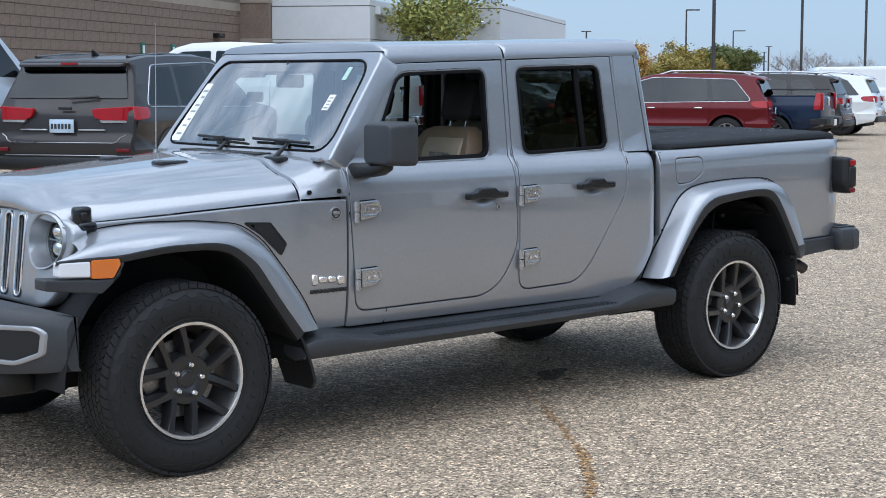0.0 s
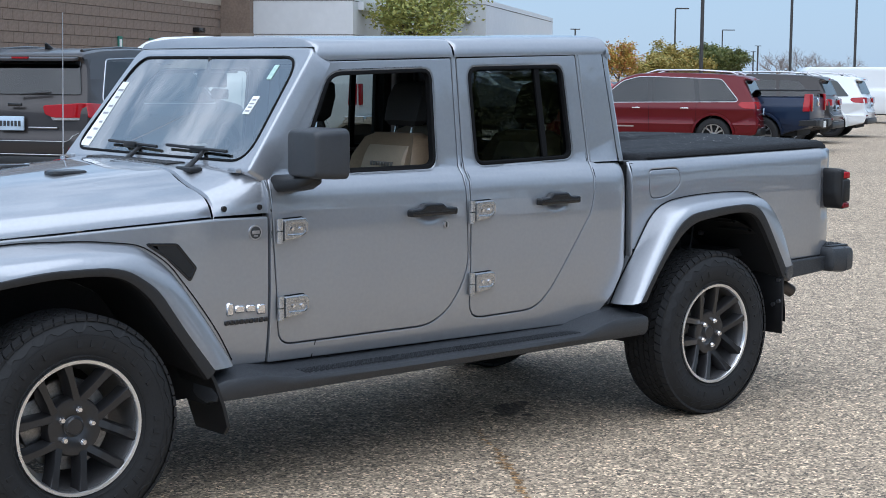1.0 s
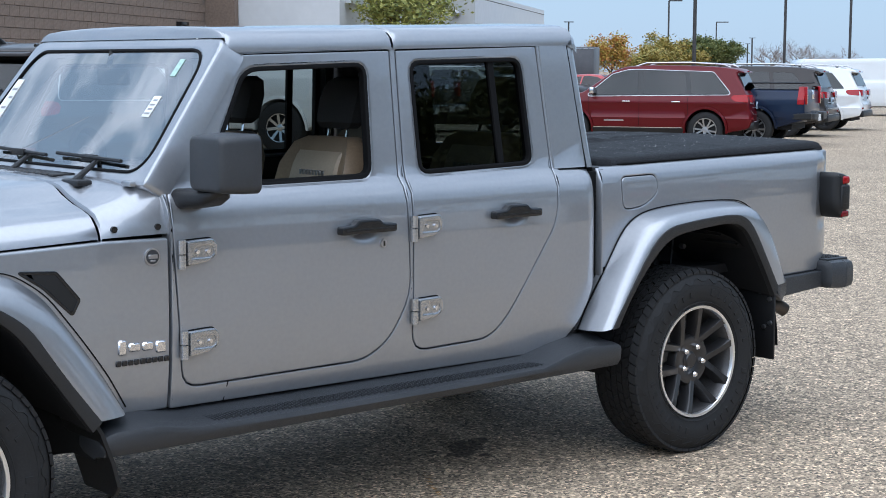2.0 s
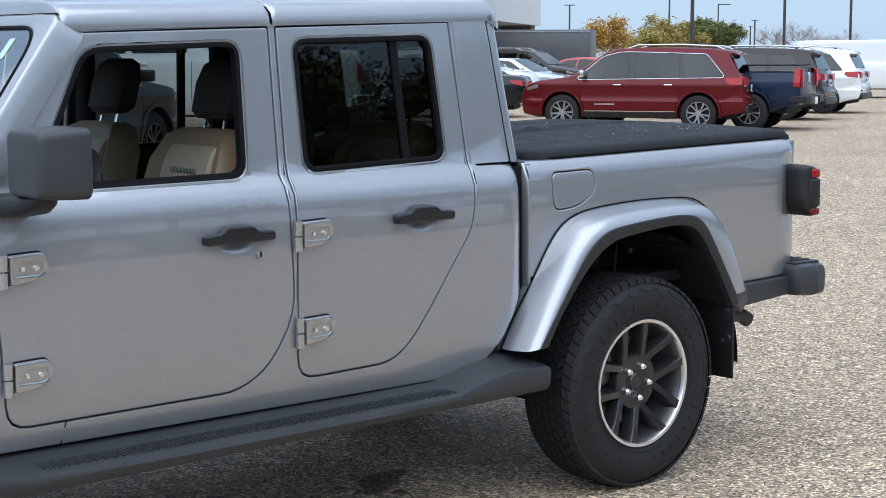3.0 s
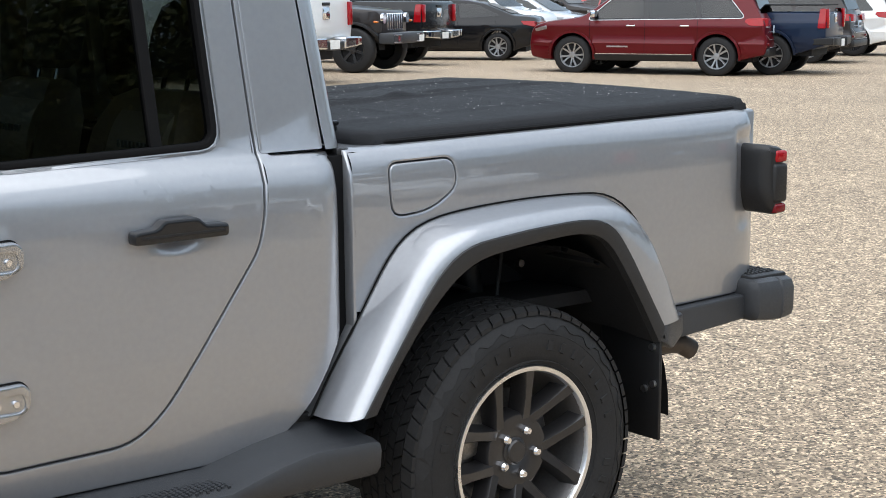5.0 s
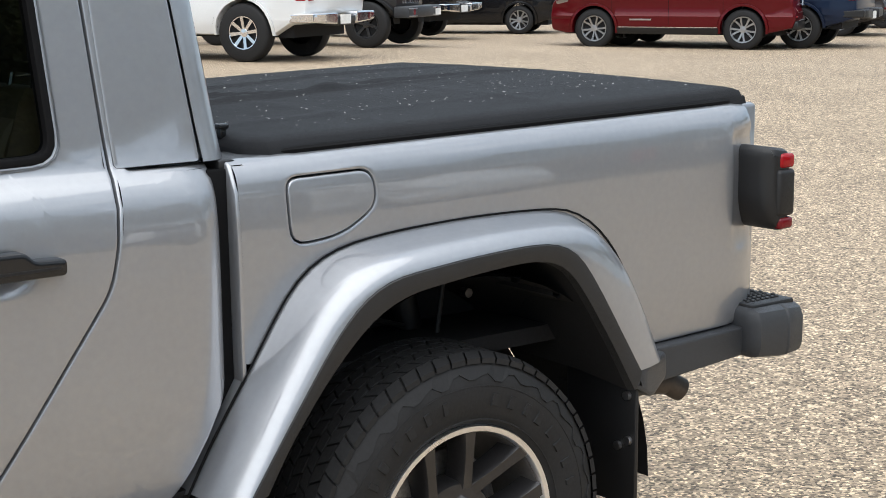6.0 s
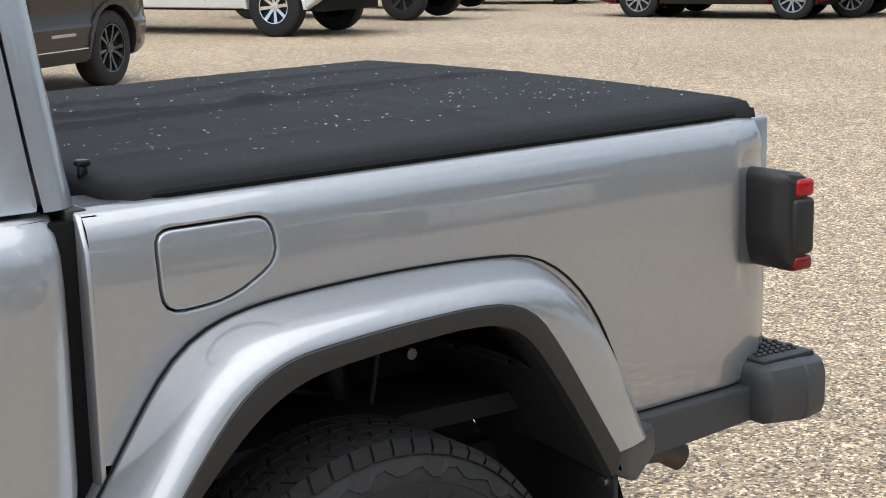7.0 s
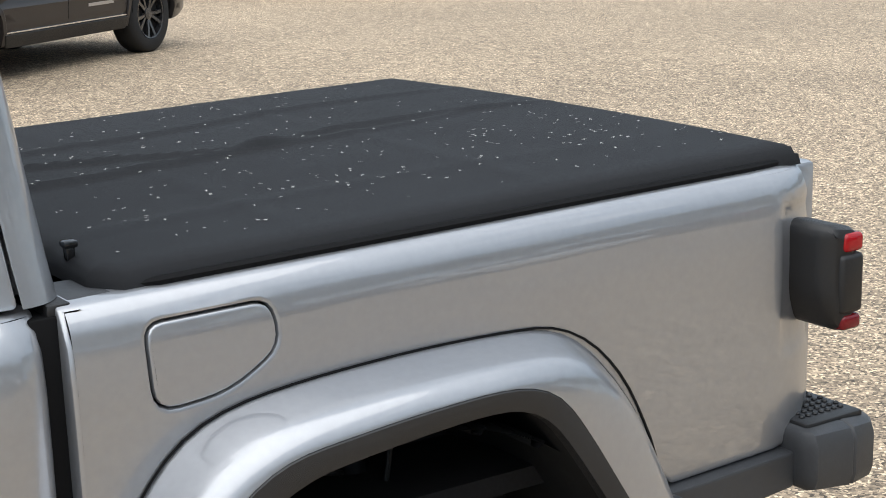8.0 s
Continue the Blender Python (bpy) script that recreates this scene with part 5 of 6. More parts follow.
def shell_bm(outline, w, r=0.05, step=0.12, cuts=()):
    """A closed car body: a side outline with a width at every height, its upper edges rolled over."""
    o0 = dense(outline, step)
    bm = bmesh.new()
    o1, o2 = offset(o0, r * 0.3), offset(o0, r)
    sheet(bm, [o2], cuts)
    base = [(v.co.x, v.co.z) for v in bm.verts]
    faces = [[v.index for v in f.verts] for f in (bm.verts.index_update(), bm.faces)[1]]
    bm.free()
    bm = bmesh.new()
    for s in (-1, 1):
        vs = [bm.verts.new((x, s * w(x, z), z)) for x, z in base]
        for f in faces:
            bm.faces.new([vs[i] for i in f])
    rings = []
    for s, order in ((-1, ((o2, 0.0), (o1, 0.3), (o0, 1.0))), (1, ((o0, 1.0), (o1, 0.3), (o2, 0.0)))):
        for o, k in order:
            rings.append([(x, s * (w(x2, z2) - r * k), z) for (x, z), (x2, z2) in zip(o, o2)])
    loft(bm, rings, closed=True)
    bmesh.ops.remove_doubles(bm, verts=bm.verts, dist=1e-4)
    return bm


CAR_WHEELS = {}


def car_wheel(parent, m, R, rim_r, width, style, rim_mat):
    key = (R, rim_r, style, rim_mat.name)
    if key in CAR_WHEELS:
        src = CAR_WHEELS[key]
        w = twin(src, m, parent)
        for c in src.children:
            twin(c, c.matrix_basis.copy(), w)
        return w
    h = width / 2
    bm = bmesh.new()
    lathe(bm, [(rim_r, -h + 0.02), (rim_r + 0.01, -h), (R - 0.05, -h - 0.004), (R - 0.015, -h + 0.015), (R, -h + 0.04), (R, h - 0.04), (R - 0.02, h), (rim_r, h)], 40)
    w = part("wheel", bm, RUBBER, parent)
    w.matrix_basis = m
    bm = bmesh.new()
    lathe(bm, [(rim_r + 0.004, -h + 0.012), (rim_r, -h + 0.004), (rim_r - 0.014, -h + 0.006), (rim_r - 0.02, -h + 0.05), (rim_r - 0.03, h)], 40)
    part("rim", bm, rim_mat, w)
    bm = bmesh.new()
    lathe(bm, [(0.0, -h + 0.07), (rim_r - 0.02, -h + 0.07)], 32)
    part("brake_disc", bm, LINER, w)
    bm = bmesh.new()
    n = {"five": 5, "steel": 8, "six": 6}.get(style, 5)
    pair = style == "five"
    for k in range(n):
        for sg in ((-1, 1) if pair else (0,)):
            a0 = 2 * math.pi * k / n + sg * 0.15 + 0.3
            a1 = 2 * math.pi * k / n + sg * 0.27 + 0.3
            rows = []
            for t in (0, 0.5, 1.0):
                r, a = 0.04 + (rim_r - 0.05) * t, a0 + (a1 - a0) * t
                hw = (0.016 if pair else 0.028) + 0.006 * t
                c, sn = math.cos(a), math.sin(a)
                y = -h + 0.035 - 0.02 * t
                rows.append([(r * c - o * sn, y + d, r * sn + o * c) for o, d in ((-hw, 0.03), (-hw * 0.8, 0.0), (hw * 0.8, 0.0), (hw, 0.03))])
            loft(bm, rows)
    lathe(bm, [(0.0, -h + 0.022), (0.06, -h + 0.026), (0.07, -h + 0.06)], 20)
    part("spokes", bm, rim_mat, w)
    CAR_WHEELS[key] = w
    return w


KINDS = {
    "suv": dict(L=4.82, axles=(-1.43, 1.485), R=0.385, rim=0.247, half=0.955, top=0.68, belt=1.10, roof=1.74, tw=0.80,
                line=[(-2.36, 0.40), (-2.41, 0.55), (-2.42, 0.72), (-2.37, 0.80), (-2.35, 1.06), (-2.28, 1.16), (-2.06, 1.56), (-2.14, 1.63), (-2.05, 1.675), (-1.6, 1.72), (-0.9, 1.745), (-0.1, 1.745), (0.35, 1.715), (0.62, 1.62), (1.25, 1.17), (1.40, 1.125), (2.0, 1.05), (2.27, 0.97), (2.37, 0.86), (2.41, 0.62), (2.38, 0.34), (2.05, 0.28)],
                sill=0.30, glass=[[(-1.93, 1.15), (-1.12, 1.13), (-1.04, 1.60), (-1.55, 1.585)], [(-1.03, 1.13), (-0.08, 1.115), (-0.03, 1.625), (-0.95, 1.605)], [(0.03, 1.115), (1.13, 1.10), (0.62, 1.53), (0.30, 1.62), (0.07, 1.63)]],
                screen=((0.62, 1.60), (1.22, 1.19)), back=((-2.24, 1.21), (-2.09, 1.54)), doors=[-1.05, 0.0, 1.12], handles=(-0.80, 0.28)),
    "pickup": dict(L=5.8, axles=(-1.75, 1.82), R=0.41, rim=0.235, half=0.98, top=0.74, belt=1.27, roof=1.93, tw=0.86,
                   line=[(-2.80, 0.62), (-2.83, 0.80), (-2.82, 1.33), (-2.76, 1.37), (-0.95, 1.37), (-0.90, 1.42), (-0.86, 1.82), (-0.78, 1.91), (-0.1, 1.945), (0.50, 1.925), (0.75, 1.85), (1.35, 1.36), (1.5, 1.325), (2.4, 1.24), (2.65, 1.16), (2.74, 0.98), (2.76, 0.55), (2.6, 0.38)],
                   sill=0.40, glass=[[(-0.78, 1.33), (0.04, 1.32), (0.06, 1.79), (-0.68, 1.77)], [(0.12, 1.32), (1.18, 1.30), (0.74, 1.72), (0.60, 1.78), (0.14, 1.79)]],
                   screen=((0.76, 1.82), (1.30, 1.39)), back=((-0.885, 1.45), (-0.865, 1.80)), doors=[-0.86, 0.08, 1.22], handles=(-0.15, 0.32)),
    "sedan": dict(L=4.7, axles=(-1.36, 1.36), R=0.335, rim=0.225, half=0.91, top=0.60, belt=0.97, roof=1.45, tw=0.78,
                  line=[(-2.20, 0.36), (-2.32, 0.55), (-2.33, 0.80), (-2.28, 1.02), (-2.05, 1.06), (-1.75, 1.07), (-1.0, 1.36), (-0.55, 1.44), (0.0, 1.46), (0.35, 1.42), (1.22, 0.99), (1.4, 0.96), (2.1, 0.85), (2.3, 0.74), (2.34, 0.5), (2.25, 0.26)],
                  sill=0.24, glass=[[(-1.42, 1.06), (-0.42, 1.01), (-0.36, 1.37), (-0.85, 1.33)], [(-0.36, 1.01), (0.96, 0.98), (0.28, 1.35), (-0.06, 1.385), (-0.30, 1.38)]],
                  screen=((0.40, 1.40), (1.16, 1.02)), back=((-1.66, 1.11), (-1.06, 1.34)), doors=[-1.30, -0.38, 0.95], handles=(-1.05, -0.10)),
    "offroad": dict(L=4.3, axles=(-1.45, 1.50), R=0.41, rim=0.235, half=0.80, top=0.68, belt=1.22, roof=1.80, tw=0.80,
                 line=[(-2.0, 0.62), (-2.02, 1.15), (-1.95, 1.30), (-1.86, 1.76), (-1.7, 1.82), (0.2, 1.80), (0.38, 1.76), (0.62, 1.30), (0.75, 1.22), (1.9, 1.12), (1.98, 1.0), (1.99, 0.72), (1.9, 0.60)],
                 sill=0.55, glass=[[(-1.8, 1.27), (-0.95, 1.27), (-0.93, 1.68), (-1.72, 1.68)], [(-0.85, 1.27), (-0.2, 1.27), (-0.18, 1.69), (-0.85, 1.69)], [(-0.1, 1.27), (0.46, 1.27), (0.25, 1.69), (-0.08, 1.69)]],
                 screen=((0.39, 1.73), (0.60, 1.34)), back=((-1.95, 1.33), (-1.88, 1.72)), doors=[-0.9, -0.15, 0.55], handles=(-0.72, 0.0)),
    "van": dict(L=5.9, axles=(-1.85, 1.85), R=0.36, rim=0.21, half=0.99, top=0.88, belt=1.30, roof=2.05, tw=0.86,
                line=[(-2.9, 0.45), (-2.93, 1.9), (-2.8, 2.04), (0.6, 2.08), (1.3, 1.98), (2.1, 1.25), (2.75, 1.05), (2.92, 0.85), (2.93, 0.4)],
                sill=0.34, glass=[[(0.75, 1.28), (1.85, 1.27), (1.30, 1.80), (0.80, 1.82)]],
                screen=((1.38, 1.90), (2.02, 1.32)), back=((-2.94, 1.3), (-2.94, 1.8)), doors=[0.65, 1.95], handles=(0.85,)),
}


def scaled_kind(base, kz, kx, R, rim):
    """A sibling body: heights by kz, lengths by kx about the rear axle."""
    k = dict(KINDS[base])
    x0 = k["axles"][0]
    f = lambda p: (x0 + (p[0] - x0) * (kx if p[0] > x0 else 1), p[1] * kz)
    k["line"] = [f(p) for p in k["line"]]
    k["glass"] = [[f(p) for p in g] for g in k["glass"]]
    k["screen"] = tuple(f(p) for p in k["screen"])
    k["back"] = tuple(f(p) for p in k["back"])
    k["axles"] = (x0, x0 + (k["axles"][1] - x0) * kx)
    k["doors"] = [f((d, 0))[0] for d in k["doors"]]
    k["handles"] = tuple(f((d, 0))[0] for d in k["handles"])
    k["belt"], k["roof"], k["R"], k["rim"] = k["belt"] * kz, k["roof"] * kz, R, rim
    return k


KINDS["big_pickup"] = scaled_kind("pickup", 1.10, 1.37, 0.445, 0.25)
KINDS["tall_pickup"] = scaled_kind("pickup", 1.12, 1.0, 0.43, 0.25)
KINDS["low_pickup"] = scaled_kind("pickup", 0.90, 1.0, 0.40, 0.25)


def vehicle(name, kind, label, category, x, y, deg, paint_mat, rim_mat, style="five", group="parked vehicles", extras=()):
    k = KINDS[kind]
    car = thing(name, label, category, pose(x, y, ground_z(x, y), 0, 0, deg), group)
    ra, fa = k["axles"]
    R, half = k["R"], k["half"]
    zs = k["sill"]
    lower = arch(fa, R + 0.055, R, zs) + arch(ra, R + 0.055, R, zs)
    outline = rounded([(a, b, 0.06) for a, b in k["line"]], 0.06, 3) + lower
    xf, xr = max(p[0] for p in k["line"]), min(p[0] for p in k["line"])

    def w(u, v):
        v = min(v, k["roof"])
        a = interp(v, (zs, zs + 0.15, 0.65, k["belt"] - 0.12, k["belt"] - 0.02, k["roof"]), (half - 0.06, half - 0.015, half, half - 0.01, half - 0.05, k["top"]))
        if kind == "suv":
            a -= interp(v, (0.58, 0.625, 0.66, 0.80, 0.925, 0.945, 0.965), (0.0, -0.004, 0.020, 0.016, 0.0, -0.006, 0.0))
        e = max(0.0, u - (xf - 0.62)) / 0.62
        b = max(0.0, (xr + 0.40) - u) / 0.40
        return a - 0.17 * e ** 2.2 - 0.07 * b ** 2.0

    lv = ([0.58, 0.625, 0.66, 0.925, 0.945, 0.965] if kind == "suv" else [0.65, 0.9]) + [zs + 0.08, zs + 0.15, 0.5, 0.8, k["belt"] - 0.12, k["belt"] - 0.07, k["belt"] - 0.02] + list(np.linspace(k["belt"] + 0.05, k["roof"], 6))
    body = part("body", shell_bm(outline, w, 0.06 if kind != "offroad" else 0.03, 0.10, lv), paint_mat, car)
    # glazing: side panes, screen, back glass
    for s in (-1, 1):
        for g in k["glass"]:
            part("side_window", panel_bm(rounded(g, 0.05), [], side(lambda u, v: w(u, v) + 0.006, s), gap=0.0, r=0.004, thick=0.012, cuts=lv), CAR_GLASS, body)
        if "trim" in extras:
            ga, gb, gc = k["glass"]
            gh = offset(rounded([ga[0], gc[1], gc[2], gc[3], gc[4], ga[2], ga[3]], 0.05), -0.02)
            part("pillar_trim", panel_bm(gh, [], side(lambda u, v: w(u, v) + 0.003, s), gap=0.0, r=0.002, thick=0.01, cuts=lv), GLOSS_BLACK, body)
            part("window_trim", panel_bm(offset(gh, -0.014), [offset(gh, -0.001)], side(lambda u, v: w(u, v) + 0.008, s), gap=0.0, r=0.003, thick=0.012), STEEL, body)
        for dx in k["doors"]:
            z1 = k["belt"] - 0.02
            part("door_seam", panel_bm([(dx - 0.004, zs + 0.12), (dx + 0.004, zs + 0.12), (dx + 0.004, z1), (dx - 0.004, z1)], [], side(lambda u, v: w(u, v) + 0.0015, s), gap=0, r=0.0005, thick=0.004), SEAL, body)
        for hx in k["handles"]:
            z = k["belt"] - 0.13
            part("door_handle", boxes((hx - 0.09, hx + 0.09, s * (w(hx, z) - 0.005), s * (w(hx, z) + 0.03), z - 0.014, z + 0.014), bev=0.008), CHROME if "chrome_mirror" in extras else paint_mat, body)
        mx = k["glass"][-1][1][0] - 0.12
        z = k["belt"] + 0.08
        part("door_mirror", boxes((mx - 0.05, mx + 0.06, s * (half - 0.04), s * (half + 0.18), z - 0.05, z + 0.09), bev=0.03), CHROME if "chrome_mirror" in extras else paint_mat if "pickup" not in kind else BLACK_PLASTIC, body)
        # arch mouldings and lower cladding
        for xa in (ra, fa):
            o = arch(xa, R + 0.10, R, zs) + arch(xa, R + 0.05, R, zs)[::-1]
            lipm = BLACK_PLASTIC if "black_trim" in extras or kind == "offroad" else paint_mat
            part("arch_moulding", panel_bm(o, [], side(lambda u, v: w(u, v) + (0.018 if kind != "offroad" else 0.13), s), gap=0, r=0.006, thick=0.05 if kind != "offroad" else 0.16, step=0.06), lipm, body)
        if kind in ("suv", "offroad"):
            part("sill_cladding", panel_bm([(ra + R + 0.1, zs - 0.02), (fa - R - 0.1, zs - 0.02), (fa - R - 0.07, zs + 0.10), (ra + R + 0.07, zs + 0.10)], [], side(lambda u, v: w(u, v + 0.05) + 0.012, s), gap=0, r=0.01, thick=0.05), BLACK_PLASTIC, body)
            if kind == "suv":
                part("sill_trim", panel_bm([(ra + R + 0.1, zs + 0.105), (fa - R - 0.1, zs + 0.105), (fa - R - 0.1, zs + 0.122), (ra + R + 0.1, zs + 0.122)], [], side(lambda u, v: w(u, v) + 0.012, s), gap=0, r=0.003, thick=0.02), CHROME, body)
                part("badge_bar", panel_bm([(fa - 1.15, 0.545), (fa - 0.72, 0.545), (fa - 0.72, 0.575), (fa - 1.15, 0.575)], [], side(lambda u, v: w(u, v) + 0.004, s), gap=0, r=0.001, thick=0.006), STEEL, body)
        # wheels and wells
        for xa in (ra, fa):
            car_wheel(car, pose(xa, s * k["tw"], R - 0.005, 0, 20 * xa, 0 if s < 0 else 180), R, k["rim"], 0.24, style, rim_mat)
            bm = bmesh.new()
            n = 12
            loft(bm, [[(xa + (R + 0.06) * math.cos(math.pi * i / n), s * yy, R + (R + 0.06) * math.sin(math.pi * i / n)) for i in range(n + 1)] for yy in (half - 0.05, 0.45)])
            part("wheel_well", bm, LINER, body)
    part("underbody", boxes((xr + 0.3, xf - 0.3, -half + 0.2, half - 0.2, zs - 0.03, zs + 0.25)), LINER, car)

    def strip(p0, p1, outw, inset):
        d = Vector((p1[0] - p0[0], p1[1] - p0[1]))
        nn = Vector((-d.y, d.x)).normalized() * outw

        def f(u, v, dep):
            q = Vector(p0) + d * v + nn * (0.022 - dep)
            hw = w(q.x, q.y) - inset
            return Vector((q.x, u * hw, q.y))
        return f

    def glass_strip(nm, p0, p1, outw, inset=0.10):
        part(nm, panel_bm(rounded([(-1, 0.0), (1, 0.0), (1, 1.0), (-1, 1.0)], 0.06), [], strip(p0, p1, outw, inset), gap=0, r=0.002, thick=0.01, step=0.2), CAR_GLASS, body)

    glass_strip("windscreen", k["screen"][0], k["screen"][1], 1)
    glass_strip("rear_window", k["back"][0], k["back"][1], 1, 0.06 if kind == "suv" else 0.12)
    if kind == "suv":
        part("spoiler", panel_bm(rounded([(-0.69, 0), (0.69, 0), (0.64, 0.24), (-0.64, 0.24)], 0.08), [], lambda u, v, d: Vector((-2.20 + v, u, 1.615 + v * 0.22 - d)), gap=0, r=0.01, thick=0.03), paint_mat, body)
        for s in (-1, 1):
            bm = bmesh.new()
            lift = -0.028 if "black_rail" in extras else 0.03
            pts = [(-1.9, 1.70), (-1.75, 1.735 + lift), (-1.0, 1.775 + lift), (-0.1, 1.765 + lift), (0.15, 1.715)]
            for a, b in zip(pts, pts[1:]):
                tube(bm, (a[0], s * 0.60, a[1]), (b[0], s * 0.60, b[1]), 0.020, 8)
            part("roof_rail", bm, GLOSS_BLACK if "black_rail" in extras else STEEL, body)
            # tail lamps
            def tail(u, v, d):
                return Vector((-2.385 + max(0, abs(u) - 0.72) ** 1.5 * 1.6 + (1.05 - v) * -0.06 + d, u, v))
            lp = rounded([(s * 0.40, 1.0, 0.03), (s * 0.37, 1.10, 0.04), (s * 0.86, 1.13, 0.03), (s * 0.90, 1.0, 0.03), (s * 0.84, 0.965, 0.03), (s * 0.50, 0.965, 0.03)])
            lp = lp if area(lp) > 0 else lp[::-1]
            tlp = part("tail_lamp", panel_bm(lp, [], lambda u, v, d: tail(u, v, d - 0.01), gap=0, r=0.008, thick=0.07, ucuts=[s * (0.7 + 0.03 * i) for i in range(7)]), RED_LENS, body)
            lw = rounded([(s * 0.50, 0.935), (s * 0.47, 0.968), (s * 0.83, 0.972), (s * 0.80, 0.94)], 0.012)
            lw = lw if area(lw) > 0 else lw[::-1]
            part("reverse_lamp", panel_bm(lw, [], lambda u, v, d: tail(u, v, d - 0.005), gap=0, r=0.004, thick=0.05), SMOKED_LENS, body)
            part("tail_side", panel_bm(rounded([(-2.34, 0.965), (-2.06, 0.985), (-1.96, 1.06), (-2.0, 1.115), (-2.30, 1.13)], 0.03), [], side(lambda u, v: w(u, v) + 0.008, s), gap=0, r=0.006, thick=0.04), RED_LENS, body)
            part("reflector", boxes((-2.44, -2.40, s * 0.70, s * 0.86, 0.60, 0.645), bev=0.008), DARK_RED_LENS, body)
            part("headlight", panel_bm(rounded([(2.0, 0.90), (2.26, 0.84), (2.29, 0.90), (2.02, 0.97)], 0.03), [], side(lambda u, v: w(u, v) + 0.006, s), gap=0, r=0.006, thick=0.05), STEEL, body)
            part("fog_trim", boxes((2.32, 2.40, s * 0.55, s * 0.75, 0.50, 0.54), bev=0.01), CHROME, body)
        part("rear_bumper", boxes((-2.46, -2.28, -0.86, 0.86, 0.38, 0.55), bev=0.04), BLACK_PLASTIC, body)
        part("bumper_trim", boxes((-2.468, -2.44, -0.72, 0.72, 0.556, 0.566), (-2.434, -2.40, -0.66, 0.66, 0.702, 0.711), bev=0.003, seg=1), STEEL, body)
        for sy in (-1, 1):
            part("hatch_strip", boxes((-2.405, -2.37, sy * 0.20, sy * 0.55, 0.845, 0.862), bev=0.006, seg=2), STEEL, body)
            bm = bmesh.new()
            pts = [(-2.425, 0.66, 0.707), (-2.42, 0.71, 0.725), (-2.395, 0.74, 0.77), (-2.375, 0.80, 0.80)]
            for p, q in zip(pts, pts[1:]):
                tube(bm, (p[0], sy * p[1], p[2]), (q[0], sy * q[1], q[2]), 0.006, 6)
            part("hatch_edge", bm, STEEL, body)
        part("glass_header", panel_bm(rounded([(-0.70, 1.52), (0.70, 1.52), (0.67, 1.615), (-0.67, 1.615)], 0.03), [], lambda u, v, d: Vector((-2.118 + (v - 1.52) * 0.40 + d, u, v)), gap=0, r=0.004, thick=0.03), GLOSS_BLACK, body)
        part("plate", boxes((-2.425, -2.40, -0.155, 0.155, 0.82, 0.975), bev=0.006), mat("plate_blue_white", (0.45, 0.55, 0.66), 0.4), body)
        part("plate_print", boxes(*[(-2.429, -2.424, -0.12 + 0.045 * i, -0.09 + 0.045 * i, 0.865, 0.925) for i in range(6)]), GREY_PLASTIC, body)
        part("rear_badge", boxes((-2.40, -2.37, -0.12, 0.05, 1.085, 1.12), bev=0.008), GLOSS_BLACK, body)
        bm = bmesh.new()
        tube(bm, (-2.30, -0.05, 1.215), (-2.285, -0.42, 1.24), 0.012, 8)
        part("rear_wiper", bm, BLACK_PLASTIC, body)
        part("high_brake_lamp", boxes((-2.215, -2.18, -0.10, 0.10, 1.61, 1.63)), RED_LENS, body)
        bm = bmesh.new()
        tube(bm, (-1.55, 0, 1.72), (-1.62, 0, 1.79), 0.05, 10, 0.012)
        part("roof_fin", bm, BLACK_PLASTIC, body)
    if "pickup" in kind:
        for s in (-1, 1):
            part("tail_lamp", panel_bm(rounded([(-2.81, 0.92), (-2.66, 0.92), (-2.68, 1.30), (-2.81, 1.30)], 0.02), [], side(lambda u, v: w(u, v) + 0.012, s), gap=0, r=0.01, thick=0.14), RED_LENS, body)
            part("tail_corner", boxes((-2.86, -2.80, s * 0.74, s * 0.87, 0.92, 1.30), bev=0.015), RED_LENS, body)
            rb = rounded([(s * 0.30, 0.56), (s * 0.30, 0.74), (s * 0.93, 0.74), (s * 0.95, 0.60)], 0.03)
            rb = rb if area(rb) > 0 else rb[::-1]
            part("chrome_bumper", panel_bm(rb, [], lambda u, v, d: Vector((-3.02 + max(0, abs(u) - 0.7) ** 1.6 * 0.7 + d, u, v)), gap=0, r=0.02, thick=0.2, ucuts=[s * (0.7 + 0.04 * i) for i in range(6)]), CHROME if "chrome" in extras else BLACK_PLASTIC, body)
            part("bumper_side", panel_bm(rounded([(-2.98, 0.60), (-2.55, 0.60), (-2.55, 0.72), (-2.98, 0.74)], 0.03), [], side(lambda u, v: half - 0.015, s), gap=0, r=0.015, thick=0.1), CHROME if "chrome" in extras else BLACK_PLASTIC, body)
            part("headlight", panel_bm(rounded([(2.35, 0.95), (2.68, 0.93), (2.66, 1.12), (2.40, 1.14)], 0.03), [], side(lambda u, v: w(u, v) + 0.008, s), gap=0, r=0.01, thick=0.05), CLEAR_LENS, body)
        part("bumper_centre", boxes((-2.98, -2.78, -0.32, 0.32, 0.54, 0.68), bev=0.02), BLACK_PLASTIC, body)
        part("plate", boxes((-2.995, -2.975, -0.155, 0.155, 0.56, 0.70)), WHITE, body)
        part("tailgate_badge", boxes((-2.845, -2.82, -0.12, 0.12, 1.02, 1.22), bev=0.02), CHROME, body)
        part("tailgate_handle", boxes((-2.845, -2.82, -0.12, 0.12, 1.24, 1.29), bev=0.01), BLACK_PLASTIC, body)
        part("cargo_cover", boxes((-2.72, -1.0, -0.80, 0.80, 1.36, 1.385), bev=0.01), LINER, body)
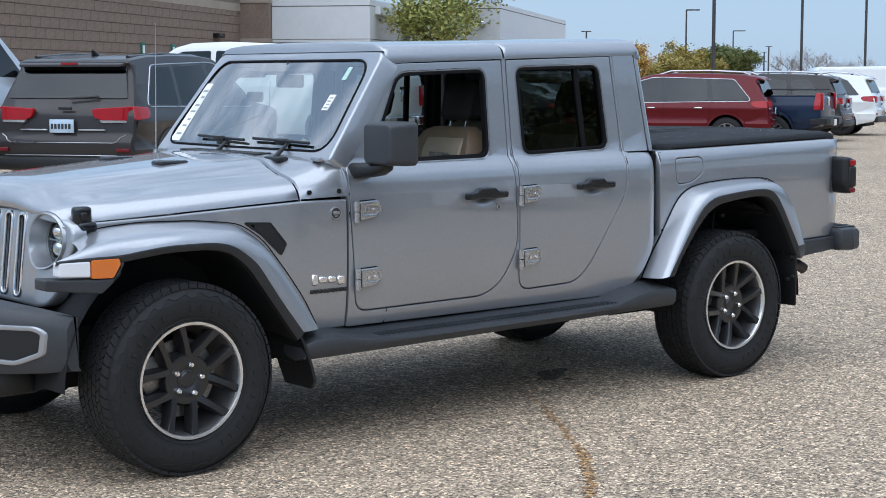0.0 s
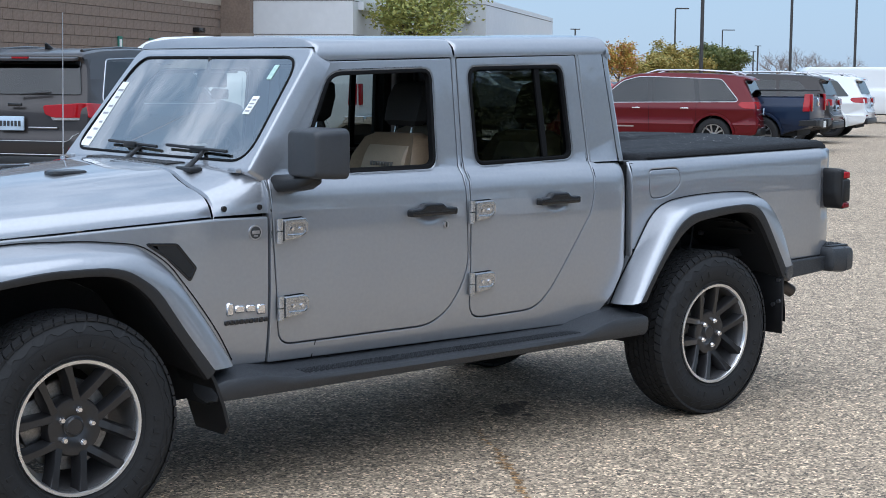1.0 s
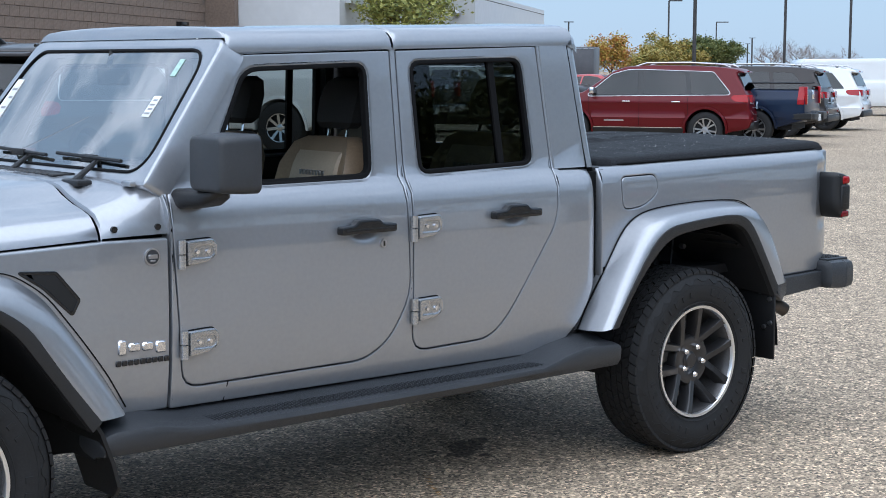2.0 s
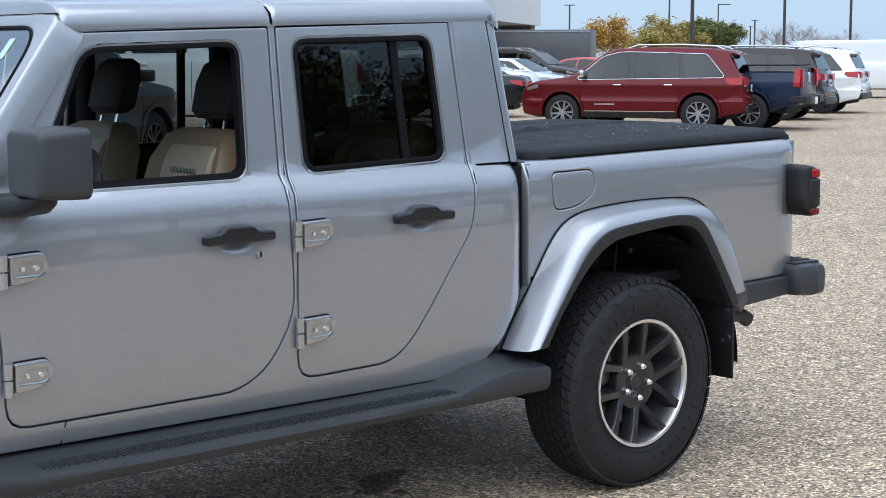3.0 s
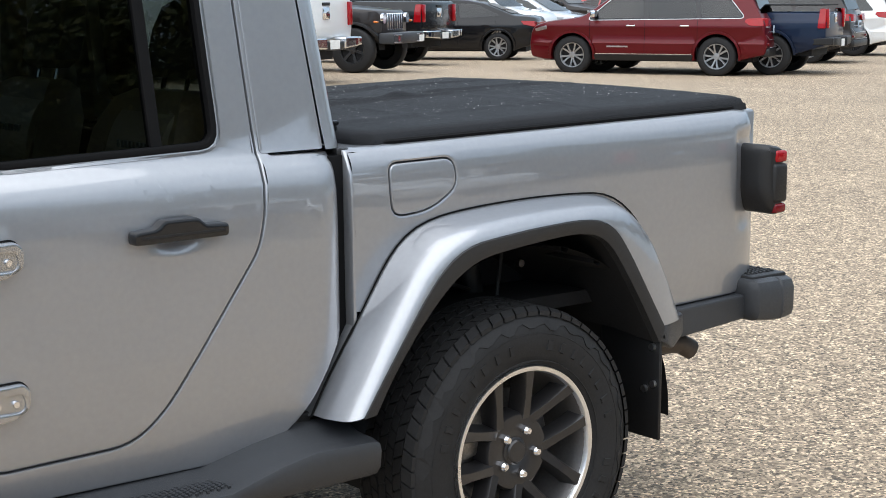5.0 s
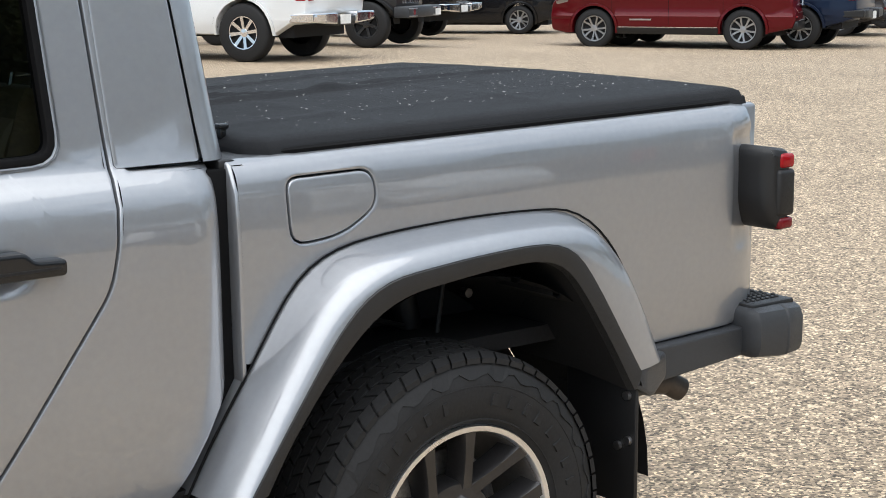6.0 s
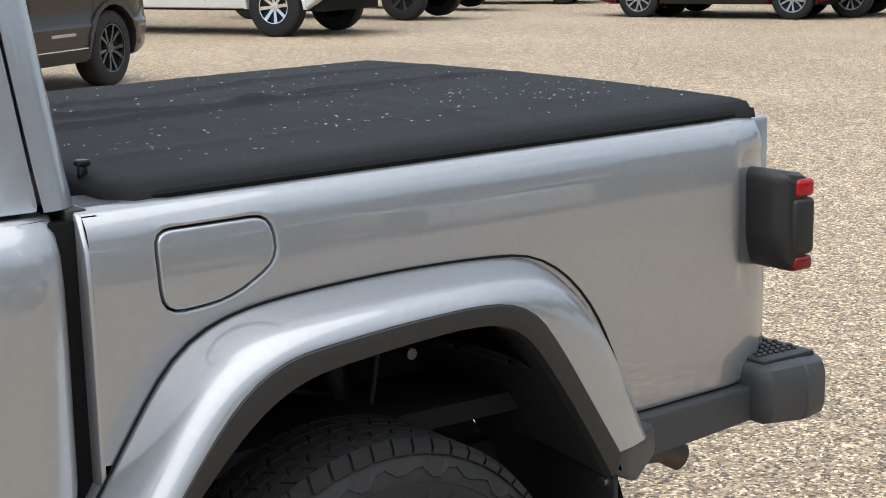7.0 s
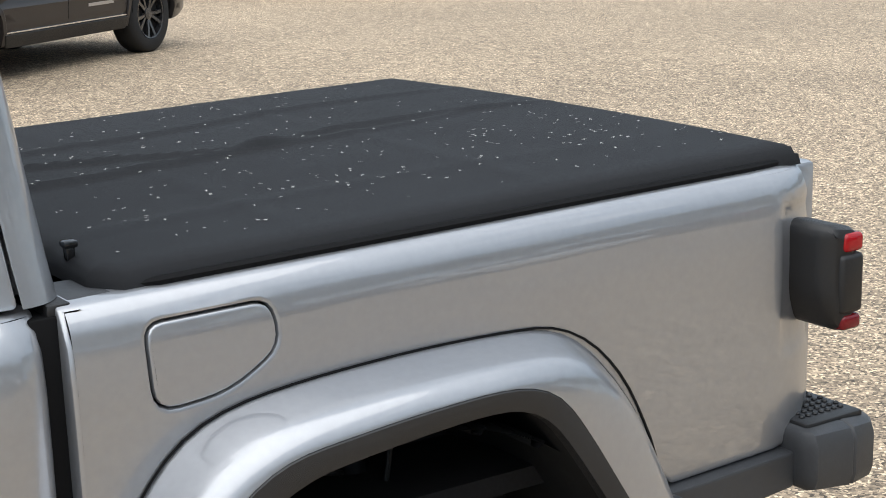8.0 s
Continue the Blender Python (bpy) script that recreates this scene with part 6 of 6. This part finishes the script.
    if kind == "sedan":
        lp = rounded([(-0.84, 0.80), (0.84, 0.80), (0.86, 0.93), (-0.86, 0.93)], 0.03)
        part("tail_lamp", panel_bm(lp, [], lambda u, v, d: Vector((-2.345 + max(0, abs(u) - 0.6) ** 1.6 * 0.5 + d, u, v)), gap=0, r=0.01, thick=0.06, ucuts=[-0.8, -0.7, 0.7, 0.8]), DARK_RED_LENS, body)
        for s in (-1, 1):
            part("tail_side", panel_bm(rounded([(-2.28, 0.80), (-1.98, 0.86), (-1.90, 0.95), (-2.26, 0.94)], 0.02), [], side(lambda u, v: w(u, v) + 0.01, s), gap=0, r=0.008, thick=0.04), RED_LENS, body)
            part("headlight", panel_bm(rounded([(1.85, 0.70), (2.22, 0.64), (2.24, 0.74), (1.92, 0.82)], 0.03), [], side(lambda u, v: w(u, v) + 0.008, s), gap=0, r=0.008, thick=0.05), CLEAR_LENS, body)
    if kind == "offroad":
        part("front_bumper", boxes((1.98, 2.28, -0.80, 0.80, 0.52, 0.72), bev=0.03), GREY_PLASTIC, body)
        for i in range(7):
            y0 = -0.36 + 0.12 * i
            part("grille_slot", boxes((1.97, 2.012, y0 - 0.03, y0 + 0.03, 0.76, 1.07), bev=0.01), CHROME, body)
            part("slot_hole", boxes((1.99, 2.016, y0 - 0.02, y0 + 0.02, 0.78, 1.05)), GLOSS_BLACK, body)
        for s in (-1, 1):
            bm = bmesh.new()
            tube(bm, (1.97, s * 0.60, 0.98), (2.02, s * 0.60, 0.98), 0.095, 24)
            part("headlight", bm, CHROME, body)
            bm = bmesh.new()
            tube(bm, (2.27, s * 0.55, 0.62), (2.29, s * 0.55, 0.62), 0.06, 20)
            part("fog_lamp", bm, CHROME, body)
            part("turn_lamp", boxes((1.93, 2.0, s * 0.84, s * 0.935, 0.90, 0.94), bev=0.01), AMBER, body)
            part("bumper_trim", boxes((2.275, 2.29, s * 0.40, s * 0.78, 0.54, 0.56), (2.275, 2.29, s * 0.40, s * 0.78, 0.67, 0.69), bev=0.004, seg=1), STEEL, body)
        part("plate", boxes((2.285, 2.30, 0.52, 0.76, 0.54, 0.66)), WHITE, body)
        bm = bmesh.new()
        lathe(bm, [(0.22, -0.1), (0.40, -0.1), (0.41, 0.0), (0.40, 0.1), (0.0, 0.1)], 32)
        bmesh.ops.transform(bm, matrix=pose(-2.12, 0, 1.02, 0, 0, 90), verts=bm.verts)
        part("spare_wheel", bm, RUBBER, body)
    return car


GREY_CAR = paint("dark_grey_paint", (0.036, 0.031, 0.0295), metal=0.45, rough=0.40, coat=0.45, spec=0.25)
RED_CAR = paint("deep_red_paint", (0.098, 0.0008, 0.004), metal=0.2, rough=0.36, coat=0.4, spec=0.2)
BLACK_CAR = paint("black_paint", (0.007, 0.007, 0.008), rough=0.25, coat=0.5, spec=0.2)
BLUE_CAR = paint("navy_paint", (0.006, 0.015, 0.040), metal=0.2, rough=0.35, coat=0.4, spec=0.2)
WHITE_CAR = paint("white_paint", (0.75, 0.76, 0.76), rough=0.3)
SILVER_CAR = paint("pale_silver_paint", (0.55, 0.57, 0.60), metal=0.5, rough=0.3)
BRIGHT_RED = paint("bright_red_paint", (0.42, 0.02, 0.02), rough=0.3)
BLACK_RIM = mat("black_rim", (0.015, 0.015, 0.016), 0.25, coat=0.5)
SILVER_RIM = mat("silver_rim", (0.40, 0.40, 0.41), 0.3, metal=0.9)

H = math.degrees(math.atan2(0.89, -0.45))
vehicle("grey_suv", "suv", "dark grey estate car with red tail lamps and black wheels", "car", 7.16, 12.0, 34.8, GREY_CAR, BLACK_RIM, extras=("trim", "black_rail"))
vehicle("red_suv", "suv", "dark red estate car with chrome trim and silver wheels", "car", 24.68, 18.85, 121, RED_CAR, SILVER_RIM, extras=("trim", "chrome_mirror"))
vehicle("white_pickup", "big_pickup", "white pickup truck with a chrome rear bumper", "pickup truck", 14.05, 19.6, 117, WHITE_CAR, CHROME, "steel", extras=("chrome",))
vehicle("dark_off_roader", "offroad", "dark blue-grey off-road car with a slotted grille", "car", 17.8, 21.6, -58, GREY_CAR, BLACK_RIM, "six")
vehicle("black_pickup", "pickup", "black pickup truck with chrome rear bumper", "pickup truck", 21.65, 26.2, 117, BLACK_CAR, SILVER_RIM, extras=("chrome",))
vehicle("black_sedan", "sedan", "black four-door car with silver wheels", "car", 25.9, 27.0, 131, BLACK_CAR, SILVER_RIM)
vehicle("blue_pickup", "low_pickup", "navy blue pickup truck with red tail lamps", "pickup truck", 25.9, 18.8, H, BLUE_CAR, SILVER_RIM)
vehicle("dark_suv", "suv", "dark grey estate car with silver wheels", "car", 30.6, 21.2, H, GREY_CAR, SILVER_RIM)
vehicle("white_suv", "suv", "white estate car with red tail lamps", "car", 34.9, 23.2, H, WHITE_CAR, BLACK_RIM)
vehicle("white_van", "van", "long white panel van", "van", 48.5, 29.5, -40, WHITE_CAR, SILVER_RIM)
vehicle("white_suv", "suv", "white estate car with tinted windows", "car", 32.5, 33.8, -66, WHITE_CAR, SILVER_RIM)
vehicle("silver_sedan", "sedan", "pale silver four-door car", "car", 35.7, 35.0, -66, SILVER_CAR, SILVER_RIM)
vehicle("grey_suv", "suv", "dark grey estate car with a dark windscreen", "car", 40.9, 39.8, -66, GREY_CAR, SILVER_RIM)
vehicle("red_sedan", "sedan", "bright red four-door car", "car", 43.5, 38.8, -66, BRIGHT_RED, SILVER_RIM)
vehicle("pale_pickup", "tall_pickup", "pale silver pickup truck with dark windows", "pickup truck", 4.7, 13.8, 34.8, SILVER_CAR, SILVER_RIM)
# unseen vehicles and trees behind the camera, which the paint and glass mirror; mostly dark, to darken the doors
vehicle("grey_suv", "suv", "dark grey estate car parked across the lane", "car", 2.6, -13.4, 92, GREY_CAR, SILVER_RIM)
vehicle("black_sedan", "sedan", "black four-door car parked across the lane", "car", 5.7, -13.2, -88, BLACK_CAR, SILVER_RIM)
vehicle("blue_pickup", "low_pickup", "navy blue pickup truck parked across the lane", "pickup truck", 8.8, -13.6, 91, BLUE_CAR, SILVER_RIM)
vehicle("white_suv", "suv", "white estate car parked across the lane", "car", 11.9, -13.3, 90, WHITE_CAR, SILVER_RIM)
vehicle("grey_pickup", "pickup", "dark grey pickup truck parked across the lane", "pickup truck", 15.0, -13.8, -90, GREY_CAR, SILVER_RIM)
vehicle("black_suv", "suv", "black estate car parked across the lane", "car", 18.1, -13.4, 90, BLACK_CAR, SILVER_RIM)

# ---- trailer, building, lamp posts, trees ----
TRAILER = mat("trailer_grey", (0.10, 0.10, 0.105), 0.45, metal=0.2)
tr = thing("box_trailer", "dark grey enclosed box trailer behind the cars", "trailer", pose(44.5, 43.4, 0, 0, 0, -52))
part("box", boxes((-2.6, 2.6, -1.05, 1.05, 0.55, 2.55), bev=0.06), TRAILER, tr)
for y in (-1.06, 1.06):
    part("trailer_trim", boxes((-2.6, 2.6, y - 0.01, y + 0.01, 2.45, 2.5), (-2.6, 2.6, y - 0.01, y + 0.01, 0.60, 0.65)), STEEL, tr)
    for x in (-0.4, 0.4):
        bm = bmesh.new()
        tube(bm, (x, y - 0.1, 0.34), (x, y + 0.1, 0.34), 0.34, 24)
        part("trailer_wheel", bm, RUBBER, tr)

BRICK = mat("brown_block", (0.195, 0.145, 0.112), 0.85, vary=0.22, scale=1.2, fine=14, bump=0.4, bump_scale=40)
BAND = mat("tan_block", (0.32, 0.27, 0.22), 0.85, vary=0.1, scale=2)
MORTAR = mat("mortar", (0.17, 0.135, 0.112), 0.9)
FASCIA = mat("white_fascia_panel", (0.60, 0.61, 0.62), 0.5, vary=0.04, scale=0.6, fine=4)
DARK_BAND = mat("dark_soffit", (0.10, 0.085, 0.075), 0.8)
STORE_GLASS = glass("shop_glass", (0.10, 0.12, 0.13))
shop = thing("brick_shop", "long brown block shop building with pale fascia boxes", "building", pose(29.5, 44.85, 0, 0, 0, 38.7))
# local x runs along the long wall, y away from the car park
wall = part("wall", boxes((-34, 0, 0.02, 16, 0, 7.6)), MORTAR, shop)
part("wall_pier", boxes((0.02, 1.2, -1.1, 4.0, 0, 7.6)), BRICK, shop)
part("block_band", boxes((-34, 0, -0.02, 0.04, 4.10, 4.38)), BAND, shop)
part("block_band", boxes((-0.02, 1.22, -1.14, 0.0, 4.42, 4.62)), BAND, shop)
part("block_band", boxes((-0.02, 1.22, -1.14, 0.0, 2.95, 3.1)), BAND, shop)
b1 = part("fascia_box", boxes((0.4, 13.0, -4.9, -1.12, 2.96, 4.52)), FASCIA, shop)
part("fascia_joint", boxes((0.394, 13.006, -4.906, -1.12, 4.28, 4.31), (0.394, 13.006, -4.906, -1.12, 3.06, 3.08)), DARK_BAND, b1)
b2 = part("fascia_box", boxes((5.7, 26.0, -8.9, -5.2, 2.96, 4.58)), FASCIA, shop)
part("fascia_joint", boxes((5.694, 26.006, -8.906, -5.2, 4.36, 4.39)), DARK_BAND, b2)
part("shop_wall", boxes((0.8, 12, -3.8, 6, 0, 2.955)), BRICK, shop)
part("store_front", boxes((9.0, 24.5, -7.2, -7.1, 0.0, 2.95)), STORE_GLASS, shop)
for i in range(7):
    part("glazing_bar", boxes((9.2 + i * 2.4, 9.3 + i * 2.4, -7.3, -7.2, 0, 2.95)), STEEL, shop)
part("shop_pier", boxes((24.5, 26.0, -8.6, -6.0, 0, 2.955)), DARK_BAND, shop)
part("inner_wall", boxes((9.0, 26, -4.0, 6, 0, 2.955)), BRICK, shop)
part("shop_roof", boxes((1.2, 26, -5.1, 16, 4.0, 4.3)), FASCIA, shop)
for y in (-8.2, -6.4):
    bm = bmesh.new()
    bmesh.ops.create_uvsphere(bm, u_segments=14, v_segments=8, radius=0.16, matrix=Matrix.Translation((5.6, y, 3.75)))
    part("wall_lamp", bm, STEEL, shop)
part("wall_lamp", boxes((-3.0, -2.4, -0.26, 0.0, 3.05, 3.22), bev=0.02), GLOSS_BLACK, shop)
SIGN = mat("green_sign", (0.02, 0.16, 0.12), 0.5)
for x in (-9.6, -7.0):
    sg = part("parking_sign", boxes((x - 0.16, x + 0.16, -0.06, -0.02, 2.15, 2.75), bev=0.004, seg=1), SIGN, shop)
    part("sign_panel", boxes((x - 0.09, x + 0.09, -0.066, -0.06, 2.42, 2.66)), WHITE, sg)
part("roof_unit", boxes((20.0, 20.6, -6.2, -5.6, 4.3, 6.2), (20.9, 21.5, -6.2, -5.6, 4.6, 5.9), bev=0.03), STEEL, shop)

POST = mat("dark_post_paint", (0.045, 0.042, 0.04), 0.5)


def lamp_post(x, y, h, arm=0.0, r=0.075, deg=0):
    lp = thing("lamp_post", "tall dark metal car park lamp post", "lamp post", pose(x, y, 0, 0, 0, deg), "car park lamp posts")
    bm = bmesh.new()
    tube(bm, (0, 0, 0), (0, 0, h), r, 12, r * 0.8)
    part("pole", bm, POST, lp)
    bm = bmesh.new()
    tube(bm, (0, 0, 0), (0, 0, 0.7), 0.28, 20)
    part("footing", bm, mat("post_concrete", (0.38, 0.37, 0.35), 0.9), lp)
    if arm:
        part("lamp_head", boxes((0.0, arm, -0.16, 0.16, h - 0.05, h + 0.08), bev=0.02), POST, lp)
    else:
        part("lamp_head", boxes((-0.7, 0.7, -0.18, 0.18, h - 0.05, h + 0.08), bev=0.02), POST, lp)
    return lp


lamp_post(49.12, 38.73, 9.2, r=0.085)
lamp_post(57.62, 40.73, 9.2, r=0.07)
lamp_post(59.91, 38.83, 9.2, r=0.065)
lamp_post(118.1, 101.9, 8.3, 1.3, 0.10, -40)
lamp_post(174.9, 143.8, 8.2, 1.7, 0.11, -40)
lamp_post(269.7, 214.0, 8.2, 0, 0.2, -40)
lamp_post(160.6, 158.8, 8.2, 0, 0.14, -40)
lamp_post(331, 265, 8.2, 0, 0.22, -40)


def leaf_mat(name, cols):
    m, n, l, p = node_mat(name)
    g, ramp = n.new("ShaderNodeNewGeometry"), n.new("ShaderNodeValToRGB")
    cr = ramp.color_ramp
    cr.elements[0].color, cr.elements[1].color = (*cols[0], 1), (*cols[-1], 1)
    for i, c in enumerate(cols[1:-1]):
        e = cr.elements.new((i + 1) / (len(cols) - 1))
        e.color = (*c, 1)
    l.new(g.outputs["Random Per Island"], ramp.inputs[0])
    l.new(ramp.outputs[0], p.inputs["Base Color"])
    p.inputs["Roughness"].default_value = 0.6
    p.inputs["Transmission Weight"].default_value = 0.0
    return m


TWIG = mat("pale_twigs", (0.24, 0.20, 0.175), 0.9, vary=0.2, scale=3)
BARK = mat("bark", (0.09, 0.07, 0.055), 0.9, vary=0.3, scale=3, bump=0.6, bump_scale=30)


def tree(name, label, x, y, h, spread, leaves, n_leaf, seed, size=0.12, bare=False):
    rng = random.Random(seed)
    tr = thing(name, label, "tree", pose(x, y, 0))
    bm = bmesh.new()
    tips = []

    def limb(p, d, ln, r, level):
        q = p + d * ln
        tube(bm, p, q, r, 7 if level < 2 else 5, r * 0.6)
        if level >= (4 if bare else 3):
            tips.append((q, ln))
            return
        if level >= 1:
            tips.append((p + d * ln * 0.7, ln))
        for _ in range(rng.choice((3, 4)) if level and not bare else 7 if not level else rng.choice((4, 5))):
            a = rng.uniform(0, 6.283)
            nd = (d * rng.uniform(0.5, 1.0) + Vector((math.cos(a), math.sin(a), rng.uniform(-0.1, 0.7))) * (0.75 if level else 0.9 * spread)).normalized()
            limb(p + d * ln * rng.uniform(0.5, 1.0), nd, ln * rng.uniform(0.55, 0.8), r * 0.5, level + 1)

    limb(Vector((0, 0, 0)), Vector((rng.uniform(-0.05, 0.05), 0, 1)).normalized(), h * 0.42, h * 0.018, 0)
    part("trunk", bm, TWIG if bare else BARK, tr)
    if bare:
        return tr
    g = np.random.RandomState(seed)
    at = np.array([tuple(c) for c, ln in tips])
    reach = np.array([ln for c, ln in tips])
    pick = g.randint(0, len(tips), n_leaf)
    p = at[pick] + g.normal(0, 1, (n_leaf, 3)) * np.array([1, 1, 0.9]) * reach[pick, None] * 0.32
    a = g.uniform(-1, 1, (n_leaf, 3)) * np.array([1, 1, 0.6])
    a /= np.linalg.norm(a, axis=1)[:, None]
    b = np.cross(a, g.uniform(-1, 1, (n_leaf, 3)))
    b /= np.linalg.norm(b, axis=1)[:, None]
    sz = size * g.uniform(0.6, 1.4, (n_leaf, 1))
    vs = np.stack([p - a * sz, p + b * sz * 0.5, p + a * sz, p - b * sz * 0.5], 1).reshape(-1, 3)
    fs = np.arange(n_leaf * 4).reshape(-1, 4)
    me = bpy.data.meshes.new("crown")
    me.from_pydata(vs.tolist(), [], fs.tolist())
    me.materials.append(leaves)
    cr = new("crown", me)
    cr.parent = tr
    return tr


GREEN_YELLOW = leaf_mat("yellow_green_leaves", [(0.13, 0.16, 0.035), (0.24, 0.25, 0.05), (0.36, 0.33, 0.08)])
AUTUMN = leaf_mat("autumn_leaves", [(0.30, 0.20, 0.04), (0.34, 0.27, 0.06), (0.16, 0.17, 0.04)])
ORANGE = leaf_mat("orange_leaves", [(0.46, 0.13, 0.04), (0.44, 0.28, 0.05), (0.30, 0.28, 0.04)])
DARKGREEN = leaf_mat("dark_green_leaves", [(0.05, 0.08, 0.02), (0.10, 0.12, 0.025), (0.16, 0.15, 0.03)])
tree("shop_tree", "small yellow-green tree in front of the shop", 36.06, 41.18, 6.7, 0.9, GREEN_YELLOW, 9000, 3, 0.075)
tree("orange_tree", "slim tree with red and orange leaves", 68.6, 62.1, 4.0, 1.0, ORANGE, 9000, 5, 0.07)
tree("yellow_tree", "broad tree with yellow autumn leaves", 79.0, 68.0, 4.1, 1.3, AUTUMN, 34000, 7, 0.085)
tree("yellow_tree", "broad tree with yellow autumn leaves", 86.0, 72.5, 4.7, 1.3, AUTUMN, 34000, 8, 0.09)
tree("green_tree", "broad tree with green and yellow leaves", 96.0, 79.0, 5.0, 1.3, DARKGREEN, 34000, 9, 0.085)
tree("green_tree", "low tree with dark green leaves", 107.0, 86.0, 4.6, 1.3, DARKGREEN, 26000, 10, 0.085)
tree("bare_tree", "round bare tree with grey-brown twigs", 128.0, 93.4, 5.6, 2.6, None, 0, 11, bare=True)
tree("bare_tree", "round bare tree with grey-brown twigs", 127.0, 96.2, 5.0, 2.4, None, 0, 14, bare=True)
tree("bare_tree", "round bare tree with grey-brown twigs", 129.6, 90.6, 4.8, 2.4, None, 0, 17, bare=True)
# narrow brown drip line and a dark oil spot on the ground
STAIN = ground_mat("rusty_stain", (0.80, 0.60, 0.36))
OIL = ground_mat("oil_stain", (0.34, 0.33, 0.33))
rng = random.Random(2)


def blot(bm, x, y, rx, ry, z, turn=0.0):
    """An uneven spot lying on the ground."""
    n, k = 22, rng.uniform(0, 50)
    pts = []
    for i in range(n):
        a = 2 * math.pi * i / n
        r = 1 + 0.45 * noise.noise(Vector((1.7 * math.cos(a), 1.7 * math.sin(a), k)))
        u, v = rx * r * math.cos(a), ry * r * math.sin(a)
        pts.append(bm.verts.new((x + u * math.cos(turn) - v * math.sin(turn), y + u * math.sin(turn) + v * math.cos(turn), z)))
    bm.faces.new(pts)


bm = bmesh.new()
pts = resample([(2.30, -0.45), (2.08, -0.85), (1.84, -1.22), (1.66, -1.50), (1.48, -1.75), (1.25, -2.0), (1.0, -2.27), (0.75, -2.55)], 90)
for i, (x, y) in enumerate(pts):
    if rng.random() < 0.12:
        continue
    k = 0.35 + 0.65 * min(1, i / 30)
    blot(bm, x + rng.gauss(0, 0.007), y + rng.gauss(0, 0.007), k * rng.uniform(0.014, 0.034), k * rng.uniform(0.010, 0.020), 0.0015 + 0.00001 * i, -0.85 + rng.gauss(0, 0.3))
tagged(part("ground_stain", bm, STAIN), "thin rusty brown drip line on the asphalt", "stain", kind="structure")
bm = bmesh.new()
for i, (cx, cy, r) in enumerate(((2.74, -0.22, 0.12), (2.63, -0.30, 0.07), (2.86, -0.16, 0.06), (2.70, -0.38, 0.03), (2.55, -0.20, 0.03))):
    blot(bm, cx, cy, r, r * 0.7, 0.003 + 0.0001 * i, 0.4)
tagged(part("oil_spots", bm, OIL), "dark oil spots on the asphalt under the truck", "stain", kind="structure")
# trees behind the camera
tree("green_tree", "tall tree with dark green leaves", -14.0, -34.0, 9.0, 1.1, DARKGREEN, 20000, 21, 0.13)
tree("green_tree", "tall tree with dark green leaves", 2.0, -36.0, 10.0, 1.1, DARKGREEN, 20000, 22, 0.13)
tree("green_tree", "tall tree with dark green leaves", 16.0, -33.0, 8.5, 1.1, DARKGREEN, 20000, 23, 0.13)
for i, (x, y, h) in enumerate(((9.0, -23.0, 8.5), (15.5, -24.5, 9.5), (22.0, -26.0, 9.0), (29.0, -29.0, 10.0), (37.0, -33.0, 10.0))):
    tree("green_tree", "tall tree with dense dark green leaves", x, y, h, 1.1, DARKGREEN, 45000, 31 + i, 0.095)
# guessed row out of view, added to darken what the bed side mirrors
for i, (x, y, h) in enumerate(((38.0, -24.0, 10.5), (44.0, -17.0, 10.0), (49.0, -9.0, 11.0), (53.0, -1.0, 10.0))):
    tree("green_tree", "tall tree with dense dark green leaves", x, y, h, 1.2, DARKGREEN, 26000, 41 + i, 0.15)
# block courses of the shop wall
bm = bmesh.new()
box(bm, -0.293, 0.293, -0.02, 0.02, -0.141, 0.141, 0.006, 1)
block = part("block", bm, BRICK, wall)
block.matrix_basis = pose(-0.3, 0.010, 1.95)
for j in range(8):
    for i in range(36):
        x, z = -0.3 - i * 0.6 - (0.3 if j % 2 else 0.0), 1.95 + j * 0.3
        if (i or j) and x > -21.5 and z < 4.1:
            twin(block, pose(x, 0.010, z), wall)
